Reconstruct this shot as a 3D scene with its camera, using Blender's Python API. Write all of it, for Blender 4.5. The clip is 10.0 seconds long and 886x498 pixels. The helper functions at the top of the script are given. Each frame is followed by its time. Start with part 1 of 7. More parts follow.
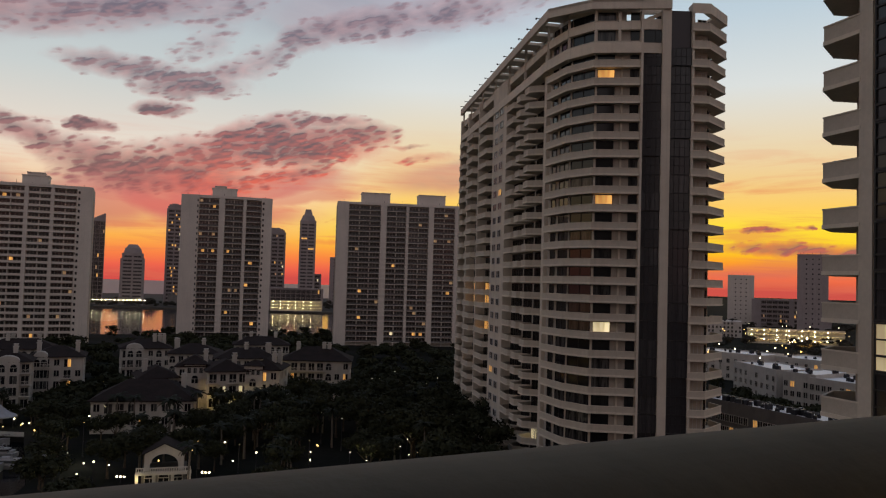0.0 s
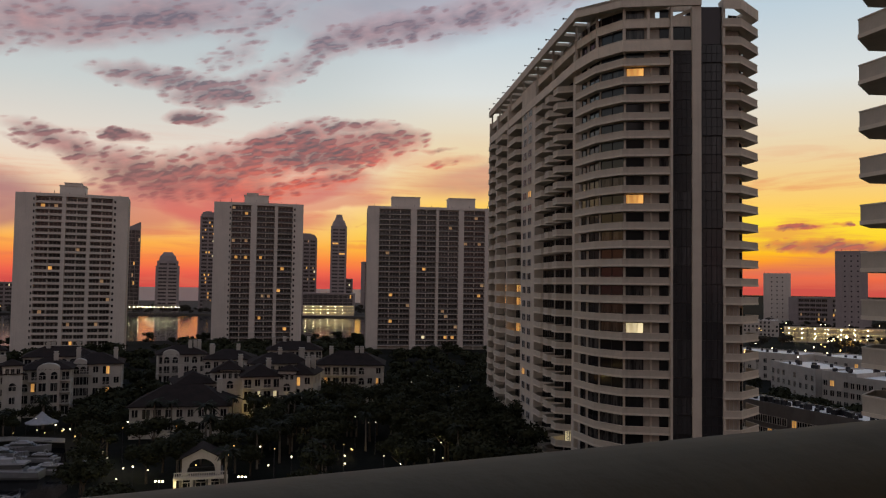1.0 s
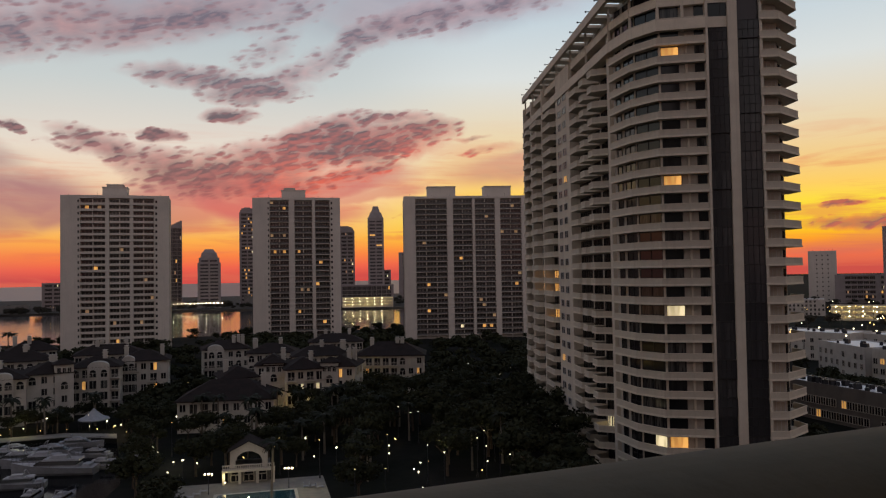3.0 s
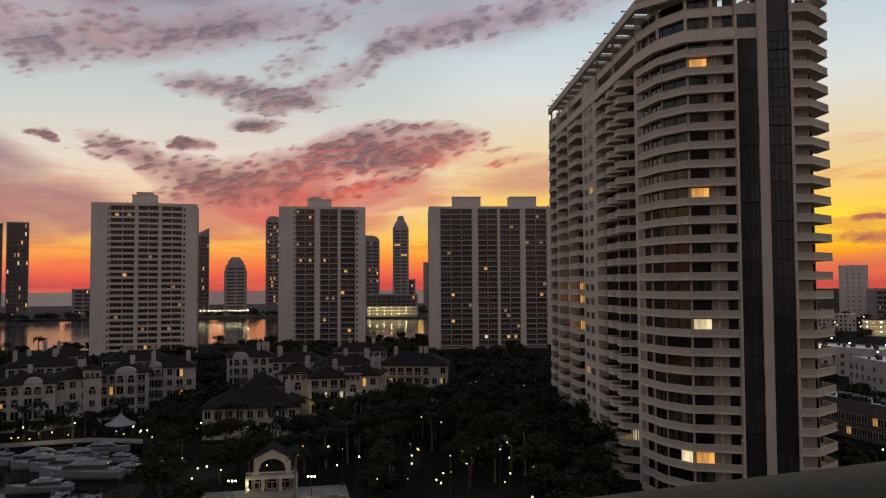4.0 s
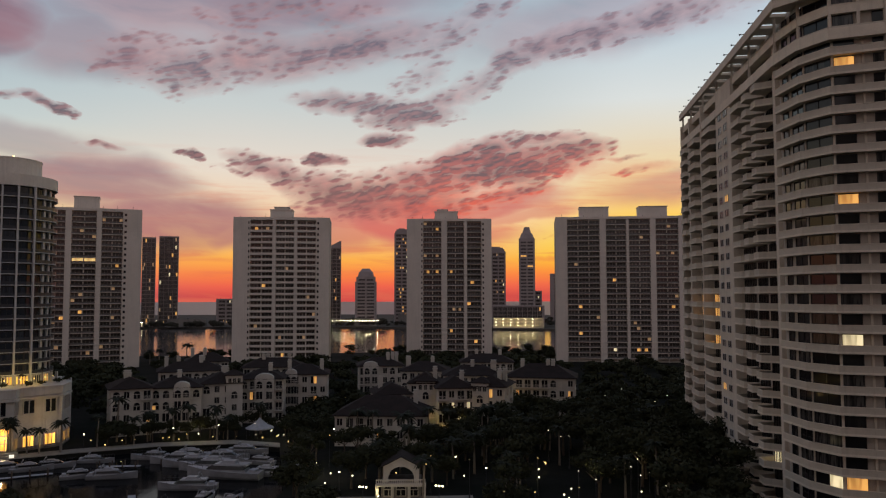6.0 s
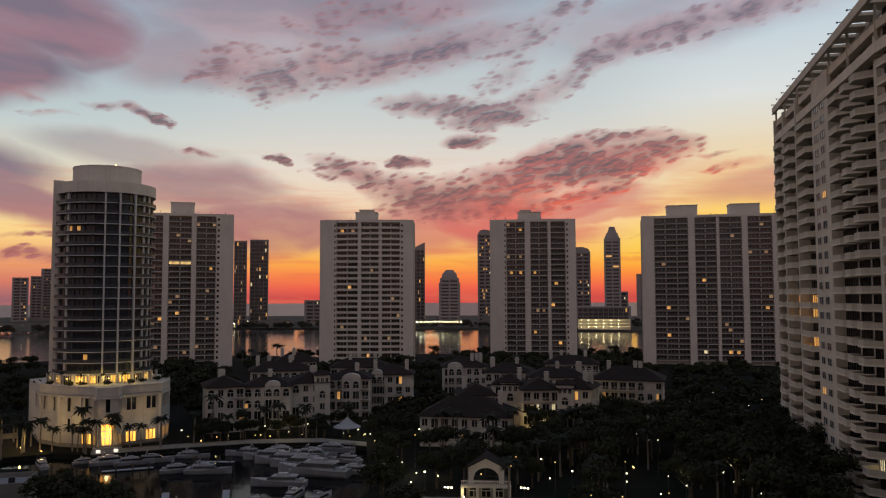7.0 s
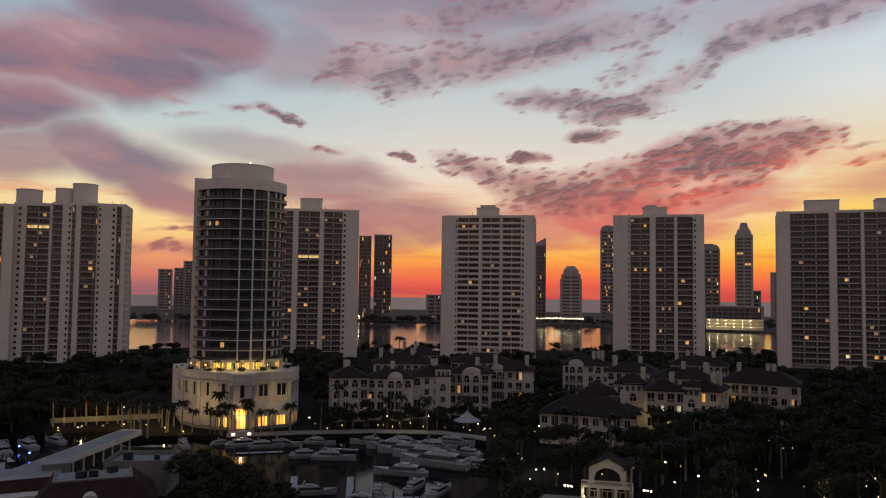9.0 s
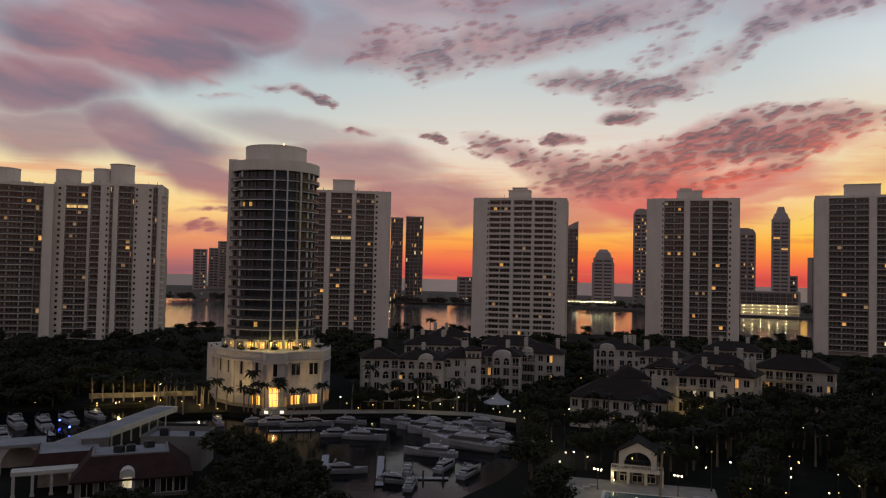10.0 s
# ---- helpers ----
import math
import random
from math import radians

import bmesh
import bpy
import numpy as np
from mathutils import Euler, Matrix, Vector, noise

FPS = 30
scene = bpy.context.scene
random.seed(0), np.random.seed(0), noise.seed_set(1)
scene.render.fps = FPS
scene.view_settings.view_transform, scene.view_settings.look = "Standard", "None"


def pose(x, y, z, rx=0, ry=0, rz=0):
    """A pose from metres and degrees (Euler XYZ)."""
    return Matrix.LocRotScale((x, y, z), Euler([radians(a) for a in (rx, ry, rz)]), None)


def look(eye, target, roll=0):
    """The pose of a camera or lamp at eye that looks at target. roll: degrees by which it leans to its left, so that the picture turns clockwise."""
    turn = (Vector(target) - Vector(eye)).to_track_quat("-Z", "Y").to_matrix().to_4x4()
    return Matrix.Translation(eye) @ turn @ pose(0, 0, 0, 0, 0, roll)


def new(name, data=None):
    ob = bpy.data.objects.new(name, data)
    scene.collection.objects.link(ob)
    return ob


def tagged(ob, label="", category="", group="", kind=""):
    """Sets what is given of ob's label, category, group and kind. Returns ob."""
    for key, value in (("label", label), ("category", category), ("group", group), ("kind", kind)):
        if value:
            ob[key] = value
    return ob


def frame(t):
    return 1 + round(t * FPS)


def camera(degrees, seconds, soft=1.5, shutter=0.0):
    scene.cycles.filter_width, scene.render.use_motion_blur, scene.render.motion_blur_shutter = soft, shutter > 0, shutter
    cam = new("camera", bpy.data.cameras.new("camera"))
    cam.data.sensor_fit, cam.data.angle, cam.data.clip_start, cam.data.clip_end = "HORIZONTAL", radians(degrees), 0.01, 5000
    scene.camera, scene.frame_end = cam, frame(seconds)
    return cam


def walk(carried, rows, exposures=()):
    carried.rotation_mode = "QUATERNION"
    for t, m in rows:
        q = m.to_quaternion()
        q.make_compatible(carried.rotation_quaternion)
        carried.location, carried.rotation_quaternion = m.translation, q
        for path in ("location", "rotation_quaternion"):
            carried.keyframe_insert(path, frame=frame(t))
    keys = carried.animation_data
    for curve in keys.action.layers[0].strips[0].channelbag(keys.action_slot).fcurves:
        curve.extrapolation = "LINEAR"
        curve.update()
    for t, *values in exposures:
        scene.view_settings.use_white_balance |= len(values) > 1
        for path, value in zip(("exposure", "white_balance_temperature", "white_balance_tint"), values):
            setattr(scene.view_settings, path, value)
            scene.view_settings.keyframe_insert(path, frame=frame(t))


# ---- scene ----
EYE = 36.0
cam = camera(59.24, 10.0, soft=1.2)
# seconds, drift of the hand (metres), yaw, pitch, roll
ROWS = [
    (0.0, 0.0, 0.0, 0.0, 0.00, 2.45, -1.63),
    (0.5, 0.0, 0.0, 0.0, 1.48, 2.93, -1.28),
    (1.0, 0.0, 0.0, 0.0, 2.28, 2.62, -0.79),
    (1.5, 0.0, 0.0, 0.0, 2.78, 2.30, -0.06),
    (2.0, 0.0, 0.0, 0.003, 3.03, 2.13, 0.53),
    (2.5, 0.0, 0.0, 0.0225, 3.73, 1.22, 0.87),
    (3.0, 0.0, 0.0, 0.031, 5.06, 1.80, 0.95),
    (4.5, 0.0, 0.0, 0.057, 8.30, 2.82, 0.00),
    (5.0, 0.0, 0.0, 0.064, 10.71, 3.19, -0.09),
    (6.5, 0.0, 0.0, 0.070, 19.10, 3.45, 0.19),
    (7.0, 0.0, 0.0, 0.070, 22.23, 3.52, 0.20),
    (7.5, 0.0, 0.0, 0.070, 24.75, 3.55, -0.08),
    (8.0, 0.0, 0.0, 0.070, 26.85, 3.49, -0.47),
    (8.5, 0.0, 0.0, 0.070, 28.84, 3.55, -0.69),
    (9.0, 0.0, 0.0, 0.070, 31.06, 3.15, -0.70),
    (9.5, 0.0, 0.0, 0.070, 32.70, 2.50, -0.78),
    (10.0, 0.0, 0.0, 0.070, 33.35, 1.80, -1.26),
]
walk(cam, [(t, pose(x, y, EYE + z, 90 + pitch, roll, yaw)) for t, x, y, z, yaw, pitch, roll in ROWS])


# ---- sky and light ----
def lin(r, g, b):
    def one(c):
        c /= 255
        return c / 12.92 if c <= 0.04045 else ((c + 0.055) / 1.055) ** 2.4
    return (one(r), one(g), one(b), 1.0)


class Nodes:
    """Short hand for building node trees."""

    def __init__(self, tree):
        self.tree = tree
        tree.nodes.clear()

    def add(self, kind):
        return self.tree.nodes.new(kind)

    def put(self, socket, value):
        if isinstance(value, bpy.types.NodeSocket):
            self.tree.links.new(value, socket)
        else:
            socket.default_value = value

    def math(self, op, a, b=0.0, clamp=False):
        n = self.add("ShaderNodeMath")
        n.operation, n.use_clamp = op, clamp
        self.put(n.inputs[0], a)
        self.put(n.inputs[1], b)
        return n.outputs[0]

    def ramp(self, fac, stops):
        n = self.add("ShaderNodeValToRGB")
        self.put(n.inputs[0], fac)
        e = n.color_ramp.elements
        while len(e) < len(stops):
            e.new(0.5)
        for el, (p, c) in zip(e, stops):
            el.position = p
            el.color = c if len(c) == 4 else (*c, 1)
        return n.outputs[0]

    def mix(self, fac, a, b, blend="MIX"):
        n = self.add("ShaderNodeMix")
        n.data_type, n.blend_type = "RGBA", blend
        self.put(n.inputs[0], fac)
        self.put(n.inputs[6], a)
        self.put(n.inputs[7], b)
        return n.outputs[2]

    def rng(self, v, a, b, c=0.0, d=1.0, smooth=True):
        n = self.add("ShaderNodeMapRange")
        n.interpolation_type = "SMOOTHSTEP" if smooth else "LINEAR"
        for i, val in enumerate((v, a, b, c, d)):
            self.put(n.inputs[i], val)
        return n.outputs[0]

    def noise(self, vec, scale, detail=4.0, rough=0.55, warp=0.0):
        n = self.add("ShaderNodeTexNoise")
        self.put(n.inputs["Vector"], vec)
        n.inputs["Scale"].default_value = scale
        n.inputs["Detail"].default_value = detail
        n.inputs["Roughness"].default_value = rough
        n.inputs["Distortion"].default_value = warp
        return n.outputs["Fac"]


def make_sky():
    world = bpy.data.worlds.new("dusk_sky")
    scene.world = world
    world.use_nodes = True
    k = Nodes(world.node_tree)
    tc = k.add("ShaderNodeTexCoord")
    sep = k.add("ShaderNodeSeparateXYZ")
    k.put(sep.inputs[0], tc.outputs["Generated"])
    x, y, z = sep.outputs
    deg = 180 / math.pi
    el = k.math("MULTIPLY", k.math("ARCSINE", z), deg)
    az = k.math("MULTIPLY", k.math("ARCTAN2", k.math("MULTIPLY", x, -1.0), y), deg)
    comb = k.add("ShaderNodeCombineXYZ")
    k.put(comb.inputs[0], az)
    k.put(comb.inputs[1], el)
    ae = comb.outputs[0]
    f = k.math("DIVIDE", el, 45.0, True)
    glow = k.ramp(f, [(0.0, lin(205, 82, 72)), (0.02, lin(244, 112, 70)), (0.042, lin(255, 158, 44)), (0.066, lin(255, 214, 38)), (0.1, lin(255, 222, 66)), (0.125, lin(255, 208, 100)),
                      (0.165, lin(244, 206, 138)), (0.23, lin(234, 216, 182)), (0.31, lin(220, 224, 222)), (0.42, lin(190, 207, 218)), (0.7, lin(128, 148, 172)), (1.0, lin(112, 128, 155))])
    mid = k.ramp(f, [(0.0, lin(210, 78, 72)), (0.014, lin(238, 98, 76)), (0.034, lin(250, 132, 70)), (0.058, lin(253, 176, 78)), (0.085, lin(250, 198, 116)),
                     (0.125, lin(246, 208, 164)), (0.2, lin(232, 219, 204)), (0.3, lin(202, 208, 207)), (0.44, lin(174, 188, 198)), (0.7, lin(128, 148, 172)), (1.0, lin(112, 128, 155))])
    side = k.ramp(f, [(0.0, lin(150, 100, 108)), (0.025, lin(214, 124, 104)), (0.055, lin(238, 160, 108)), (0.095, lin(252, 212, 138)), (0.16, lin(240, 222, 178)), (0.2, lin(222, 216, 196)),
                      (0.26, lin(194, 206, 206)), (0.4, lin(160, 180, 195)), (0.7, lin(125, 142, 165)), (1.0, lin(110, 125, 150))])
    back = k.ramp(f, [(0.0, lin(135, 130, 130)), (0.15, lin(176, 166, 160)), (0.4, lin(172, 172, 174)), (1.0, lin(142, 150, 166))])
    off = k.math("ABSOLUTE", k.math("SUBTRACT", az, 5.0))
    sky = k.mix(k.rng(az, 1.0, 14.0), glow, mid)
    sky = k.mix(k.rng(az, 30.0, 50.0), sky, side)
    sky = k.mix(k.rng(off, 70.0, 125.0), sky, back)
    # thin veils low over the sunset
    mp = k.add("ShaderNodeMapping")
    k.put(mp.inputs[0], ae)
    mp.inputs["Scale"].default_value = (0.05, 0.55, 1.0)
    veil = k.noise(mp.outputs[0], 1.6, 6.0, 0.6, 0.6)
    low = k.math("MULTIPLY", k.rng(el, 12.0, 5.0), k.rng(veil, 0.48, 0.66))
    sky = k.mix(k.math("MULTIPLY", low, 0.5), sky, lin(226, 112, 84))
    # clouds and haze by groups: azimuth, elevation, half width, half height, lean, weight
    haze_low = [(14, 6.2, 9, 1.6, -8, 0.95), (-1, 7.6, 8, 1.6, -5, 0.6), (18.7, 5.6, 8.3, 2.2, -4, 1.0), (15.4, 4.4, 7.5, 1.25, 0, 0.7), (9.8, 5.7, 5.0, 0.6, -10, 0.6), (24, 5.0, 6, 2.2, 0, 0.75), (-24, 1.6, 8, 0.9, 0, 0.3), (4, 19.5, 14, 3.2, -4, 0.45)]
    haze_left = [(49.9, 18.0, 9.5, 3.9, 4, 1.0), (52.8, 14.4, 7.5, 2.7, -6, 1.0), (56.8, 15.4, 11.5, 3.9, -4, 1.0), (61.5, 11.9, 8, 3.0, -6, 1.0), (48, 16.2, 7.5, 2.0, -12, 0.8), (54.4, 9.0, 8.6, 2.7, 12, 0.95), (50.6, 6.7, 5.0, 2.0, 28, 0.95),
                 (39.6, 7.8, 8.6, 2.5, 5, 0.85), (35.5, 5.2, 8.6, 2.9, 2, 0.95), (31.6, 4.4, 5.5, 1.7, 0, 0.85), (60.4, 8.8, 7.5, 2.4, 0, 0.8), (44, 10.0, 8, 1.6, 6, 0.5), (30, 20.5, 20, 3.6, -6, 0.75), (40, 17, 9, 3, -6, 0.6), (25, 18, 14, 3, -8, 0.45), (46, 24, 40, 6, 0, 0.7)]
    main_bank = [(28.3, 8.8, 4.6, 1.2, 20, 0.95), (24.5, 7.6, 4.4, 1.7, 14, 1.0), (21.6, 7.2, 5.6, 2.0, 0, 1.05), (17.4, 7.9, 6.0, 2.4, -8, 1.1), (13.8, 9.2, 6.0, 2.2, -10, 1.15), (10.6, 9.5, 6.8, 2.1, -8, 1.2), (7.1, 10.4, 4.2, 1.3, -6, 1.1),
                 (8.6, 11.4, 4.6, 0.6, -2, 0.85), (12.5, 10.7, 4.6, 1.2, -8, 1.0), (17.5, 6.4, 6.4, 1.0, -4, 0.85), (11.5, 7.4, 5.0, 0.8, -12, 0.85), (30.2, 9.4, 1.8, 0.9, 30, 0.75), (30.6, 8.8, 2.4, 0.4, 12, 0.7)]
    wisps = [(24.9, 9.9, 1.9, 0.6, -2, 1.2), (20.3, 11.5, 2.6, 0.75, -6, 1.0), (40.0, 10.0, 1.8, 0.3, 8, 0.9), (34.1, 9.9, 1.3, 0.45, 16, 1.05), (43.2, 12.6, 2.1, 0.5, 16, 1.1), (45.6, 12.9, 1.8, 0.42, 4, 0.8), (50.8, 13.1, 1.6, 0.37, 8, 0.7),
             (49.4, 12.1, 2.1, 0.35, 0, 0.6), (3.0, 9.9, 2.2, 0.25, -2, 0.7), (1.2, 9.0, 3.7, 0.42, -4, 0.55)]
    upper_rows = [(22.8, 13.9, 5.4, 1.1, 2, 1.1), (18.6, 13.2, 5.0, 1.1, -4, 1.15), (15.7, 14.3, 3.4, 1.2, -22, 1.0), (13.3, 15.4, 3.4, 1.3, -26, 0.95), (37.6, 16.0, 4.6, 2.1, -4, 0.85), (34.1, 15.6, 4.2, 2.1, -10, 1.1), (30.8, 16.7, 4.8, 1.9, -8, 1.05),
                  (27.5, 16.6, 4.8, 1.7, -10, 1.0), (22.4, 18.0, 7.0, 1.7, -10, 1.05), (18.6, 18.9, 3.7, 0.9, -8, 0.8), (15.7, 18.6, 4.5, 1.6, -26, 0.85), (17.4, 16.1, 3.5, 1.4, -30, 0.75), (13.2, 20.2, 3.7, 1.1, -14, 0.8)]
    upper_banks = [(10.9, 16.8, 2.6, 1.4, -14, 1.15), (8.5, 17.9, 3.9, 1.25, -12, 1.2), (4.6, 18.6, 5.2, 1.4, -10, 1.15), (0.0, 19.4, 6.4, 1.4, -8, 1.1), (-6, 20.6, 6, 1.4, -8, 0.9), (28.5, 20.3, 7, 1.4, -10, 0.7), (29.5, 17.4, 6.5, 1.4, 0, 0.9), (25.5, 16.6, 4, 1.0, 0, 0.8), (22.8, 20.4, 3.5, 1.0, -16, 0.8),
                   (30, 26, 34, 4, 0, 1.0), (-2, 27, 22, 4, 0, 0.9)]
    horizon_bars = [(-24.0, 2.9, 5.6, 0.7, -1, 1.15), (-28, 2.6, 5.5, 0.8, 0, 1.1), (-22.1, 4.1, 1.7, 0.22, -2, 1.1), (-24.7, 4.2, 0.7, 0.15, 0, 1.0), (50, 2.8, 6, 0.7, 0, 0.8), (49, 4.3, 4, 0.3, -4, 0.7), (7, 2.6, 4, 0.3, 0, 0.7), (5, 4.4, 4, 0.3, -4, 0.6)]

    def bent(size, amount):
        """The direction, shifted a little by noise, to fray outlines."""
        n = k.add("ShaderNodeTexNoise")
        k.put(n.inputs["Vector"], ae)
        n.inputs["Scale"].default_value = 1.0 / size
        n.inputs["Detail"].default_value = 4.0
        sub = k.add("ShaderNodeVectorMath")
        sub.operation = "SUBTRACT"
        k.put(sub.inputs[0], n.outputs["Color"])
        sub.inputs[1].default_value = (0.5, 0.5, 0.5)
        mul = k.add("ShaderNodeVectorMath")
        mul.operation = "MULTIPLY"
        k.put(mul.inputs[0], sub.outputs[0])
        mul.inputs[1].default_value = amount
        add = k.add("ShaderNodeVectorMath")
        k.put(add.inputs[0], ae)
        k.put(add.inputs[1], mul.outputs[0])
        return add.outputs[0]

    def turned(vec, size, lean, shift=(0, 0, 0)):
        m = k.add("ShaderNodeMapping")
        m.vector_type = "TEXTURE"
        k.put(m.inputs[0], vec)
        m.inputs["Location"].default_value = shift
        m.inputs["Rotation"].default_value = (0, 0, radians(lean))
        m.inputs["Scale"].default_value = (*size, 1)
        return m.outputs[0]

    def spread(vec, rows, shape):
        total = None
        for a, e, w, h, lean, weight in rows:
            placed = turned(vec, (w, h), lean, (a, e, 0))
            g = k.add("ShaderNodeTexGradient")
            g.gradient_type = "SPHERICAL"
            k.put(g.inputs[0], placed)
            v = k.math("MULTIPLY", shape(g.outputs["Fac"]), weight)
            total = v if total is None else k.math("MAXIMUM", total, v)
        return total

    soft = bent(7.0, (5.0, 2.2, 0))
    frayed = bent(2.4, (3.2, 1.3, 0))
    # broad rosy and mauve haze
    rose = k.ramp(k.math("DIVIDE", el, 30.0, True), [(0.0, lin(170, 96, 104)), (0.06, lin(196, 104, 100)), (0.16, lin(218, 118, 104)), (0.3, lin(196, 132, 128)), (0.5, lin(180, 128, 136)), (0.7, lin(156, 130, 144)), (1.0, lin(150, 138, 156))])
    mauve = k.ramp(k.math("DIVIDE", el, 30.0, True), [(0.0, lin(150, 104, 110)), (0.1, lin(184, 118, 112)), (0.2, lin(176, 124, 124)), (0.34, lin(150, 124, 134)), (0.48, lin(166, 124, 132)), (0.62, lin(146, 121, 135)), (1.0, lin(148, 136, 154))])
    drift = k.noise(turned(soft, (15.0, 3.6), 8), 1.0, 5.0, 0.5, 0.2)
    rose = k.mix(k.rng(az, 20.0, 30.0), rose, mauve)
    rose = k.mix(k.math("MULTIPLY", k.rng(drift, 0.46, 0.62), k.rng(el, 5.0, 9.0, 0.0, 0.9)), rose, lin(122, 114, 130))
    rose = k.mix(k.math("MULTIPLY", k.rng(drift, 0.44, 0.32), k.rng(el, 11.0, 15.0, 0.0, 0.6)), rose, lin(198, 130, 130))
    haze = k.math("MAXIMUM", spread(soft, haze_low, lambda f_: k.rng(f_, 0.0, 0.6)), spread(soft, haze_left, lambda f_: k.rng(f_, 0.0, 0.6)))
    sky = k.mix(k.math("MULTIPLY", haze, k.rng(drift, 0.3, 0.5, 0.72, 1.0)), sky, rose)
    # the clouds: banks that break up into small puffs along their edges
    total = None
    for rows in (main_bank, wisps, upper_rows, upper_banks, horizon_bars):
        v = spread(frayed, rows, lambda f_: k.math("POWER", f_, 0.5))
        total = v if total is None else k.math("MAXIMUM", total, v)

    ruffled = bent(1.6, (1.0, 0.4, 0))

    def puffs(shift):
        vec = turned(ruffled, (0.95, 0.34), -13, shift)
        streaky = turned(ruffled, (3.6, 1.15), -10, shift)
        cell = k.add("ShaderNodeTexVoronoi")
        cell.feature = "SMOOTH_F1"
        k.put(cell.inputs["Vector"], vec)
        cell.inputs["Scale"].default_value = 1.0
        cell.inputs["Smoothness"].default_value = 0.25
        grain = k.noise(streaky, 1.0, 6.0, 0.58, 0.2)
        return k.math("ADD", k.math("MULTIPLY", k.math("SUBTRACT", 0.48, cell.outputs["Distance"]), 1.15), k.math("MULTIPLY", k.math("SUBTRACT", grain, 0.5), 2.6))
    tex = puffs((0, 0, 0))
    lower = puffs((0.08, 0.17, 0))
    wide = k.noise(turned(ae, (17, 5.7), -12), 1.0, 3.0, 0.5, 0.4)
    total = k.math("MULTIPLY", total, k.rng(el, 11.0, 15.5, 1.0, 0.82))
    thick = k.math("ADD", k.math("MULTIPLY", total, 1.3), k.math("SUBTRACT", tex, 0.5))
    cover = k.math("MULTIPLY", k.rng(thick, -0.2, 0.72), k.rng(total, 0.03, 0.3))
    cover = k.math("MAXIMUM", cover, k.rng(total, 0.12, 0.98, 0.0, 0.86))
    behind = k.math("MULTIPLY", k.rng(off, 75.0, 100.0), k.rng(wide, 0.45, 0.6))
    cover = k.math("MAXIMUM", cover, k.math("MULTIPLY", behind, 0.5))
    dark = k.ramp(k.math("DIVIDE", el, 30.0, True), [(0.0, lin(168, 96, 100)), (0.18, lin(146, 90, 90)), (0.27, lin(114, 84, 89)), (0.36, lin(96, 78, 87)), (0.5, lin(106, 92, 106)), (1.0, lin(116, 106, 124))])
    rosy = k.ramp(k.math("DIVIDE", el, 30.0, True), [(0.0, lin(236, 100, 70)), (0.22, lin(226, 104, 84)), (0.34, lin(206, 108, 102)), (0.44, lin(188, 130, 132)), (0.6, lin(184, 146, 152)), (1.0, lin(172, 142, 154))])
    # lit from below and from the sunset's side
    under = k.rng(k.math("SUBTRACT", tex, lower), -0.45, 0.5)
    near_sun = k.math("MULTIPLY", k.math("MULTIPLY", k.rng(az, 24.0, 7.0), k.rng(az, -14.0, -4.0)), k.rng(el, 12.0, 7.0))
    streak = k.noise(turned(soft, (7.0, 0.7), -7), 1.0, 4.0, 0.55, 0.3)
    core = k.rng(thick, -0.4, 0.85)
    shade = k.math("ADD", k.math("MULTIPLY", core, 0.8), k.math("MULTIPLY", k.math("SUBTRACT", 0.58, under), 0.5))
    shade = k.math("SUBTRACT", shade, k.math("MULTIPLY", near_sun, k.rng(streak, 0.4, 0.6, 0.0, 0.85)), True)
    rosy = k.mix(k.rng(az, 14.0, 28.0, 0.0, 0.8), rosy, lin(184, 130, 130))
    cloud = k.mix(shade, rosy, dark)
    sky = k.mix(k.math("MULTIPLY", cover, k.rng(el, 8.0, 18.0, 0.94, 0.82)), sky, cloud)
    # the ground half of the sphere
    sky = k.mix(k.rng(el, -0.4, -3.0), sky, lin(60, 58, 66))
    bg = k.add("ShaderNodeBackground")
    k.put(bg.inputs[0], sky)
    bg.inputs[1].default_value = 1.0
    out = k.add("ShaderNodeOutputWorld")
    k.put(out.inputs[0], bg.outputs[0])


make_sky()
scene.view_settings.exposure = 0.0


# ---- materials ----
def material(name):
    m = bpy.data.materials.new(name)
    m.use_nodes = True
    k = Nodes(m.node_tree)
    b = k.add("ShaderNodeBsdfPrincipled")
    out = k.add("ShaderNodeOutputMaterial")
    k.put(out.inputs[0], b.outputs[0])
    return m, k, b


def coords(k, stretch=(1, 1, 1)):
    tc = k.add("ShaderNodeTexCoord")
    mp = k.add("ShaderNodeMapping")
    k.put(mp.inputs[0], tc.outputs["Object"])
    mp.inputs["Scale"].default_value = stretch
    return mp.outputs[0]


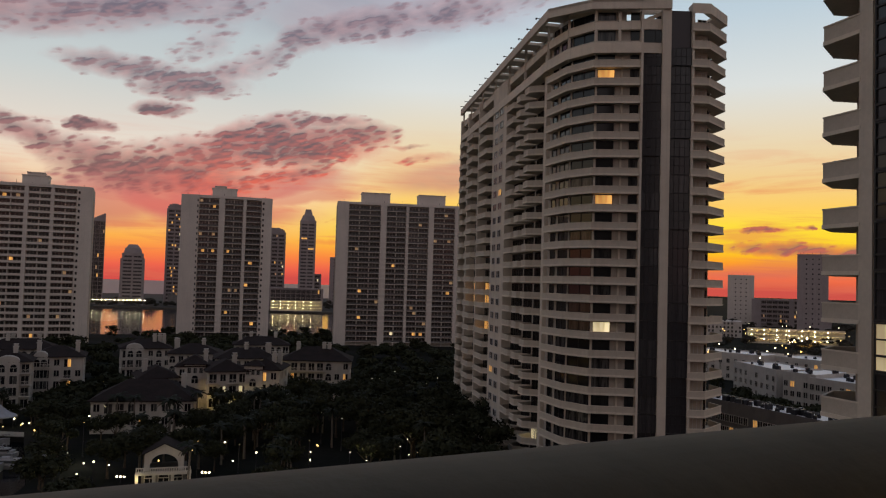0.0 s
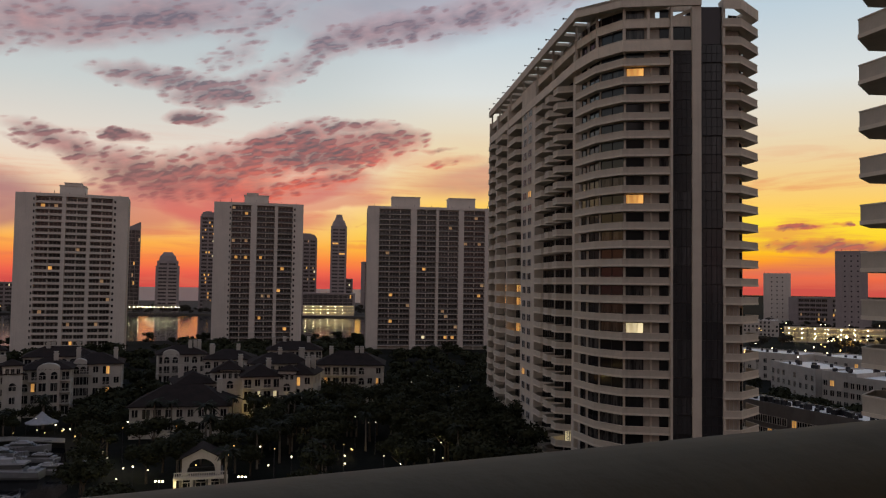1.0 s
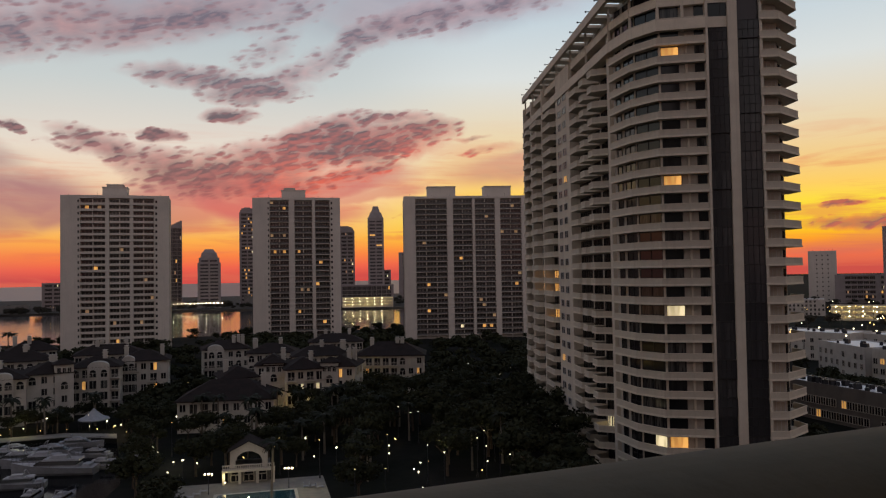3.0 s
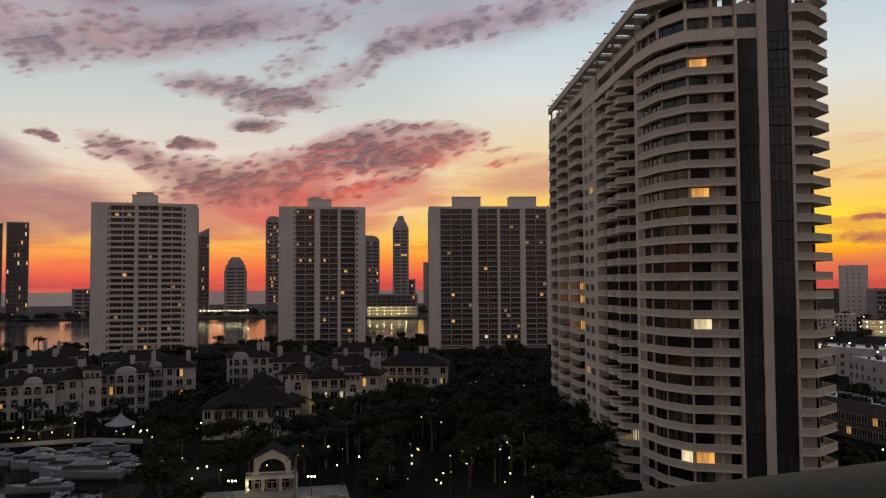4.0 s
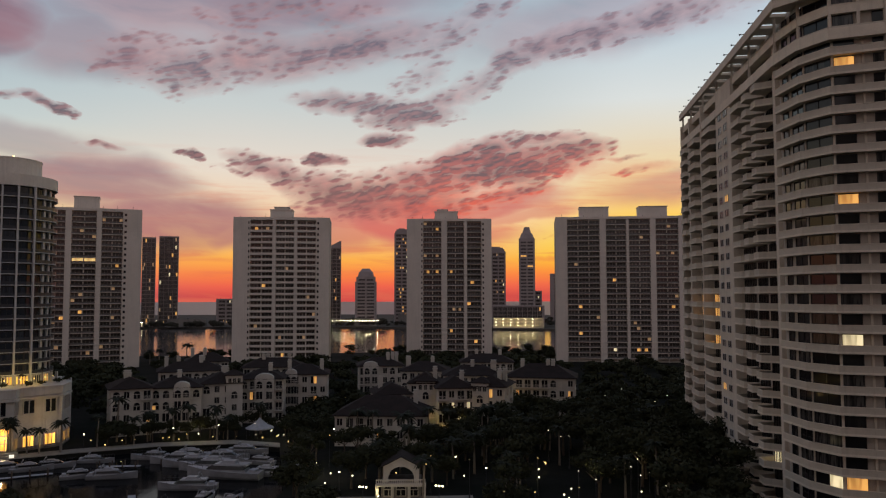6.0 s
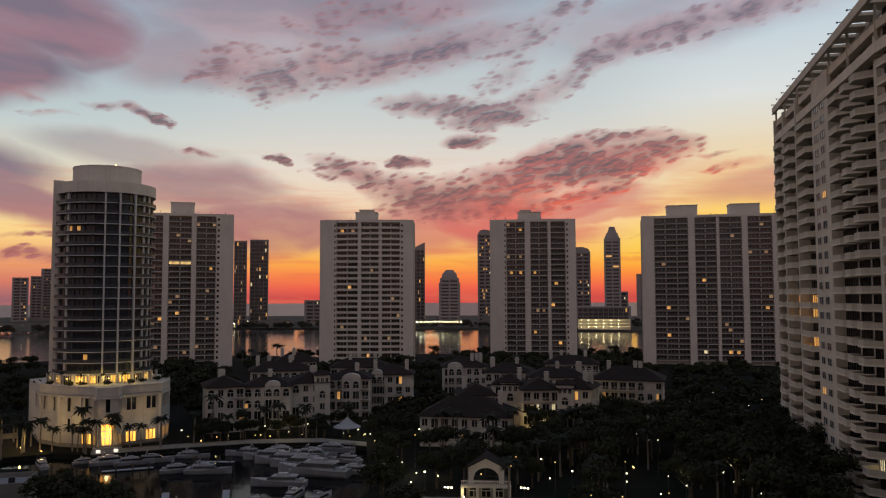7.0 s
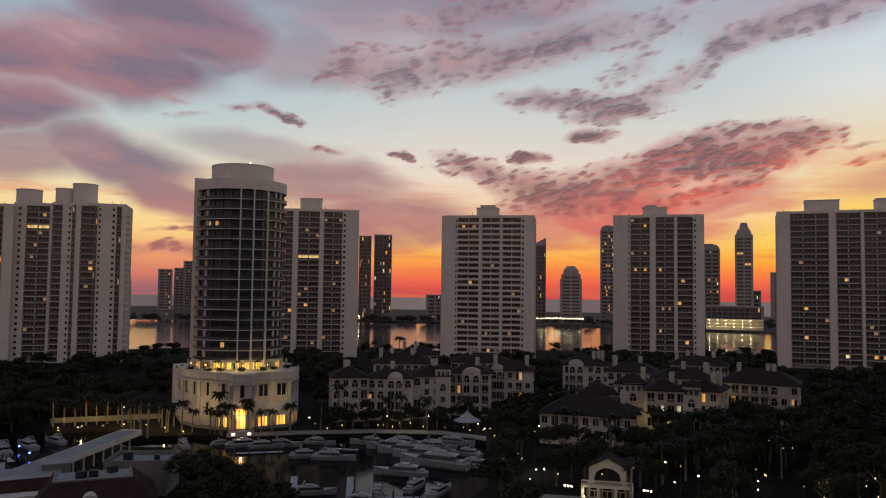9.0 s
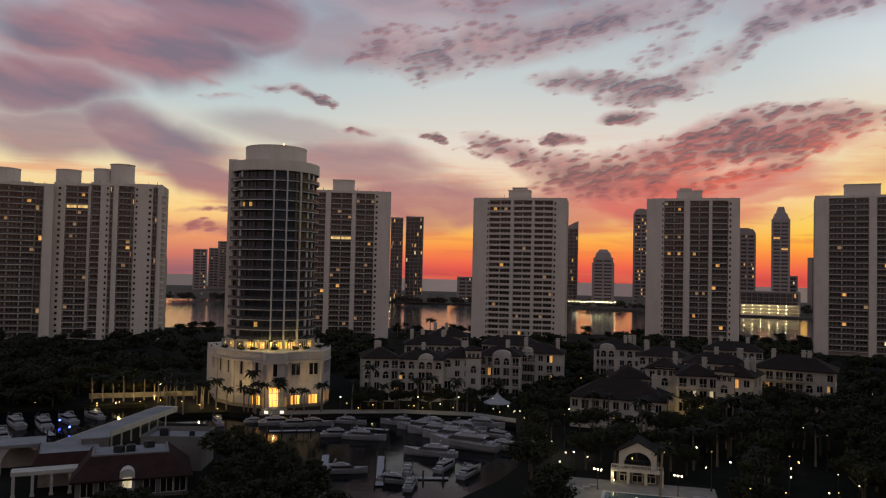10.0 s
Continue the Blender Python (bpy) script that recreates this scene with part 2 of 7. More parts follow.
def surface(name, a, b_col, scale=0.4, rough=0.8, streak=0.0, bump=0.0, metal=0.0, vary=0.0, spec=0.3):
    """A mottled opaque surface: two tones, fine grain, weather streaks down its height."""
    m, k, b = material(name)
    v = coords(k)
    n = k.noise(v, scale, 6, 0.6)
    g = k.noise(v, scale * 14, 4, 0.6)
    col = k.mix(k.rng(n, 0.3, 0.7), (*a, 1), (*b_col, 1))
    col = k.mix(k.math("MULTIPLY", k.rng(g, 0.35, 0.65), 0.25), col, (*[c * 0.7 for c in a], 1))
    if streak:
        s = k.noise(coords(k, (1.3, 1.3, 0.05)), 1.0, 5, 0.65)
        col = k.mix(k.math("MULTIPLY", k.rng(s, 0.5, 0.72), streak), col, (*[c * 0.55 for c in a], 1))
    if vary:
        oi = k.add("ShaderNodeObjectInfo")
        col = k.mix(k.math("MULTIPLY", oi.outputs["Random"], vary), col, (*[c * 0.45 for c in a], 1))
    k.put(b.inputs["Base Color"], col)
    b.inputs["Roughness"].default_value = rough
    b.inputs["Metallic"].default_value = metal
    b.inputs["Specular IOR Level"].default_value = spec
    if bump:
        bp = k.add("ShaderNodeBump")
        bp.inputs["Strength"].default_value = bump
        bp.inputs["Distance"].default_value = 0.05
        k.put(bp.inputs["Height"], g)
        k.put(b.inputs["Normal"], bp.outputs[0])
    return m


def glassy(name, col, rough=0.08, vary=0.5, light=(0.16, 0.15, 0.14)):
    """Window glass seen from outside: dark room behind, curtains in some."""
    m, k, b = material(name)
    oi = k.add("ShaderNodeObjectInfo")
    v = coords(k, (1.5, 1.5, 0.1))
    fold = k.noise(v, 2.0, 3, 0.5)
    some = k.rng(oi.outputs["Random"], 0.55, 0.95)
    amount = k.math("MULTIPLY", k.math("MULTIPLY", some, k.rng(fold, 0.42, 0.58)), vary)
    k.put(b.inputs["Base Color"], k.mix(amount, (*col, 1), (*light, 1)))
    b.inputs["Roughness"].default_value = rough
    b.inputs["IOR"].default_value = 1.5
    b.inputs["Specular IOR Level"].default_value = 0.35
    return m


def lit(name, rgb, strength, patchy=True):
    """A lit room behind glass, or a lamp."""
    m, k, b = material(name)
    col = (*rgb, 1)
    b.inputs["Base Color"].default_value = col
    k.put(b.inputs["Emission Color"], col)
    if patchy:
        n = k.noise(coords(k, (1.0, 1.0, 0.12)), 1.3, 2, 0.5)
        k.put(b.inputs["Emission Strength"], k.rng(n, 0.36, 0.6, strength * 0.45, strength * 1.1))
    else:
        b.inputs["Emission Strength"].default_value = strength
    return m


M_WHITE = surface("painted_concrete", (0.63, 0.56, 0.455), (0.53, 0.465, 0.375), 0.25, 0.85, 0.35)
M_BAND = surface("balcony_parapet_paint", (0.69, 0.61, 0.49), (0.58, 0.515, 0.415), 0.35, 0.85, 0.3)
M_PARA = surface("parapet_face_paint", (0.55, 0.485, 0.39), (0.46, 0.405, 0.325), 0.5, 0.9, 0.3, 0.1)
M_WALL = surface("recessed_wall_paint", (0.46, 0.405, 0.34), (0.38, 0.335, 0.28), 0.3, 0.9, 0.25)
M_FAR = surface("far_tower_paint", (0.62, 0.56, 0.49), (0.54, 0.49, 0.43), 0.12, 0.9, 0.3)
M_RAILDARK = surface("dark_rail_glass", (0.12, 0.11, 0.105), (0.09, 0.085, 0.08), 0.3, 0.6)
# shaded copy of far_tower_paint, with distance haze put into its tone
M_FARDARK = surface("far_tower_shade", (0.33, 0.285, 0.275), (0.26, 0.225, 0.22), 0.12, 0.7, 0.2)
M_STUCCO = surface("stucco", (0.52, 0.48, 0.42), (0.42, 0.385, 0.34), 0.3, 0.9, 0.3, 0.2)
M_TILE = surface("roof_tile", (0.03, 0.021, 0.018), (0.02, 0.015, 0.013), 0.5, 0.85, 0.0, 0.5, spec=0.1)
M_REDTILE = surface("red_roof_tile", (0.042, 0.019, 0.016), (0.026, 0.014, 0.012), 0.5, 0.85, 0.0, 0.5, spec=0.1)
# darker copy of the stucco: shade on low walls put into its colour
M_DIMWALL = surface("shaded_stucco", (0.2, 0.185, 0.17), (0.15, 0.14, 0.13), 0.3, 0.9, 0.4)
M_FLAT = surface("flat_roof_membrane", (0.25, 0.245, 0.25), (0.17, 0.17, 0.175), 0.2, 0.8, 0.0, 0.1)
M_WHITEROOF = surface("white_roof_membrane", (0.85, 0.83, 0.82), (0.74, 0.73, 0.72), 0.15, 0.4)
M_GLASS = glassy("dark_window_glass", (0.012, 0.012, 0.014))
M_FARWIN = glassy("shaded_window_glass", (0.055, 0.05, 0.047), 0.12, 0.9, (0.2, 0.18, 0.165))
M_CURTAINWALL = glassy("tinted_curtain_glass", (0.035, 0.033, 0.035), 0.12, 0.6, (0.09, 0.085, 0.085))
M_MULLION = surface("bronze_mullion", (0.03, 0.028, 0.028), (0.02, 0.02, 0.02), 1.0, 0.5)
M_FRAME = surface("white_frame", (0.5, 0.48, 0.46), (0.42, 0.4, 0.39), 0.6, 0.6)
M_STEEL = surface("dark_steel", (0.05, 0.05, 0.055), (0.03, 0.03, 0.035), 1.0, 0.45, metal=0.6)
# lighter than near glass: the haze over far towers is in its colour
M_SEAGLASS = glassy("far_tower_glass", (0.07, 0.06, 0.06), 0.2, 0.4)
M_LIT = lit("lit_room_warm", (1.0, 0.5, 0.13), 0.7)
M_LITPALE = lit("lit_room_pale", (1.0, 0.84, 0.5), 0.75)
M_DIM = lit("lit_room_dim", (1.0, 0.8, 0.45), 0.42)
M_LITWIDE = lit("lit_room_golden", (1.0, 0.68, 0.26), 0.75)
M_FAINT = lit("lit_room_faint", (1.0, 0.66, 0.34), 0.16)
M_LAMP = lit("lamp_globe", (1.0, 0.85, 0.55), 5.0, False)
M_LAMPWARM = lit("lamp_warm", (1.0, 0.6, 0.18), 4.0, False)
M_FLOOD = lit("flood_lamp", (1.0, 0.85, 0.5), 40.0, False)
M_BLUE = lit("blue_deck_light", (0.1, 0.15, 1.0), 9.0, False)
M_TOWERGLASS = glassy("blue_grey_tower_glass", (0.022, 0.027, 0.035), 0.12, 0.6, (0.055, 0.063, 0.078))
M_BARK = surface("bark", (0.10, 0.075, 0.055), (0.06, 0.045, 0.035), 2.0, 0.95, 0.0, 0.4)
M_PALMBARK = surface("palm_bark", (0.2, 0.17, 0.14), (0.13, 0.11, 0.09), 2.0, 0.95, 0.0, 0.4)
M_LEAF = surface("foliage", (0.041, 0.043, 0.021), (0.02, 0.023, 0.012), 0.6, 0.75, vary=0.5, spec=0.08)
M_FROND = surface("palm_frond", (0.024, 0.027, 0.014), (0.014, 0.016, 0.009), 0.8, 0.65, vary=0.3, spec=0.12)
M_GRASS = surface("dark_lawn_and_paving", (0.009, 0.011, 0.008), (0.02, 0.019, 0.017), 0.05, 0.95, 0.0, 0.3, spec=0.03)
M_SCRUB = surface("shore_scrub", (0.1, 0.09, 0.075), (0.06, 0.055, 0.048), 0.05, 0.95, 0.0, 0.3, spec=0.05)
# paler copy of the foliage: distance haze put into its colour
M_FARLEAF = surface("hazy_far_foliage", (0.075, 0.07, 0.055), (0.045, 0.043, 0.035), 0.3, 0.9, spec=0.05)
M_PAVE = surface("stone_paving", (0.26, 0.235, 0.2), (0.19, 0.175, 0.15), 0.5, 0.85, 0.0, 0.2)
M_ROAD = surface("asphalt", (0.05, 0.05, 0.05), (0.04, 0.04, 0.04), 0.3, 0.9)
M_GEL = surface("boat_gelcoat", (0.3, 0.3, 0.31), (0.21, 0.21, 0.22), 0.5, 0.3)
M_CAP = surface("parapet_cap_paint", (0.225, 0.18, 0.115), (0.185, 0.148, 0.095), 1.2, 0.8, 0.0, 0.1)
M_CANVAS = surface("grey_canvas", (0.35, 0.35, 0.36), (0.28, 0.28, 0.29), 1.0, 0.9)


def make_water(name, deep, scale, strength, distance, rough=0.1):
    m, k, b = material(name)
    v = coords(k, (1, 1, 1))
    a = k.noise(v, scale, 4, 0.6, 0.3)
    c = k.noise(v, scale * 0.16, 3, 0.5, 0.4)
    h = k.math("ADD", k.math("MULTIPLY", a, 0.5), k.math("MULTIPLY", c, 1.2))
    bp = k.add("ShaderNodeBump")
    bp.inputs["Strength"].default_value = strength
    bp.inputs["Distance"].default_value = distance
    k.put(bp.inputs["Height"], h)
    k.put(b.inputs["Normal"], bp.outputs[0])
    b.inputs["Base Color"].default_value = (*deep, 1)
    b.inputs["Roughness"].default_value = rough
    b.inputs["IOR"].default_value = 1.33
    return m


M_WATER = make_water("bay_water", (0.02, 0.024, 0.03), 0.3, 0.5, 0.26, 0.1)
M_SEA = make_water("open_sea", (0.05, 0.055, 0.065), 0.12, 0.6, 0.8, 0.35)
M_MARINA = make_water("marina_water", (0.004, 0.005, 0.006), 0.5, 0.12, 0.3)
M_MARINA.node_tree.nodes["Principled BSDF"].inputs["IOR"].default_value = 1.13
M_POOL = make_water("pool_water", (0.02, 0.07, 0.08), 1.5, 0.15, 0.05)


# ---- building tools ----
def polar(az, d, z=0.0):
    a = radians(az)
    return Vector((-math.sin(a) * d, math.cos(a) * d, z))


def thing(name, place, turn=0.0, label="", category="", group="", kind=""):
    ob = new(name)
    ob.empty_display_size = 0.5
    ob.matrix_basis = pose(place[0], place[1], place[2], 0, 0, turn)
    return tagged(ob, label, category, group, kind)


def to_mesh(name, bm, *mats):
    me = bpy.data.meshes.new(name)
    bmesh.ops.recalc_face_normals(bm, faces=bm.faces)
    bm.to_mesh(me)
    bm.free()
    for m in mats:
        me.materials.append(m)
    return me


def put(name, mesh, parent=None, place=(0, 0, 0), turn=0.0, label="", scale=None):
    ob = new(name, mesh)
    ob.parent = parent
    ob.matrix_basis = pose(place[0], place[1], place[2], 0, 0, turn)
    if scale:
        ob.scale = scale
    if label:
        ob["label"] = label
    return ob


def part(name, bm, mat, parent, label=""):
    return put(name, to_mesh(name, bm, mat), parent, label=label)


def box(bm, x0, x1, y0, y1, z0, z1, mat=0):
    v = [bm.verts.new(p) for p in ((x0, y0, z0), (x1, y0, z0), (x1, y1, z0), (x0, y1, z0), (x0, y0, z1), (x1, y0, z1), (x1, y1, z1), (x0, y1, z1))]
    for q in ((3, 2, 1, 0), (4, 5, 6, 7), (0, 1, 5, 4), (1, 2, 6, 5), (2, 3, 7, 6), (3, 0, 4, 7)):
        bm.faces.new([v[i] for i in q]).material_index = mat
    return bm


def boxes(*specs):
    bm = bmesh.new()
    for s in specs:
        box(bm, *s)
    return bm


def prism(bm, pts, z0, z1, mat=0, top=1.0):
    """An upright prism over a plan outline; top shrinks the upper end about the middle."""
    cx, cy = sum(p[0] for p in pts) / len(pts), sum(p[1] for p in pts) / len(pts)
    lo = [bm.verts.new((p[0], p[1], z0)) for p in pts]
    hi = [bm.verts.new((cx + (p[0] - cx) * top, cy + (p[1] - cy) * top, z1)) for p in pts]
    n = len(pts)
    faces = [bm.faces.new(lo[::-1]), bm.faces.new(hi)]
    faces += [bm.faces.new((lo[i], lo[(i + 1) % n], hi[(i + 1) % n], hi[i])) for i in range(n)]
    for f in faces:
        f.material_index = mat
    return bm


def inward(pts, t):
    """The open line pts moved t to its left, with mitred bends."""
    out = []
    for i, p in enumerate(pts):
        p = Vector(p)
        ds = []
        if i > 0:
            ds.append((p - Vector(pts[i - 1])).normalized())
        if i < len(pts) - 1:
            ds.append((Vector(pts[i + 1]) - p).normalized())
        n = Vector((0, 0))
        for q in ds:
            n += Vector((-q.y, q.x))
        n.normalize()
        c = max(0.4, n.dot(Vector((-ds[0].y, ds[0].x))))
        out.append(p + n * (t / c))
    return out


def band(bm, pts, t, z0, z1, mat=0):
    """An upright wall strip of thickness t along the open line pts."""
    ins = inward(pts, t)
    for i in range(len(pts) - 1):
        quad = [pts[i], pts[i + 1], ins[i + 1], ins[i]]
        prism(bm, quad, z0, z1, mat)
    return bm


def disc(r, n=32, cx=0.0, cy=0.0, squash=1.0):
    return [(cx + r * math.cos(2 * math.pi * i / n), cy + squash * r * math.sin(2 * math.pi * i / n)) for i in range(n)]


def tube(bm, a, b, r0, r1, n=8, mat=0):
    a, b = Vector(a), Vector(b)
    d = (b - a).normalized()
    u = d.orthogonal().normalized()
    w = d.cross(u)
    rings = []
    for p, r in ((a, r0), (b, r1)):
        rings.append([bm.verts.new(p + (u * math.cos(2 * math.pi * i / n) + w * math.sin(2 * math.pi * i / n)) * r) for i in range(n)])
    for i in range(n):
        bm.faces.new((rings[0][i], rings[0][(i + 1) % n], rings[1][(i + 1) % n], rings[1][i])).material_index = mat
    bm.faces.new(rings[0][::-1]).material_index = mat
    bm.faces.new(rings[1]).material_index = mat
    return bm


def sweep(bm, line, profile, mats=None):
    """One closed profile (offset inwards, height) drawn along an open plan line."""
    rings = [inward(line, off) for off, _ in profile]
    n, m = len(profile), len(line)
    v = [[bm.verts.new((rings[i][j][0], rings[i][j][1], profile[i][1])) for j in range(m)] for i in range(n)]
    for i in range(n):
        k = (i + 1) % n
        for j in range(m - 1):
            bm.faces.new((v[i][j], v[i][j + 1], v[k][j + 1], v[k][j])).material_index = mats[i] if mats else 0
    bm.faces.new([v[i][0] for i in range(n)][::-1])
    bm.faces.new([v[i][m - 1] for i in range(n)])
    return bm


def balcony_profile(depth, slab=0.2, rail=0.92):
    """Profile of a balcony: proud slab edge, parapet face, cap; and the material of each side."""
    pts = [(depth, -slab), (-0.06, -slab), (-0.06, 0.05), (0, 0.05), (0, rail - 0.08), (-0.05, rail - 0.08), (-0.05, rail), (0.16, rail), (0.16, 0), (depth, 0)]
    return pts, [0, 0, 0, 1, 0, 0, 0, 1, 0, 0]


def window_mesh(w, h, panes=2, frame_mat=M_FRAME, glass=M_GLASS, t=0.07, arch=False, deep=0.12, rails=0):
    """A framed window standing on its sill's middle, facing -y: one connected frame with recessed panes."""
    bm = bmesh.new()
    xs = [-w / 2, -w / 2 + t]
    for i in range(1, panes):
        x = -w / 2 + w * i / panes
        xs += [x - t / 2, x + t / 2]
    xs += [w / 2 - t, w / 2]
    zs = [0, t]
    for i in range(1, rails + 1):
        z = h * i / (rails + 1)
        zs += [z - t / 2, z + t / 2]
    zs += [h - t, h]
    g = [[bm.verts.new((x, -deep, z)) for z in zs] for x in xs]
    for i in range(len(xs) - 1):
        for j in range(len(zs) - 1):
            q = (g[i][j], g[i + 1][j], g[i + 1][j + 1], g[i][j + 1])
            if i % 2 and j % 2:
                r = [bm.verts.new((v.co.x, -0.02, v.co.z)) for v in q]
                bm.faces.new(r).material_index = 1
                for k in range(4):
                    bm.faces.new((q[k], q[(k + 1) % 4], r[(k + 1) % 4], r[k]))
            else:
                bm.faces.new(q)
    rim = [g[0][0], g[-1][0], g[-1][-1], g[0][-1]]
    backs = [bm.verts.new((v.co.x, 0.03, v.co.z)) for v in rim]
    edge = [[g[i][0] for i in range(len(xs))], g[-1], [g[i][-1] for i in range(len(xs) - 1, -1, -1)], g[0][::-1]]
    for k in range(4):
        bm.faces.new([*edge[k], backs[(k + 1) % 4], backs[k]])
    if arch:
        n = 8
        outer = [g[-1][-1]] + [bm.verts.new((w / 2 * math.cos(math.pi * i / n), -deep, h + w / 2 * math.sin(math.pi * i / n))) for i in range(1, n)] + [g[0][-1]]
        r = w / 2 - t
        inner = [bm.verts.new((r * math.cos(math.pi * i / n), -deep, h + r * math.sin(math.pi * i / n))) for i in range(n + 1)]
        pane = [bm.verts.new((v.co.x, -0.02, v.co.z)) for v in inner]
        for i in range(n):
            bm.faces.new((outer[i], outer[i + 1], inner[i + 1], inner[i]))
            bm.faces.new((inner[i], inner[i + 1], pane[i + 1], pane[i]))
        bm.faces.new(pane).material_index = 1
    return to_mesh("window", bm, frame_mat, glass)


def one_lit(mesh, u, mat):
    """A window with a single pane's room lit, u along its width."""
    key = (mesh.name, mat.name, round(u, 1))
    if key not in LIT_MESHES:
        me = mesh.copy()
        me.materials.append(mat)
        panes = [p for p in me.polygons if p.material_index == 1]
        panes.sort(key=lambda p: p.center.x)
        panes[min(len(panes) - 1, int(u * len(panes)))].material_index = 2
        LIT_MESHES[key] = me
    return LIT_MESHES[key]


LIT_MESHES = {}


def lit_copy(mesh, mat=None):
    """The same window with its room lit."""
    mat = mat or M_LIT
    key = (mesh.name, mat.name)
    if key not in LIT_MESHES:
        me = mesh.copy()
        me.materials[1] = mat
        LIT_MESHES[key] = me
    return LIT_MESHES[key]


# ---- ground and water ----
def make_ground():
    bm = bmesh.new()
    ring = [bm.verts.new((x, y, -1.2)) for x, y in disc(4950, 96)]
    bm.faces.new(ring)
    w = put("water", to_mesh("water", bm, M_WATER))
    tagged(w, "calm dark bay water mirroring the sunset", "water", kind="structure")
    # wind-roughened sea beyond the spit
    bm = bmesh.new()
    bm.faces.new([bm.verts.new(polar(a, 4900, -0.9)) for a in range(-8, 86, 3)] + [bm.verts.new(polar(a, 1300, -0.9)) for a in range(85, -9, -3)])
    bmesh.ops.triangulate(bm, faces=bm.faces[:])
    for f in bm.faces:
        f.normal_update()
        if f.normal.z < 0:
            f.normal_flip()
    tagged(put("open_sea", to_mesh("open_sea", bm, M_SEA)), "dull grey open sea out to the horizon", "water", kind="structure")
    # the near shore, with the marina cut out of it
    shore = [polar(a, d) for a, d in ((100, 300), (75, 470), (62, 500), (52, 500), (44, 520), (36, 505), (31, 480), (24, 500), (18, 500), (12, 515), (7, 520), (0, 540), (-6, 800), (-8, 2500), (-10, 4800))]
    shore += [polar(a, 4800) for a in (-30, -60, -100, -150, 170, 130)] + [polar(110, 300)]
    basin = MARINA
    bm = bmesh.new()
    edges = []
    for loop in (shore, basin):
        v = [bm.verts.new((p[0], p[1], 0)) for p in loop]
        edges += [bm.edges.new((v[i], v[(i + 1) % len(v)])) for i in range(len(v))]
    bmesh.ops.triangle_fill(bm, use_beauty=True, edges=edges)
    for f in bm.faces:
        f.normal_update()
        if f.normal.z < 0:
            f.normal_flip()
    for loop in (shore, basin):
        for p, q in zip(loop, list(loop[1:]) + [loop[0]]):
            bm.faces.new([bm.verts.new(c) for c in ((p[0], p[1], 0), (q[0], q[1], 0), (q[0], q[1], -3), (p[0], p[1], -3))])
    me = bpy.data.meshes.new("ground")
    bm.to_mesh(me)
    bm.free()
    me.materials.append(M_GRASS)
    tagged(put("ground", me), "dark lawns and planted ground by the bay", "ground", kind="structure")
    tagged(part("marina_water", prism(bmesh.new(), [tuple(p[:2]) for p in MARINA], -2.5, -1.1), M_MARINA, None), "black still marina water with faint reflections", "water", kind="structure")
    # the far shore, a low strip with the sea behind it
    bm = bmesh.new()
    near = [polar(a, d) for a, d in ((75, 1000), (60, 1150), (52, 1080), (44, 1000), (37, 960), (33, 940), (28, 930), (22, 900), (16, 880), (11, 850), (7, 845), (2, 880), (-9, 880))]
    far = [polar(a, d) for a, d in ((-9, 1500), (7, 1450), (20, 1500), (40, 1600), (60, 1800), (75, 1800))]
    prism(bm, near + far, -3, 0.4)
    tagged(part("far_shore", bm, M_SCRUB, None), "low wooded spit across the bay", "shore", kind="structure")


MARINA = [polar(a, d) for a, d in ((27.5, 150), (27.8, 192), (31, 199), (36, 201), (41, 200), (46.3, 199), (48.5, 205), (52.8, 205), (54, 222), (66, 226), (80, 215), (80, 150), (61.5, 160), (53.2, 194), (50, 190), (47, 160), (43, 128), (38, 118), (33, 122), (29, 138))]
make_ground()


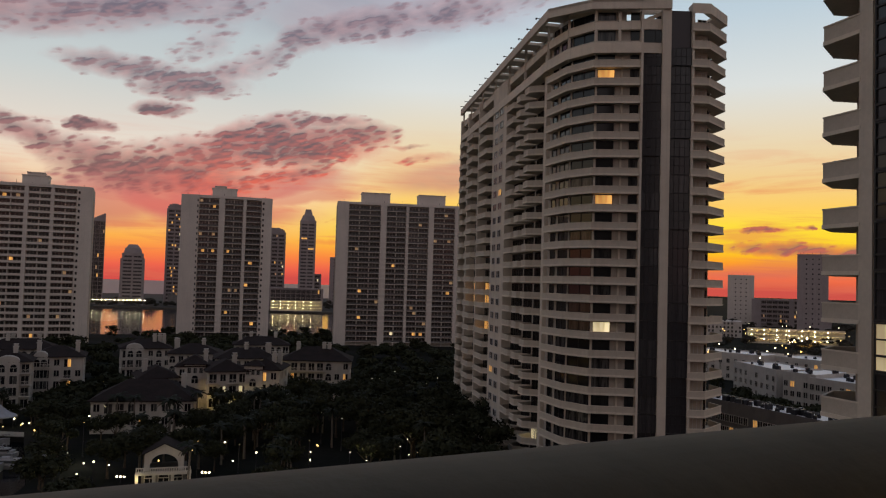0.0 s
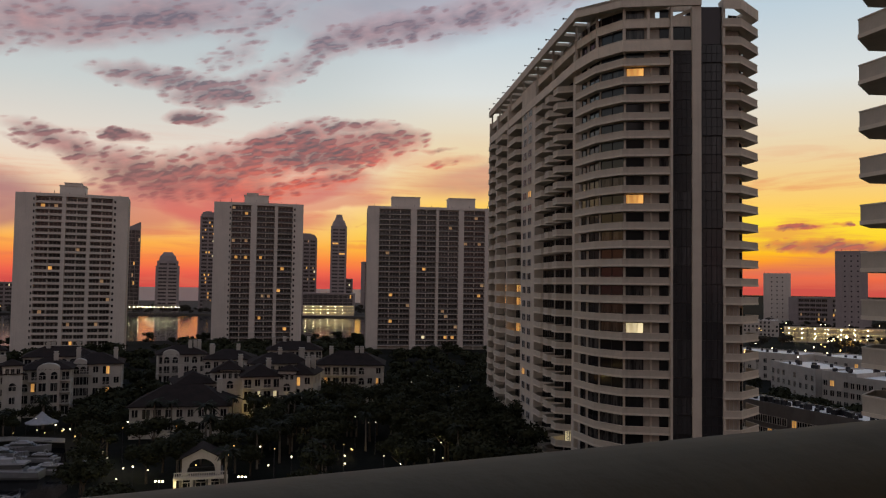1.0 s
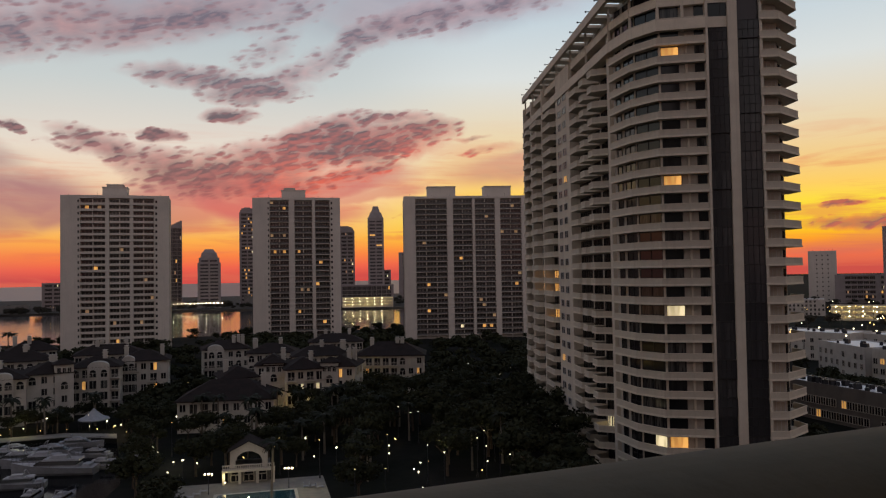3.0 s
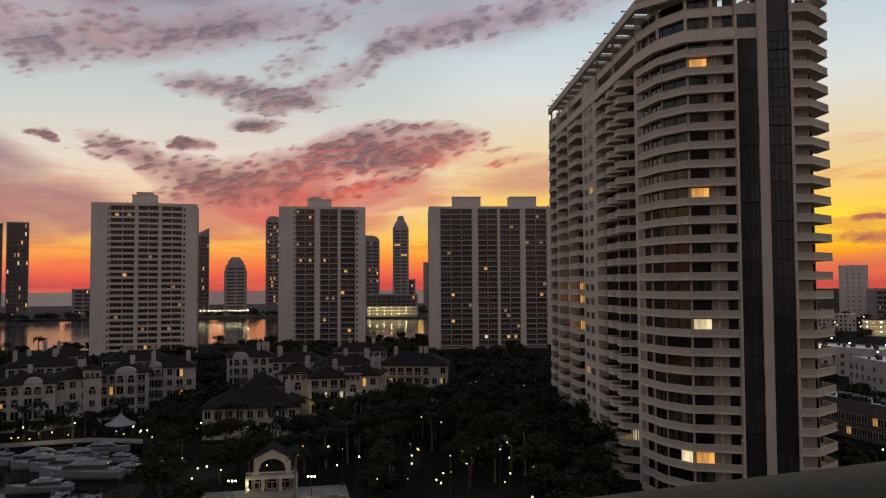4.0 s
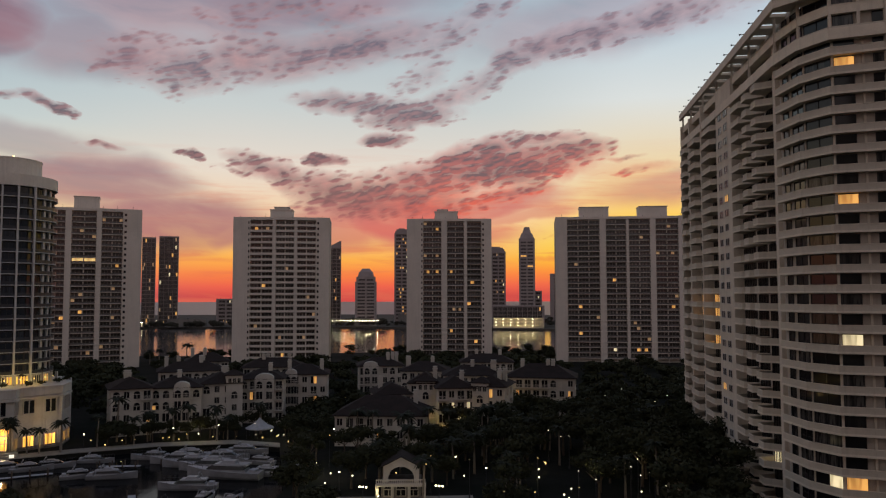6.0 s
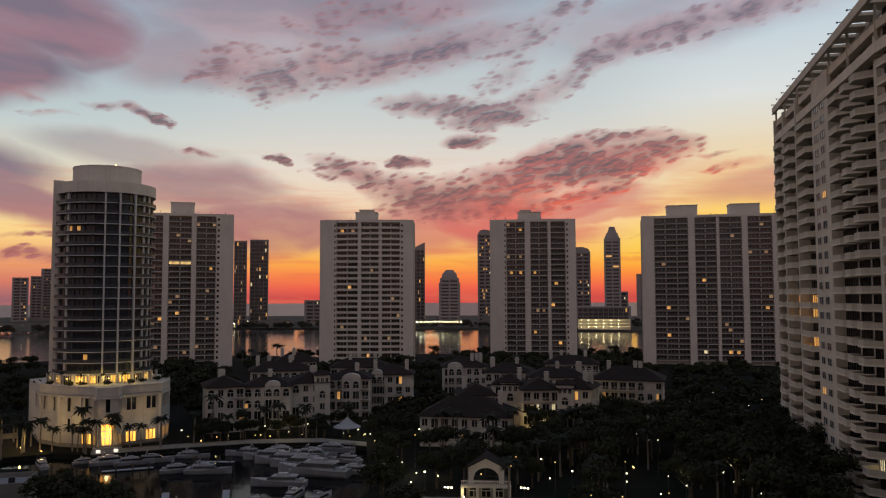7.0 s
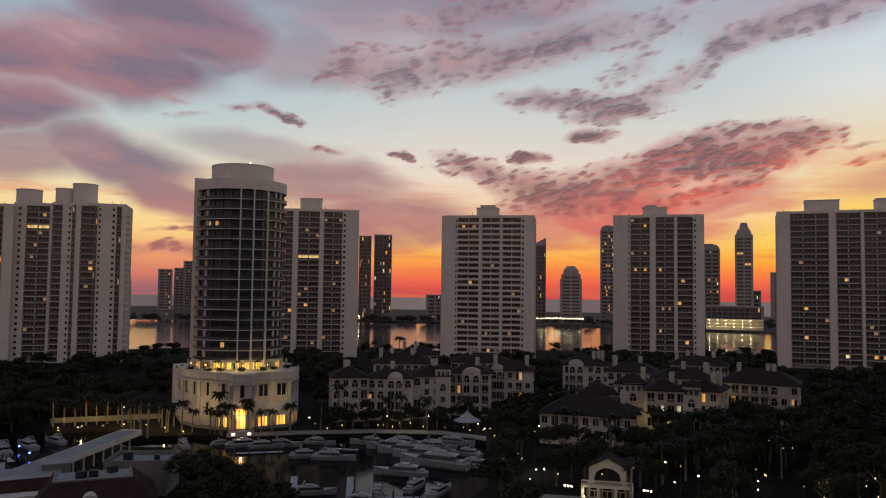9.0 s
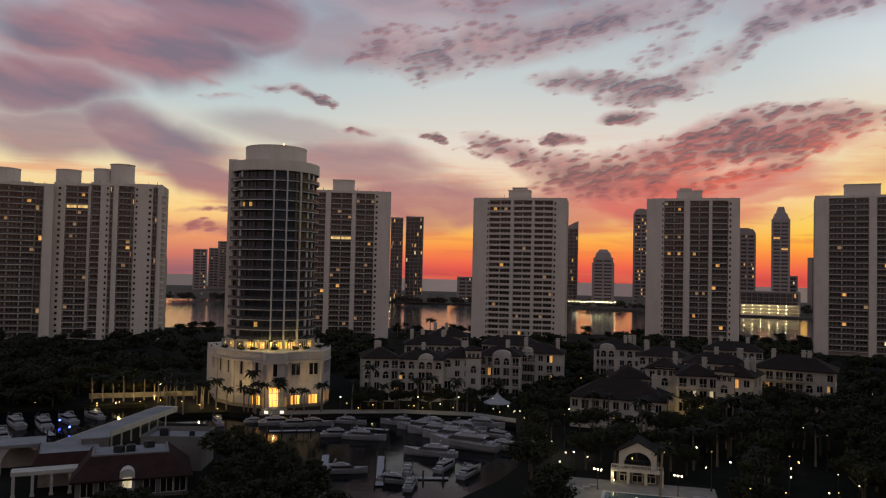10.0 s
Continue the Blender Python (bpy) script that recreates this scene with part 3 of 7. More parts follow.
# ---- towers ----
def slab_tower(name, label, az_l, d_l, az_r, d_r, top, cols, depth=22.0, hf=2.9, bow=0.0, boxes_on=(), seed=1, lit_share=0.03,
               wall=M_FAR, sill=1.0, lits=(), group="", base=0.0, category="apartment tower", recess=1.5, parapet=0.9, solid=False, wide=0):
    """A slab of flats. cols: share of the width from, to, kind (wall, dots, bay, glass); boxes_on: rooftop rooms as shares and height."""
    rnd = random.Random(seed)
    a, b = polar(az_l, d_l), polar(az_r, d_r)
    width = (b - a).length
    turn = math.degrees(math.atan2(b.y - a.y, b.x - a.x))
    root = thing(name, (a.x, a.y, base), turn, label, category, group)
    H = top - base

    def yy(f):
        return -bow * (1 - (2 * f - 1) ** 2)
    n = int((H - 1.6) / hf)
    z0 = H - 1.6 - n * hf
    fs = [i / 8 for i in range(9)]
    line = [(width * f, yy(f)) for f in fs]
    bm = bmesh.new()
    prism(bm, [(x, y + recess + 0.12) for x, y in line] + [(width, depth), (width * 0.8, depth + bow), (width * 0.2, depth + bow), (0, depth)], 0, H - 0.4)
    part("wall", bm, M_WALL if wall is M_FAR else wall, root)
    bm = bmesh.new()
    prism(bm, [(x, y + 0.05) for x, y in line] + [(width - 0.1, depth - 0.3), (0.1, depth - 0.3)], H - 1.5, H - 0.1)
    roof = part("roof", bm, wall, root)
    count = 0
    for f0, f1, kind in cols:
        xa, xb, ya, yb = width * f0, width * f1, yy(f0), yy(f1)
        w = math.hypot(xb - xa, yb - ya)
        t = math.degrees(math.atan2(yb - ya, xb - xa))
        ax = Vector((math.cos(radians(t)), math.sin(radians(t)), 0))
        ay = Vector((-ax.y, ax.x, 0))
        o = Vector((xa, ya, 0))
        if kind in ("wall", "dots"):
            ob = part("pier", boxes((0, w, 0, recess + 0.3, 0, H - 0.003 * len(kind))), wall, root)
            ob.matrix_basis = pose(xa, ya, 0, 0, 0, t)
            if kind == "dots":
                wm = window_mesh(min(1.3, w * 0.5), 1.3, 1, wall, M_GLASS, 0.05)
                for i in range(n):
                    p = o + ax * (w * 0.5) - ay * 0.03
                    put("window", wm, root, (p.x, p.y, z0 + i * hf + 0.9), t)
            continue
        panes = max(2, round(w / 2.2))
        glass = M_SEAGLASS if wall is M_FARDARK else M_FARWIN if kind == "bay" else M_CURTAINWALL
        wms = []
        units = max(1, round(w / 5.5))
        uw = w / units
        wms = window_mesh(uw - 0.5, hf - 0.55, max(2, round(uw / 1.8)), M_WALL, glass, 0.09)
        if kind == "bay":
            prof, pm = balcony_profile(recess, 0.22, parapet)
            slab = to_mesh("balcony", sweep(bmesh.new(), [(0, 0), (w, 0)], prof, [1 if i in (3, 4, 5, 6, 7) else 0 for i in range(10)]), wall, wall if solid else M_RAILDARK)
            for u in range(1, units):
                ob = part("divider", boxes((u * uw - 0.12, u * uw + 0.12, 0.16, recess, 0, H - 1.6)), wall, root)
                ob.matrix_basis = pose(xa, ya, 0, 0, 0, t)
        for i in range(n):
            zf = z0 + i * hf
            if kind == "bay":
                put("balcony", slab, root, (xa, ya, zf), t)
            for u in range(units):
                p = o + ax * ((u + 0.5) * uw) + ay * (recess if kind == "bay" else 0.1)
                me = wms
                wp = root.matrix_basis @ Vector((p.x, p.y, zf + 1.2))
                wd = math.hypot(wp.x, wp.y)
                wa, we = math.degrees(math.atan2(-wp.x, wp.y)), math.degrees(math.atan2(wp.z - EYE, wd))
                half = math.degrees(uw / wd) * 0.5
                hit = [q for q in lits if abs(q[0] - wa) <= half and abs(q[1] - we) <= math.degrees(hf / wd) * 0.5]
                if hit and hit[0] in lits[:wide]:
                    me = lit_copy(wms, M_LITWIDE)
                elif hit:
                    me = one_lit(wms, min(0.95, max(0.05, 0.5 + (wa - hit[0][0]) / (2 * half))), M_LIT)
                elif rnd.random() < lit_share:
                    me = one_lit(wms, rnd.choice((0.2, 0.5, 0.8)), M_LIT if rnd.random() < 0.75 else M_LITPALE)
                elif rnd.random() < 0.05:
                    me = one_lit(wms, rnd.choice((0.1, 0.5, 0.9)), M_FAINT)
                put("window", me, root, (p.x, p.y, zf + 0.12), t)
    # roof rooms and rails
    for f0, f1, h, y0, y1 in boxes_on:
        bm = boxes((width * f0, width * f1, y0, y1, H - 0.2, H + h), (width * f0 - 0.3, width * f1 + 0.3, y0 - 0.3, y1 + 0.3, H + h, H + h + 0.35))
        part("roof_room", bm, wall, roof)
    bm = bmesh.new()
    for i in range(7):
        x = width * (0.06 + 0.14 * i) + rnd.uniform(-1, 1)
        tube(bm, (x, 3, H - 0.2), (x, 3, H + rnd.uniform(0.8, 2.2)), 0.12, 0.06, 5)
    part("antenna", bm, M_STEEL, roof)
    return root


FLATS = "towers across the park"
A_COLS = [(0, .15, "wall"), (.15, .18, "dots"), (.18, .41, "bay"), (.41, .445, "wall"), (.445, .635, "bay"), (.635, .665, "wall"), (.665, .86, "bay"), (.86, .9, "dots"), (.9, 1, "wall")]
B_COLS = [(0, .165, "wall"), (.165, .195, "dots"), (.195, .41, "bay"), (.41, .475, "wall"), (.475, .675, "bay"), (.675, .71, "wall"), (.71, .88, "bay"), (.88, .92, "dots"), (.92, 1, "wall")]
C_COLS = [(0, .085, "wall"), (.085, .32, "bay"), (.32, .365, "wall"), (.365, .51, "bay"), (.51, .53, "wall"), (.53, .68, "bay"), (.68, .72, "wall"), (.72, .88, "bay"), (.88, 1, "dots")]
E_COLS = [(0, .25, "bay"), (.25, .31, "wall"), (.31, .55, "bay"), (.55, .6, "wall"), (.6, .81, "bay"), (.81, .86, "dots"), (.86, 1, "wall")]
slab_tower("apartment_tower", "pale tower of flats with white ends and banded balconies", 31.21, 407, 24.40, 402, 76.0, A_COLS, bow=2.5, solid=True,
           boxes_on=((.37, .6, 4.2, 4, 14), (.41, .56, 5.6, 5, 12)), seed=3, lits=((28.99, 0.48), (27.62, -4.07), (29.5, 4.7)), lit_share=0.012, group=FLATS)
slab_tower("apartment_tower", "pale tower of flats with a few lit windows and white ends", 18.77, 425, 12.53, 425, 78.0, B_COLS, bow=2.2,
           boxes_on=((.33, .6, 4.2, 4, 14), (.36, .48, 5.4, 5, 12)), seed=8, lits=((14.07, 0.96), (14.11, -0.83), (13.77, -0.82), (16.45, 1.7), (15.56, 1.7), (15.49, -2.72), (13.67, -3.3), (16.48, 4.87)), lit_share=0.014, group=FLATS)
slab_tower("apartment_tower", "broad grey tower of flats with two roof rooms", 7.87, 432, -1.9, 440, 79.2, C_COLS, bow=0.6,
           boxes_on=((.18, .39, 5.4, 3, 14), (.61, .81, 5.4, 3, 14)), seed=5, lits=((6.06, -0.87), (-0.31, -0.86), (2.08, -3.94), (3.69, 1.19), (1.67, -3.94)), lit_share=0.012, group=FLATS, depth=30)
slab_tower("apartment_tower", "dim tower of flats with one row of lit windows", 43.6, 430, 37.28, 428, 80.3, E_COLS, bow=1.2,
           boxes_on=((.32, .565, 6.0, 4, 15),), seed=11, lits=((41.25, 2.37), (40.73, 2.38), (40.24, 2.39), (38.81, 2.0), (41.06, -1.18), (42.1, -1.56), (38.44, 2.01)), lit_share=0.012, group=FLATS, wide=3)
L_COLS = [(0, .25, "wall"), (.25, .33, "glass"), (.33, .6, "bay"), (.6, .84, "bay"), (.84, .91, "glass"), (.91, 1, "wall")]
slab_tower("apartment_tower", "tall pale tower of flats with a round roof drum", 66.5, 425, 60.05, 420, 75.2, L_COLS, bow=0.0, seed=21, lit_share=0.02, group=FLATS,
           boxes_on=((.64, .8, .3, 4, 10),))
slab_tower("apartment_tower", "narrow pale tower of flats with a bright lit flat", 60.05, 424, 57.8, 420, 76.6, [(0, .32, "dots"), (.32, .92, "bay"), (.92, 1, "wall")], seed=22, lits=((59.26, 3.73), (58.85, 3.75), (58.44, 3.77), (58.2, 4.61)), lit_share=0.012, group=FLATS, wide=3)
END_TOWER = slab_tower("apartment_tower", "stepped pale tower of flats with dark glazed strips", 57.8, 418, 53.32, 412, 77.2,
           [(0, .13, "bay"), (.13, .2, "wall"), (.2, .26, "dots"), (.26, .31, "glass"), (.31, .38, "wall"), (.38, .56, "bay"), (.56, .61, "glass"), (.61, .67, "dots"), (.67, .79, "wall"), (.79, .87, "dots"), (.87, .94, "glass"), (.94, 1, "wall")],
           seed=23, lits=((55.46, 1.39), (55.03, 1.4), (56.57, 5.02)), lit_share=0.02, group=FLATS)
tooth = to_mesh("end_balcony", boxes((-0.3, 1.5, 1.0, 6.0, -0.2, 0.75)), M_FAR)
w_end = (polar(53.32, 412) - polar(57.8, 418)).length
for i in range(24):
    put("end_balcony", tooth, END_TOWER, (w_end, 0, 5 + i * 2.9))


def drum(az, d, r, z0, z1):
    p = polar(az, d)
    root = thing("roof_drum", (p.x, p.y, z0), 0, "round white machine room on a tower roof", "roof room")
    bm = prism(bmesh.new(), disc(r, 28), 0, z1 - z0 - 0.4)
    part("wall", bm, M_FAR, root)
    part("rim", prism(bmesh.new(), disc(r + 0.25, 28), z1 - z0 - 0.4, z1 - z0), M_FAR, root)


for az, d, r, z0, z1 in ((63.0, 434, 7.6, 75, 82.4), (59.2, 432, 5.8, 76.3, 83.6), (57.1, 430, 4.4, 77, 85.0), (55.9, 428, 5.8, 77, 87.6)):
    drum(az, d, r, z0, z1)


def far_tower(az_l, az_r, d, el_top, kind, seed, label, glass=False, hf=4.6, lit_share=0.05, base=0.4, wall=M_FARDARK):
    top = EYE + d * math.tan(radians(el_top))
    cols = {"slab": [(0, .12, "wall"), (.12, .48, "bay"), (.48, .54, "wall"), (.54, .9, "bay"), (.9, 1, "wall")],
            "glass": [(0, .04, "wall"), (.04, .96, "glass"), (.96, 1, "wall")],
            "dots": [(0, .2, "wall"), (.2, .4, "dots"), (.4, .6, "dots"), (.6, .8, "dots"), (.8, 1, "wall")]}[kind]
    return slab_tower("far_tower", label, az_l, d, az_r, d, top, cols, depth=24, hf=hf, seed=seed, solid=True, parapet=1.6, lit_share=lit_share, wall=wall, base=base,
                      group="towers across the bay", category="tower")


far_tower(37.25, 36.35, 960, 4.05, "glass", 31, "dark glazed tower beyond the bay")
far_tower(36.15, 34.85, 975, 4.15, "glass", 32, "dark glazed tower catching the red sky")
SLOPED = far_tower(24.5, 23.55, 980, 3.55, "glass", 33, "dim tower with a sloping top beyond the bay")
SLENDER = far_tower(19.68, 18.6, 1000, 4.6, "slab", 34, "tall slender tower with small lit windows", lit_share=0.3)
ROUNDED = far_tower(12.6, 11.5, 960, 3.2, "slab", 35, "dim tower with a rounded top beyond the bay")
far_tower(9.92, 8.88, 990, 0.35, "slab", 36, "low block beside a slender tower")
far_tower(51.15, 50.2, 1350, 1.35, "slab", 37, "far grey tower block")
far_tower(50.1, 49.4, 1380, 1.45, "slab", 38, "far grey tower block")
far_tower(49.5, 48.2, 1400, 1.95, "slab", 39, "far grey tower block")
far_tower(53.4, 52.85, 640, 0.6, "slab", 40, "small pale block with lit balconies", lit_share=0.3)
far_tower(32.3, 31.0, 1000, -0.2, "slab", 41, "low dark block on the far shore")
far_tower(16.0, 12.0, 1020, -0.7, "slab", 42, "long low dark block on the far shore")
far_tower(12.6, 8.7, 905, -0.72, "glass", 43, "dark block above a lit garage", lit_share=0.06)
far_tower(8.3, 6.0, 1100, 1.6, "slab", 44, "dark block beyond the bay")
far_tower(-20.05, -21.75, 900, 1.08, "dots", 45, "pale slab tower inland", lit_share=0.1, base=0, wall=M_FAR)
far_tower(-24.41, -26.3, 800, 2.56, "dots", 46, "tall dim slab tower inland", lit_share=0.04, base=0)
far_tower(-21.6, -26.5, 860, -0.5, "slab", 47, "broad low dark block inland", lit_share=0.06, base=0)


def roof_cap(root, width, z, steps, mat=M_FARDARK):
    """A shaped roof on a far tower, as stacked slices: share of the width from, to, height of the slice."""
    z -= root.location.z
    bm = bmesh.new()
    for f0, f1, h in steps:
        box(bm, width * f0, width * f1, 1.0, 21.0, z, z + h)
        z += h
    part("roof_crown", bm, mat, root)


W_FAR = math.radians(0.95) * 980
roof_cap(SLOPED, W_FAR, EYE + 980 * math.tan(radians(3.55)) - 0.4, [(0.14 * i, 1.0, 1.15) for i in range(7)])
roof_cap(ROUNDED, math.radians(1.1) * 960, EYE + 960 * math.tan(radians(3.2)) - 0.4, [(0, 0.97, 2.0), (0, 0.92, 2.0), (0, 0.82, 1.6), (0, 0.62, 1.2)])
roof_cap(SLENDER, math.radians(1.08) * 1000, EYE + 1000 * math.tan(radians(4.6)) - 0.4, [(0.06, 0.94, 3.2), (0.14, 0.86, 2.2), (0.3, 0.7, 1.0)])


def stacked_tower(az, d, label, tiers):
    """A slender tower of shrinking tiers: half width in metres, height of the top, roof taper."""
    p = polar(az, d)
    root = thing("far_tower", (p.x, p.y, 0.4), az, label, "tower", "towers across the bay")
    z = 0.0
    for r, h, taper in tiers:
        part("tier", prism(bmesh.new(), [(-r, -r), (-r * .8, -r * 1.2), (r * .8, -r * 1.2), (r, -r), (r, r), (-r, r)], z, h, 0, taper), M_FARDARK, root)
        if taper > 0.95:
            wm = window_mesh(r * 0.7, 2.0, 2, M_FARDARK, M_SEAGLASS, 0.1)
            k = int((h - z) / 4)
            for i in range(k):
                for s in (-0.42, 0.42):
                    me = lit_copy(wm) if random.random() < 0.06 else wm
                    put("window", me, root, (s * r, -r * 1.2 - 0.1, z + 1 + i * 4))
        z = h
    return root


def z_at(el, d):
    return EYE + d * math.tan(radians(el))


stacked_tower(9.95, 930, "slender tower with a tapered crown against the sunset", [(9.4, z_at(4.1, 930), 1), (8.6, z_at(4.5, 930), .72), (5.2, z_at(4.95, 930), .6)])
stacked_tower(21.75, 960, "round shouldered block with a domed roof", [(13.0, z_at(1.0, 960), 1), (11.6, z_at(1.35, 960), 1), (9.8, z_at(1.7, 960), .86), (7.6, z_at(1.95, 960), .6)])


def lit_garage(az_l, az_r, d, z0, levels, hf, label):
    a, b = polar(az_l, d), polar(az_r, d)
    w = (b - a).length
    root = thing("parking_garage", (a.x, a.y, z0), math.degrees(math.atan2(b.y - a.y, b.x - a.x)), label, "garage")
    deck = to_mesh("deck", boxes((0, w, 0, 16, 0, 0.4), (0, w, 0, 0.25, 0.4, 1.2)), M_WHITE)
    glow = to_mesh("ceiling_light", boxes((0.5, w - 0.5, 2.5, 3.3, hf - 0.2, hf - 0.1)), lit("garage_ceiling_light", (1.0, 0.84, 0.42), 1.6, False))
    back = to_mesh("back_wall", boxes((0, w, 8, 8.3, 0.4, hf)), M_WHITE)
    post = to_mesh("post", boxes((-0.25, 0.25, 0.3, 0.8, 0.4, hf)), M_WHITE)
    lamp = to_mesh("lamp", boxes((-0.5, 0.5, 1.2, 2.0, hf - 0.6, hf - 0.14)), lit("garage_lamp", (1.0, 0.9, 0.5), 16.0, False))
    for i in range(levels):
        put("deck", deck, root, (0, 0, i * hf))
        put("back_wall", back, root, (0, 0, i * hf))
        put("ceiling_light", glow, root, (0, 0, i * hf))
        for j in range(int(w / 8)):
            put("post", post, root, (4 + j * 8, 0, i * hf))
            put("lamp", lamp, root, (8 + j * 8 - 4.5, 0, i * hf))
    put("deck", deck, root, (0, 0, levels * hf))
    return root


lit_garage(12.45, 8.75, 862, 0.4, 3, 3.4, "open car park with bright lit decks by the water")
lit_garage(-21.3, -27.3, 590, 0, 3, 3.2, "open car park with bright lit decks inland")


# ---- round tower on its podium ----
def round_tower():
    c = polar(45.64, 240)
    turn = 45.64
    root = thing("round_tower", (c.x, c.y, 0), turn, "round glazed tower with pale fins and a white roof drum", "apartment tower")
    r, hf, z0, n = 13.1, 2.86, 16.0, 17
    rnd = random.Random(4)
    part("core", prism(bmesh.new(), disc(r - 1.4, 40), 10, 66.5), M_MULLION, root)
    m = 28
    step = 2 * math.pi / m
    chord = 2 * (r - 0.6) * math.sin(step / 2)
    glass = window_mesh(chord - 0.1, hf - 0.5, 2, M_MULLION, M_TOWERGLASS, 0.08)
    deep = window_mesh(chord - 0.4, hf - 0.6, 2, M_MULLION, M_TOWERGLASS, 0.1)
    ring = bmesh.new()
    for i in range(m):
        a0, a1 = i * step, (i + 1) * step
        prism(ring, [(rr * math.cos(a), rr * math.sin(a)) for rr, a in ((r, a0), (r, a1), (r - 1.5, a1), (r - 1.5, a0))], -0.08, 0.1)
    bmesh.ops.remove_doubles(ring, verts=ring.verts, dist=0.001)
    slab = to_mesh("floor_slab", ring, surface("slab_edge", (0.56, 0.55, 0.55), (0.46, 0.45, 0.46), 0.3, 0.8))
    rail = bmesh.new()
    for i in range(m):
        a0, a1 = i * step, (i + 1) * step
        prism(rail, [(rr * math.cos(a), rr * math.sin(a)) for rr, a in ((r, a0), (r, a1), (r - .08, a1), (r - .08, a0))], 0.101, 0.95)
    bmesh.ops.remove_doubles(rail, verts=rail.verts, dist=0.001)
    rail = to_mesh("balcony_rail", rail, surface("tinted_rail", (0.04, 0.045, 0.055), (0.03, 0.034, 0.042), 0.3, 0.3))
    for f in range(n):
        z = z0 + f * hf
        put("floor_slab", slab, root, (0, 0, z))
        put("balcony_rail", rail, root, (0, 0, z))
        for i in range(m):
            a = -math.pi / 2 + (i - m / 2 + 0.5) * step
            off = math.degrees(a) + 90
            if abs(off) > 100:
                continue
            middle = -3 < off < 36
            rr = r - 0.35 if middle else r - 1.25
            me = glass if middle else deep
            p = 0.035 if f in (1, 2, 13) else 0.008
            if rnd.random() < p or (f, i) in ((13, 10), (13, 11), (1, 12)):
                me = one_lit(me, 0.3, M_LIT)
            put("window", me, root, (rr * math.cos(a), rr * math.sin(a), z + 0.1), off)
    fin = to_mesh("fin", boxes((-0.22, 0.22, -0.35, 0.5, 12, z0 + n * hf)), M_FRAME)
    for off in (-1.5, 14.5, 33):
        a = radians(off - 90)
        put("fin", fin, root, (r * math.cos(a), r * math.sin(a), 0), off)
    col = to_mesh("column", boxes((-0.45, 0.45, -0.3, 0.3, 12, z0 + n * hf)), M_FRAME)
    for i in (3, 5, 7, 8, 10, 18, 19, 21, 23):
        off = (i - m / 2) * 360 / m
        a = radians(off - 90)
        put("column", col, root, ((r - 1.1) * math.cos(a), (r - 1.1) * math.sin(a), 0), off)
    top = z0 + n * hf
    part("roof_wall", prism(bmesh.new(), disc(r - 0.1, 40), top, 67.6), M_FAR, root)
    part("side_wall", boxes((-r - 0.5, -r + 2.2, -3.0, 8, 12, 68.4)), M_FAR, root)
    part("drum", prism(bmesh.new(), disc(9.0, 32, 0, 0), 67.5, 72.2), M_FAR, root)
    part("drum_rim", prism(bmesh.new(), disc(9.1, 32, 0, 0), 72.2, 72.5), M_FAR, root)
    bm = tube(bmesh.new(), (2, -4, 72.5), (2, -4, 73.2), 0.12, 0.08, 6)
    part("beacon_mast", bm, M_STEEL, root)
    part("beacon", prism(bmesh.new(), disc(0.22, 8, 2, -4), 73.2, 73.6), M_LAMPWARM, root)


round_tower()


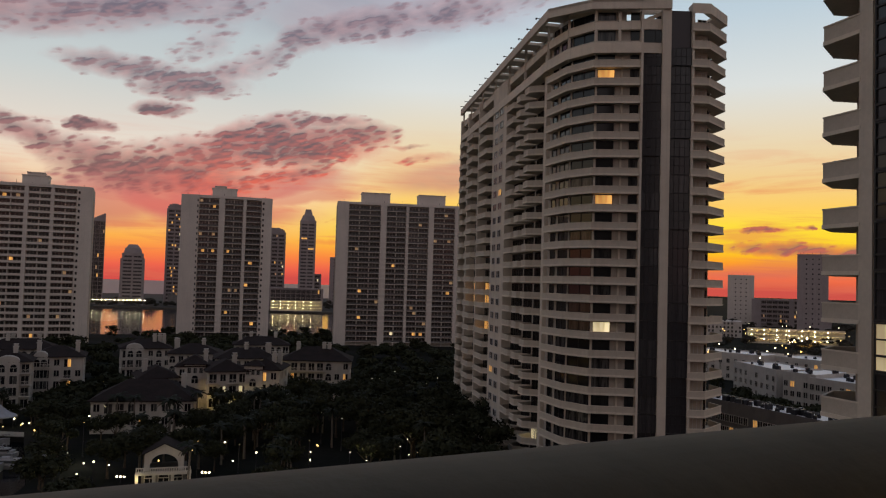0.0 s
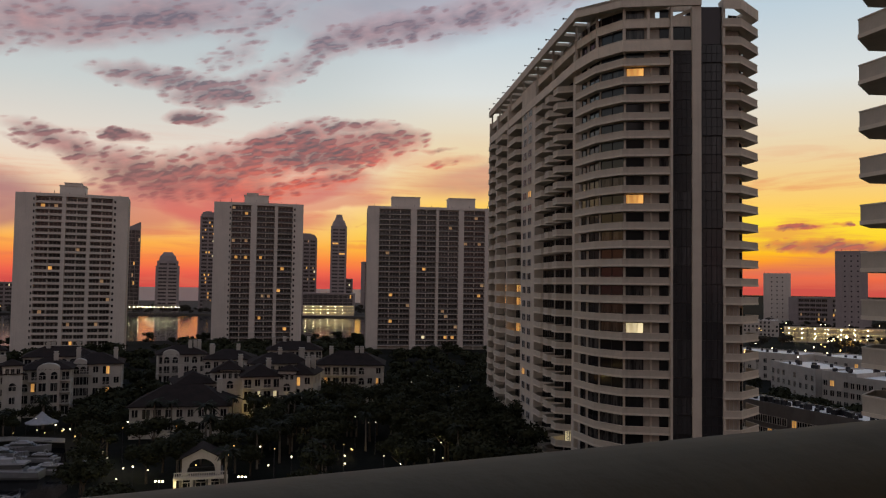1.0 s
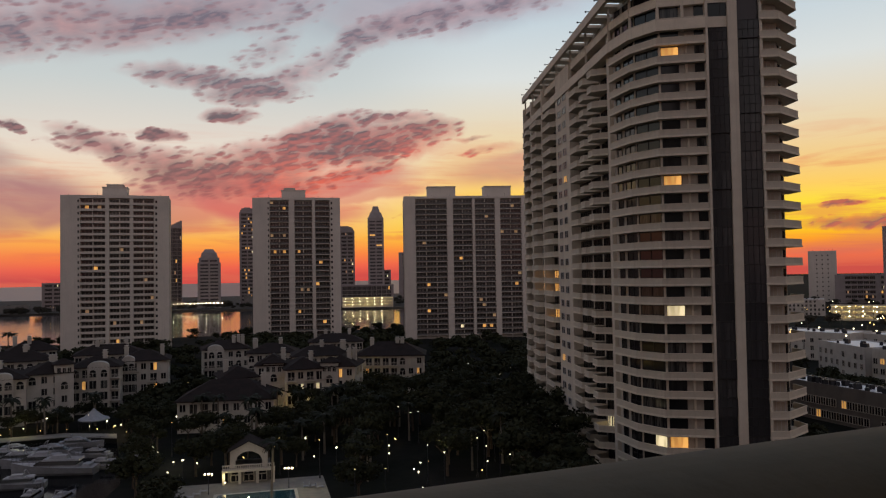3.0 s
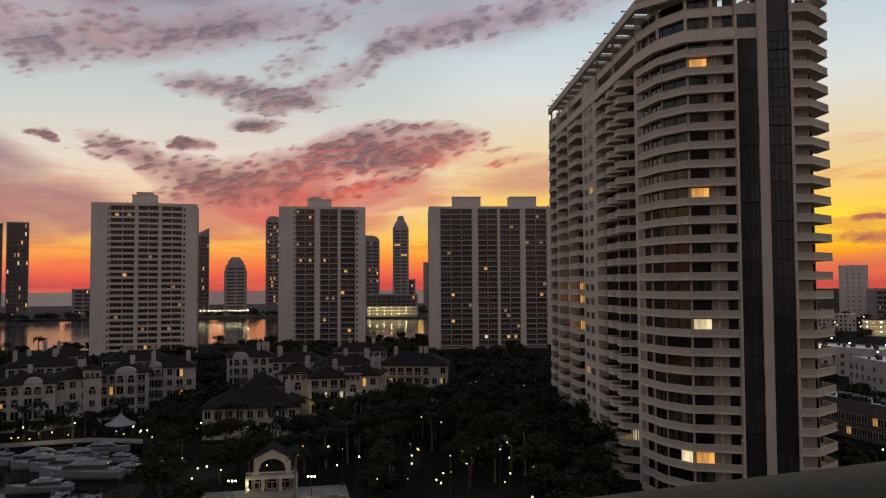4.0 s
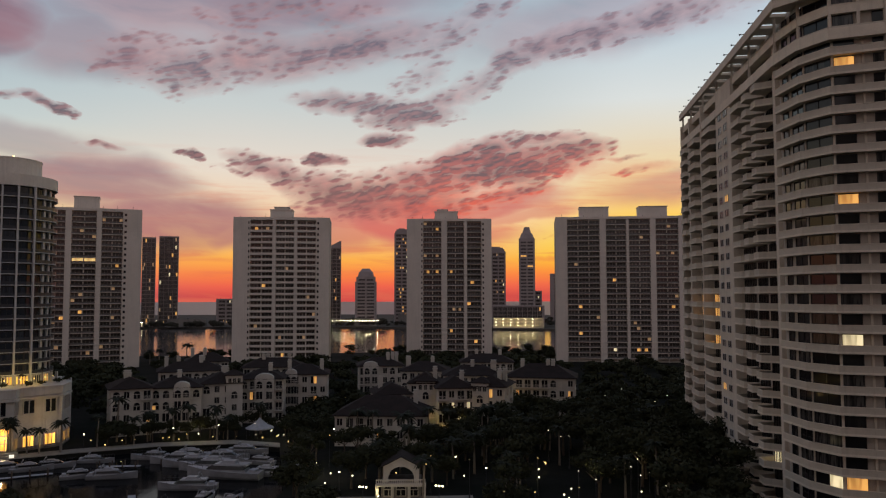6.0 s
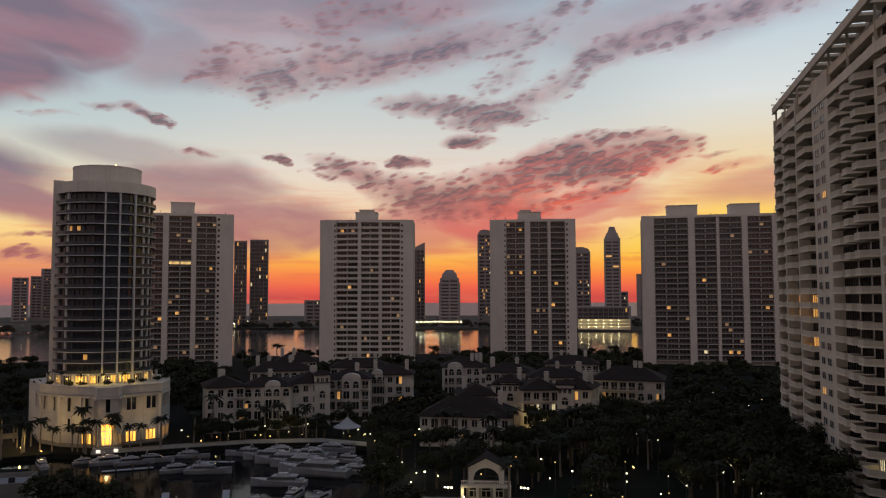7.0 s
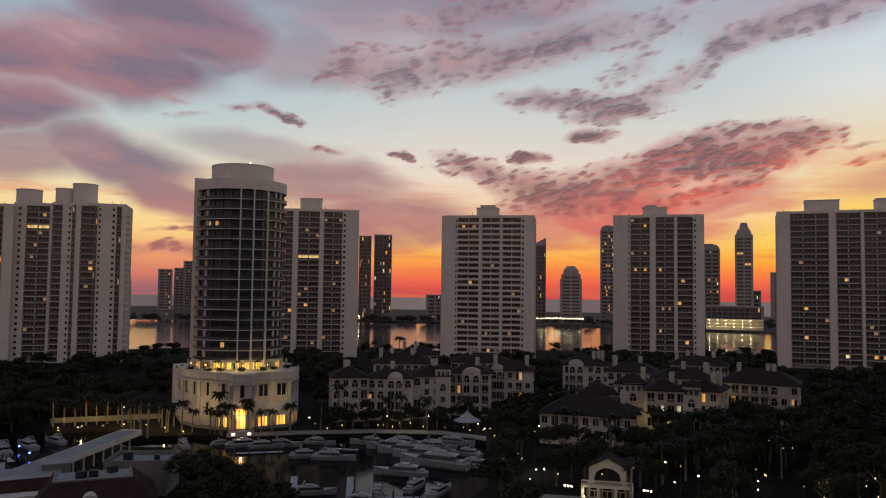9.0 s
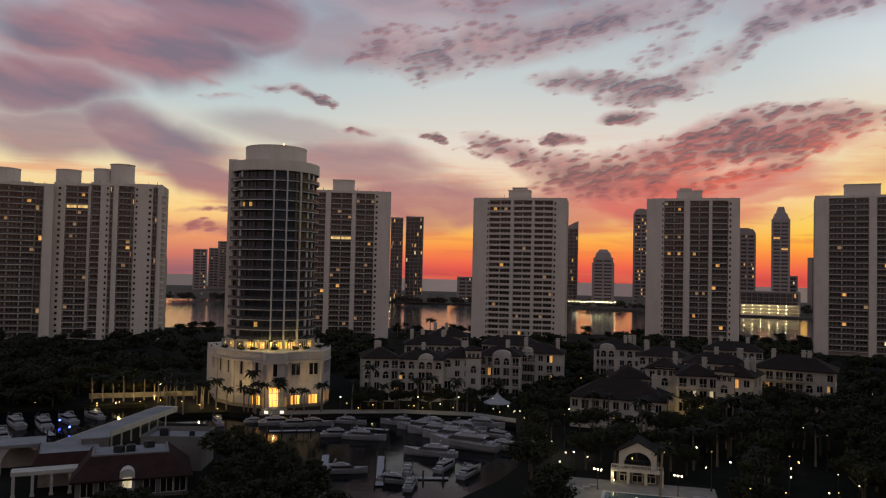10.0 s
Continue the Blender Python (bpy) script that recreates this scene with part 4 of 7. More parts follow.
def podium():
    pts2 = [polar(a, d) for a, d in ((49.6, 232), (49.3, 222), (48.2, 214.5), (47.0, 210.5), (46.1, 208.5), (45.9, 205), (44.7, 205), (44.5, 208.5), (42.0, 212), (41.5, 220), (41.4, 246), (46, 262), (50, 250))]
    c = polar(45.64, 225)
    root = thing("podium_building", (c.x, c.y, 0), 0, "pale curved podium with lit terrace and golden entrance", "building")
    loc = [(p.x - c.x, p.y - c.y) for p in pts2]
    part("wall", prism(bmesh.new(), loc, 0, 13.4), M_STUCCO, root)
    line = loc[:10]
    out = inward(line, -0.35)
    bm = bmesh.new()
    band(bm, out, 0.7, 12.6, 14.4)
    part("parapet", bm, M_STUCCO, root)
    bm = bmesh.new()
    band(bm, inward(line, -0.12), 0.3, 7.6, 8.0)
    part("string_course", bm, M_STUCCO, root)
    big = window_mesh(2.7, 3.3, 2, M_STUCCO, M_GLASS, 0.15, deep=0.3)
    tall = window_mesh(1.3, 3.6, 1, M_STUCCO, M_GLASS, 0.15, deep=0.3)
    gold = lit_copy(window_mesh(2.6, 3.0, 3, M_STUCCO, M_GLASS, 0.12, deep=0.25), lit("golden_lobby", (1.0, 0.5, 0.08), 1.6))
    for i in range(9):
        p, q = Vector(line[i]), Vector(line[i + 1])
        w = (q - p).length
        if w < 3:
            continue
        t = math.degrees(math.atan2(q.y - p.y, q.x - p.x))
        nrm = Vector((math.sin(radians(t)), -math.cos(radians(t))))
        k = max(1, int(w / 3.6))
        for j in range(k):
            s = p.lerp(q, (j + 0.5) / k) + nrm * 0.06
            entrance = i == 5
            put("window", tall if (entrance or i < 4) else big, root, (s.x, s.y, 8.4 if not entrance else 8.6), t)
            if i >= 3:
                put("lobby_window", gold, root, (s.x, s.y, 0.4), t, "glowing golden ground floor window")
            elif i == 2:
                put("window", tall, root, (s.x, s.y, 3.4), t)
    part("cornice", band(bmesh.new(), inward(line, -0.6), 0.5, 11.9, 12.4), M_STUCCO, root)
    part("parapet_cap", band(bmesh.new(), inward(line, -0.5), 1.0, 14.4, 14.65), M_STUCCO, root)
    part("plinth", band(bmesh.new(), inward(line, -0.2), 0.4, 0, 0.9), M_PAVE, root)
    pil = to_mesh("pilaster", boxes((-0.45, 0.45, -0.32, 0.4, 0.9, 11.9), (-0.6, 0.6, -0.42, 0.5, 0.9, 1.5), (-0.6, 0.6, -0.42, 0.5, 11.2, 11.9)), M_STUCCO)
    for i in (1, 2, 3, 4, 7, 8):
        p, q = Vector(line[i]), Vector(line[i + 1])
        put("pilaster", pil, root, (p.x, p.y, 0), math.degrees(math.atan2((q - p).y, (q - p).x)))
    panel = to_mesh("wall_panel", boxes((-1.5, 1.5, -0.09, 0, 0, 0.14), (-1.5, 1.5, -0.09, 0, 2.26, 2.4), (-1.5, -1.36, -0.09, 0, 0.14, 2.26), (1.36, 1.5, -0.09, 0, 0.14, 2.26)), M_STUCCO)
    for i in (1, 2, 3, 7):
        p, q = Vector(line[i]), Vector(line[i + 1])
        t = math.degrees(math.atan2((q - p).y, (q - p).x))
        m_ = (p + q) / 2 + Vector((math.sin(radians(t)), -math.cos(radians(t)))) * 0.02
        put("wall_panel", panel, root, (m_.x, m_.y, 4.6), t)
    # the tower's glazed lobby behind the terrace, lit golden
    dim = window_mesh(3.0, 2.3, 4, M_STUCCO, M_GLASS, 0.22, deep=0.12)
    lob = lit_copy(dim, lit("golden_terrace_lobby", (1.0, 0.6, 0.12), 0.8))
    for i in range(11):
        a = radians(45.64 - 90 - 70 + 14 * i)
        cq = polar(45.64, 240) - c
        put("terrace_window", lob if i in (1, 3, 4, 6, 7, 9) else dim, root, (cq.x + 12.9 * math.cos(a), cq.y + 12.9 * math.sin(a), 13.45), math.degrees(a) + 90, "golden lit lobby window")
    # tall entrance doors between two lit plinths
    e0, e1 = Vector(line[5]), Vector(line[6])
    t = math.degrees(math.atan2((e1 - e0).y, (e1 - e0).x))
    nrm = Vector((math.sin(radians(t)), -math.cos(radians(t))))
    m_ = (e0 + e1) / 2 + nrm * 0.1
    put("entrance_door", lit_copy(window_mesh(3.0, 5.2, 3, M_STUCCO, M_GLASS, 0.2, deep=0.3, rails=2), lit("golden_entrance", (1.0, 0.42, 0.07), 1.5)), root, (m_.x, m_.y, 0.9), t, "tall glowing entrance doors")
    # no lamps: the plinths emit, in place of light falling on them
    glow = to_mesh("step_light", boxes((-0.45, 0.45, -1.2, 0.2, 0.25, 0.7)), lit("step_light", (1.0, 0.9, 0.75), 1.0, False))
    for sx in (-1.9, 1.9):
        p = m_ + nrm * 4.2 + Vector((math.cos(radians(t)), math.sin(radians(t)))) * sx
        put("step_light", glow, root, (p.x, p.y, 0), t, "white plinth beside the steps, its uplighting put in as glow")
    # terrace columns and lights round the foot of the tower
    cc = polar(45.64, 240) - c
    col = to_mesh("terrace_column", boxes((-0.25, 0.25, -0.25, 0.25, 13.4, 16.0)), M_STUCCO)
    lampm = to_mesh("terrace_lamp", prism(bmesh.new(), disc(0.14, 10), 14.7, 14.95), M_LAMPWARM)
    for i in range(11):
        a = radians(45.64 - 90 - 75 + 15 * i)
        put("terrace_column", col, root, (cc.x + 14.2 * math.cos(a), cc.y + 14.2 * math.sin(a), 0))
        put("terrace_lamp", lampm, root, (cc.x + 13.9 * math.cos(a + .1), cc.y + 13.9 * math.sin(a + .1), 0))
    s0 = polar(45.3, 203) - c
    steps = boxes((-3.2, 3.2, -3, 0, 0, 0.5), (-3.2, 3.2, -2, 0, 0.5, 1.0))
    ob = part("entrance_steps", steps, M_PAVE, root)
    ob.matrix_basis = pose(s0.x, s0.y, 0, 0, 0, 45)


podium()


def lamp(kind, name, place, energy, color, size=0.5, aim=None, spot=80):
    d = bpy.data.lights.new(name, kind)
    d.energy, d.color = energy, color
    if kind == "AREA":
        d.size = size
    else:
        d.shadow_soft_size = size
    if kind == "SPOT":
        d.spot_size, d.spot_blend = radians(spot), 0.6
    ob = new(name, d)
    ob.matrix_basis = look(place, aim) if aim is not None else pose(*place)
    return ob


GOLD = (1.0, 0.46, 0.1)
for az, d, e in ((48.2, 209, 240), (46.9, 205.5, 240), (45.3, 201.5, 2400), (43.6, 206, 240), (42.3, 208, 220)):
    p = polar(az, d)
    q = polar(az, d + 5)
    lamp("SPOT", "facade_uplight", (p.x, p.y, 1.0), e, GOLD if az < 46 and az > 44 else (1.0, 0.72, 0.42), 0.3, (q.x, q.y, 9), 95)
for az in (47.5, 45.6, 43.8):
    p = polar(az, 224)
    lamp("POINT", "terrace_light", (p.x, p.y, 15.2), 520, (1.0, 0.66, 0.16), 0.4)


# ---- near tower ----
def near_tower():
    base = Vector((30, 150))
    root = thing("condominium_tower", (base.x, base.y, 0), 0, "tall white concrete condominium with angled balconies and dark glass strips", "apartment tower")
    hf, n, top, z0 = 3.043, 25, 84.3, 0.15
    rnd = random.Random(12)

    def L(p):
        return (p[0] - base.x, p[1] - base.y)
    P1, Pm, P2, P3 = (18.0, 142.0), (20.6, 134.3), (24.4, 129.8), (32.2, 128.9)
    Q1, Q2, Q3, Q4 = (40.3, 127.9), (43.2, 128.0), (47.9, 133.6), (47.2, 137.5)
    axis = Vector((-13.8, 74.0)).normalized()
    side = Vector((-axis.y, axis.x))
    far = Vector(P1) + axis * 75.3

    def S(s, out):
        return Vector(P1) + axis * (s * 0.89) + side * out
    # main body
    inn = inward([P1, Pm, P2, P3], 1.15)
    right = Vector(Q3) + axis * 76 + Vector((2.5, 0))
    foot = [S(84.6, -2.0), S(4, -2.0)] + list(inn) + [(32.4, 130.6), (40.2, 129.7), (43.6, 130.3), (45.6, 134.5), tuple(right), tuple(far + Vector((30, 3)))]
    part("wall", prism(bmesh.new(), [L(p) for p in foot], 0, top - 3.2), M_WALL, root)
    # front balconies
    line = [L(p) for p in (P1, Pm, P2, P3)]
    prof, pm = balcony_profile(1.2, 0.28, 1.02)
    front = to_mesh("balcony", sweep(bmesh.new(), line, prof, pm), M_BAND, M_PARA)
    lineR = [L(p) for p in (Q1, Q2, Q3, Q4)]
    insR = [L(p) for p in ((40.2, 129.9), (43.6, 130.4), (45.6, 134.6), (46.0, 137))]
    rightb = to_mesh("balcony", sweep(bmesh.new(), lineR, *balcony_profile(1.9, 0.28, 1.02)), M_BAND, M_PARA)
    # windows of the front: along the inner line, from, to, sill, height
    il = [Vector(p) for p in inward(line, 1.1)]
    specs = []
    for i, cuts in ((0, ((0.12, 0.34), (0.5, 0.96))), (1, ((0.04, 0.97),)), (2, ((0.03, 0.42), (0.76, 0.99)))):
        for f0, f1 in cuts:
            a, b = il[i].lerp(il[i + 1], f0), il[i].lerp(il[i + 1], f1)
            specs.append((a, b, i))
    fw = []
    for a, b, i in specs:
        w = (b - a).length
        mid = (a + b) / 2
        fw.append((window_mesh(w, 2.62, max(1, round(w / 2.2)), M_MULLION, M_GLASS, 0.07), mid, math.degrees(math.atan2(b.y - a.y, b.x - a.x)), i))
    ir = [Vector(p) for p in insR]
    rw = []
    for i, f0, f1 in ((0, 0.02, 0.34), (0, 0.48, 0.92), (1, 0.1, 0.6)):
        a, b = ir[i].lerp(ir[i + 1], f0), ir[i].lerp(ir[i + 1], f1)
        t = math.atan2(b.y - a.y, b.x - a.x)
        mid = (a + b) / 2 + Vector((math.sin(t), -math.cos(t))) * 0.04
        rw.append((window_mesh((b - a).length, 2.3, 2, M_FRAME if i == 0 and f0 > .4 else M_MULLION, M_GLASS, 0.07), mid, math.degrees(t)))
    # glass strips between white piers
    strips = []
    for (xa, ya), (xb, yb) in (((32.42, 129.1), (35.5, 128.95)), ((36.95, 128.8), (40.35, 128.55))):
        a, b = Vector(L((xa, ya))), Vector(L((xb, yb)))
        w = (b - a).length
        t = math.degrees(math.atan2(b.y - a.y, b.x - a.x))
        strips.append((window_mesh(w, hf - 0.02, 4, M_MULLION, M_CURTAINWALL, 0.08, deep=0.1, rails=1), (a + b) / 2, t, w))
    for xa, xb, y in ((32.05, 32.42, 128.6), (35.5, 36.95, 128.3), (40.35, 40.75, 128.0)):
        a, b = L((xa, y)), L((xb, y + 2.5))
        part("pier", boxes((a[0], b[0], a[1], b[1], 0, top - 1.7)), M_WHITE, root)
    # side stacks: from, to along the facade, how far they stand out
    stacks = [(5.5, 12.4, 1.2, 1), (13.2, 20.2, 0.9, 1), (20.8, 30.5, 0.5, 0), (45.0, 58.0, 0.9, 2), (60.0, 72.0, 1.3, 0), (75.0, 84.6, 0.8, 1)]
    sm = []
    for s0, s1, out, seed in stacks:
        mid = [S(s1, -1.9), S(s1 - 1.5, out), S(s0 + 2.2, out), S(s0, -1.9)]
        ln = [L(p) for p in mid]
        bm = bmesh.new()
        sweep(bm, ln, balcony_profile(0.17, 0.26, 1.0)[0][:8] + [(0.16, -0.25)], [0, 0, 0, 1, 0, 0, 0, 1, 0])
        prism(bm, [ln[0], ln[1], ln[2], ln[3]], -0.26, 0.0)
        wl = (s1 - s0) * 0.89
        wm = window_mesh(wl * 0.42, 2.55, 3, M_MULLION, M_GLASS, 0.07)
        tt = math.degrees(math.atan2(-axis.y, -axis.x))
        ps = [L(S(s0 + (s1 - s0) * q, -1.93)) for q in (0.27, 0.74)]
        sm.append((to_mesh("balcony", bm, M_BAND, M_PARA), wm, ps, tt))
    colw = window_mesh(2.6, 1.5, 2, M_FRAME, M_GLASS, 0.07)
    tt = math.degrees(math.atan2(-axis.y, -axis.x))
    for s0, s1, o in ((31.0, 44.5, 0.0), (58.6, 59.6, 0.4), (73.0, 74.4, 0.3), (84.0, 85.0, 0.3), (2.6, 4.2, -0.9)):
        q = [S(s1, -2.5), S(s1, o), S(s0, o), S(s0, -2.5)]
        part("pier", prism(bmesh.new(), [L(p) for p in q], 0, top - 3.3), M_WHITE, root)
    for q in (il[1], il[2], il[2].lerp(il[3], 0.58)):
        part("post", boxes((q.x - 0.16, q.x + 0.16, q.y - 0.22, q.y + 0.1, 0, top - 9.5)), M_WHITE, root)
    for f in range(n):
        z = z0 + f * hf
        if z > top - 9.3:
            continue
        put("balcony", front, root, (0, 0, z))
        put("balcony", rightb, root, (0, 0, z))
        for j, (wm, mid, t, i) in enumerate(fw):
            me = wm
            if (f, j) in ((23, 3), (16, 3), (9, 3)):
                me = one_lit(wm, 0.5, M_LITPALE if f == 9 else M_LIT)
            elif (f, j) in ((2, 2), (2, 3)):
                me = one_lit(wm, 0.6, M_LITPALE if j == 2 else M_LIT)
            put("window", me, root, (mid.x, mid.y, z + 0.02), t)
        for wm, mid, t in rw:
            put("window", wm, root, (mid.x, mid.y, z + 0.02), t)
        for wm, mid, t, w in strips:
            bay = rnd.random() < 0.3
            put("glass_panel", wm, root, (mid.x, mid.y - (0.25 if bay else 0.0), z + 0.01), t)
        for j, (bal, wm, ps, t) in enumerate(sm):
            put("balcony", bal, root, (0, 0, z))
            for q, p in enumerate(ps):
                me = wm
                if j in (3, 4) and f in (10, 11, 12, 8) and q == 1 and rnd.random() < 0.6 or rnd.random() < 0.008:
                    me = lit_copy(wm, M_LIT)
                if j == 0 and f == 2:
                    me = lit_copy(wm, M_LITPALE)
                put("window", me, root, (p[0], p[1], z + 0.05), t)
        for s in (35.5, 40.5):
            p = L(S(s, 0.05))
            put("window", lit_copy(colw) if rnd.random() < 0.04 else colw, root, (p[0], p[1], z + 0.7), tt)
    # crown: deep band, two penthouse storeys set back, an overhanging roof with a trellis
    zc = top - 9.0
    ring = [L(p) for p in (far, P1, Pm, P2, P3)]
    part("crown_band", band(bmesh.new(), inward(ring, -0.25), 2.3, zc, zc + 1.75), M_BAND, root)
    bm = bmesh.new()
    band(bm, inward(ring, 0.3), 0.2, zc + 4.35, zc + 5.5)
    band(bm, inward(ring, 0.3), 2.2, zc + 4.1, zc + 4.35)
    part("upper_balcony", bm, M_BAND, root)
    part("upper_balcony_cap", band(bmesh.new(), inward(ring, 0.24), 0.32, zc + 5.5, zc + 5.6), M_BAND, root)
    part("band_rail", band(bmesh.new(), inward(ring, 0.1), 0.12, zc + 1.75, zc + 2.1), M_PARA, root)
    part("penthouse_wall", band(bmesh.new(), [tuple(p) for p in inward([line[0], line[1], line[2], (-0.2, line[2][1] - 0.5)], 1.2)], 0.35, zc + 5.7, top - 1.6), M_WALL, root)
    eaves = [L(p) for p in (Vector(far) + side * 0.6, (17.1, 134.4), (23.9, 129.1), (32.2, 128.3), (36.9, 127.9))]
    part("roof_beam", band(bmesh.new(), eaves, 0.6, top - 1.65, top), M_WHITE, root)
    part("inner_beam", band(bmesh.new(), inward(eaves, 4.2), 0.5, top - 1.1, top - 0.1), M_WHITE, root)
    rib = to_mesh("trellis_rib", boxes((-1.9, 1.9, 0.3, 4.6, -0.6, -0.06)), M_WHITE)
    spike = to_mesh("roof_lamp_arm", boxes((-0.06, 0.06, -0.6, 0.2, 0, 0.12), (-0.14, 0.14, -0.75, -0.5, -0.1, 0.16)), M_STEEL)
    e0, e1 = Vector(eaves[0]), Vector(eaves[1])
    te = math.degrees(math.atan2((e1 - e0).y, (e1 - e0).x))
    for i in range(14):
        p = e0.lerp(e1, (i + 0.5) / 14)
        put("trellis_rib", rib, root, (p.x, p.y, top), te)
    for i in range(13):
        p = e0.lerp(e1, (i + 0.6) / 13.5)
        put("roof_lamp_arm", spike, root, (p.x, p.y, top + 0.02), te)
    bm = bmesh.new()
    rin = inward(eaves, 4.6)
    for i in range(1, 3):
        prism(bm, [eaves[i], eaves[i + 1], rin[i + 1], rin[i]], top - 0.5, top - 0.02)
    part("roof_slab", bm, M_WHITE, root)
    post = to_mesh("crown_post", boxes((-0.22, 0.22, -0.22, 0.22, 0, 9.0)), M_WHITE)
    for s in (0.3, 17, 30.5, 44.5, 59, 73.5, 84.3):
        p = L(S(s, -0.35))
        put("crown_post", post, root, (p[0], p[1], top - 9.2))
    for p in (Pm, P2, (28.3, 129.3)):
        p = L((p[0] + 0.3, p[1] + 0.5))
        put("crown_post", post, root, (p[0], p[1], top - 9.2))
    pent = window_mesh(3.2, 2.0, 2, M_MULLION, M_GLASS, 0.08)
    for zz in (zc + 1.6, zc + 4.6):
        for j, (wm, mid, t, i) in enumerate(fw):
            put("window", wm, root, (mid.x, mid.y, zz), t)
        for s in range(6, 84, 7):
            p = L(S(s, -1.94))
            put("window", pent, root, (p[0], p[1], zz + 0.3), tt)
    # over the first glass strip: a wide window, then a bare wall with an open bay under the eaves
    part("strip_wall", boxes((2.05, 6.95, -21.2, -18.5, zc, zc + 1.75), (2.05, 6.95, -20.9, -18.6, zc + 4.1, zc + 5.9)), M_WHITE, root)
    wide = window_mesh(4.6, 2.3, 2, M_MULLION, M_GLASS, 0.1)
    put("window", wide, root, (4.5, -20.8, zc + 1.77), -4)
    part("roof_unit", boxes((4.9, 6.0, -20.5, -19.6, zc + 5.9, zc + 6.7), (5.0, 5.9, -20.4, -19.7, zc + 6.7, zc + 6.8)), M_STEEL, root)
    brace = bmesh.new()
    tube(brace, (3.1, -20.4, zc + 5.9), (6.6, -20.4, top - 1.6), 0.35, 0.35, 4)
    part("roof_brace", brace, M_WHITE, root)
    part("strip_crown", boxes((6.95, 10.35, -21.4, -18, zc, top - 1.8)), M_CURTAINWALL, root)
    # the end balconies go on up to their own roof
    lr = [tuple(p) for p in inward(lineR, -0.1)]
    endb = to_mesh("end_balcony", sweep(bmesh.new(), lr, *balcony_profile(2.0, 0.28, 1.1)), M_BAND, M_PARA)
    for i in (25, 26):
        put("end_balcony", endb, root, (0, 0, z0 + i * hf))
        for wm, mid, t in rw:
            put("window", wm, root, (mid.x, mid.y, z0 + i * hf + 0.02), t)
    part("end_roof", sweep(bmesh.new(), lr, [(2.2, top - 1.2), (-0.1, top - 2.4), (-0.1, top - 0.7), (2.2, top - 0.7)]), M_BAND, root)
    part("stair_head", boxes((9.5, 16.5, -14.0, 10, top - 6, top - 2.8), (1, 8, -10, 4, top - 5, top - 0.4)), M_WHITE, root)


near_tower()


# ---- the neighbouring building at the edge of the view ----
def next_building():
    root = thing("neighbour_building", (25, 46.8, 0), 0, "white balconied building with a dark glazed wall", "apartment building")
    hf = 2.95
    z0 = 36 + 55 * math.tan(radians(5.56)) - 1.05 - 13 * hf
    o = Vector((25, 46.8))

    def L(x, y):
        return (x - o.x, y - o.y)
    line = [L(27.9, 52.3), L(26.0, 52.1), L(24.1, 49.6), L(25.0, 46.8)][::1]
    bm = sweep(bmesh.new(), line, [(0.13, -0.2), (-0.05, -0.22), (-0.05, 0.04), (0, 0.04), (0, 0.96), (-0.04, 0.96), (-0.04, 1.05), (0.13, 1.05)], [0, 0, 0, 1, 0, 0, 0, 1])
    prism(bm, line + [L(28.0, 46.8)], -0.2, 0.0)
    bal = to_mesh("balcony", bm, M_BAND, M_PARA)
    e = Vector((0.306, -0.952))
    wall = [L(25.15, 46.75), L(25.15 + e.x * 14, 46.75 + e.y * 14), L(45, 32), L(45, 70), L(37.0, 69.0), L(27.75, 52.3), L(27.0, 51.0), L(27.0, 47.0)]
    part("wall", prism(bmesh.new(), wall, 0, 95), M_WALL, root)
    part("corner_pier", prism(bmesh.new(), [L(24.95, 46.9), L(25.25, 45.95), L(25.7, 46.1), L(25.4, 47.1)], 0, 95.5), M_WHITE, root)
    t = math.degrees(math.atan2(e.y, e.x))
    gl = window_mesh(1.9, hf - 0.02, 2, M_MULLION, M_CURTAINWALL, 0.09, deep=0.12, rails=2)
    trans = to_mesh("transom", boxes((-0.95, 0.95, -0.13, 0, 0, 0.16), (-0.95, 0.95, -0.1, 0, 1.0, 1.07)), M_MULLION)
    door = window_mesh(2.0, 2.3, 2, M_MULLION, M_GLASS, 0.07)
    for f in range(20):
        z = z0 + f * hf
        put("balcony", bal, root, (0, 0, z))
        put("balcony_door", door, root, (*L(26.97, 49.1), z + 0.02), -90)
        for j in range(6):
            c = Vector(L(25.2, 46.5)) + e * (1.7 + j * 1.95) + Vector((e.y, -e.x)) * 0.06
            room = f == 10 and j == 0
            put("glass_panel", lit_copy(gl, M_DIM) if room else gl, root, (c.x, c.y, z), t)
            put("transom", trans, root, (c.x, c.y, z), t)


next_building()


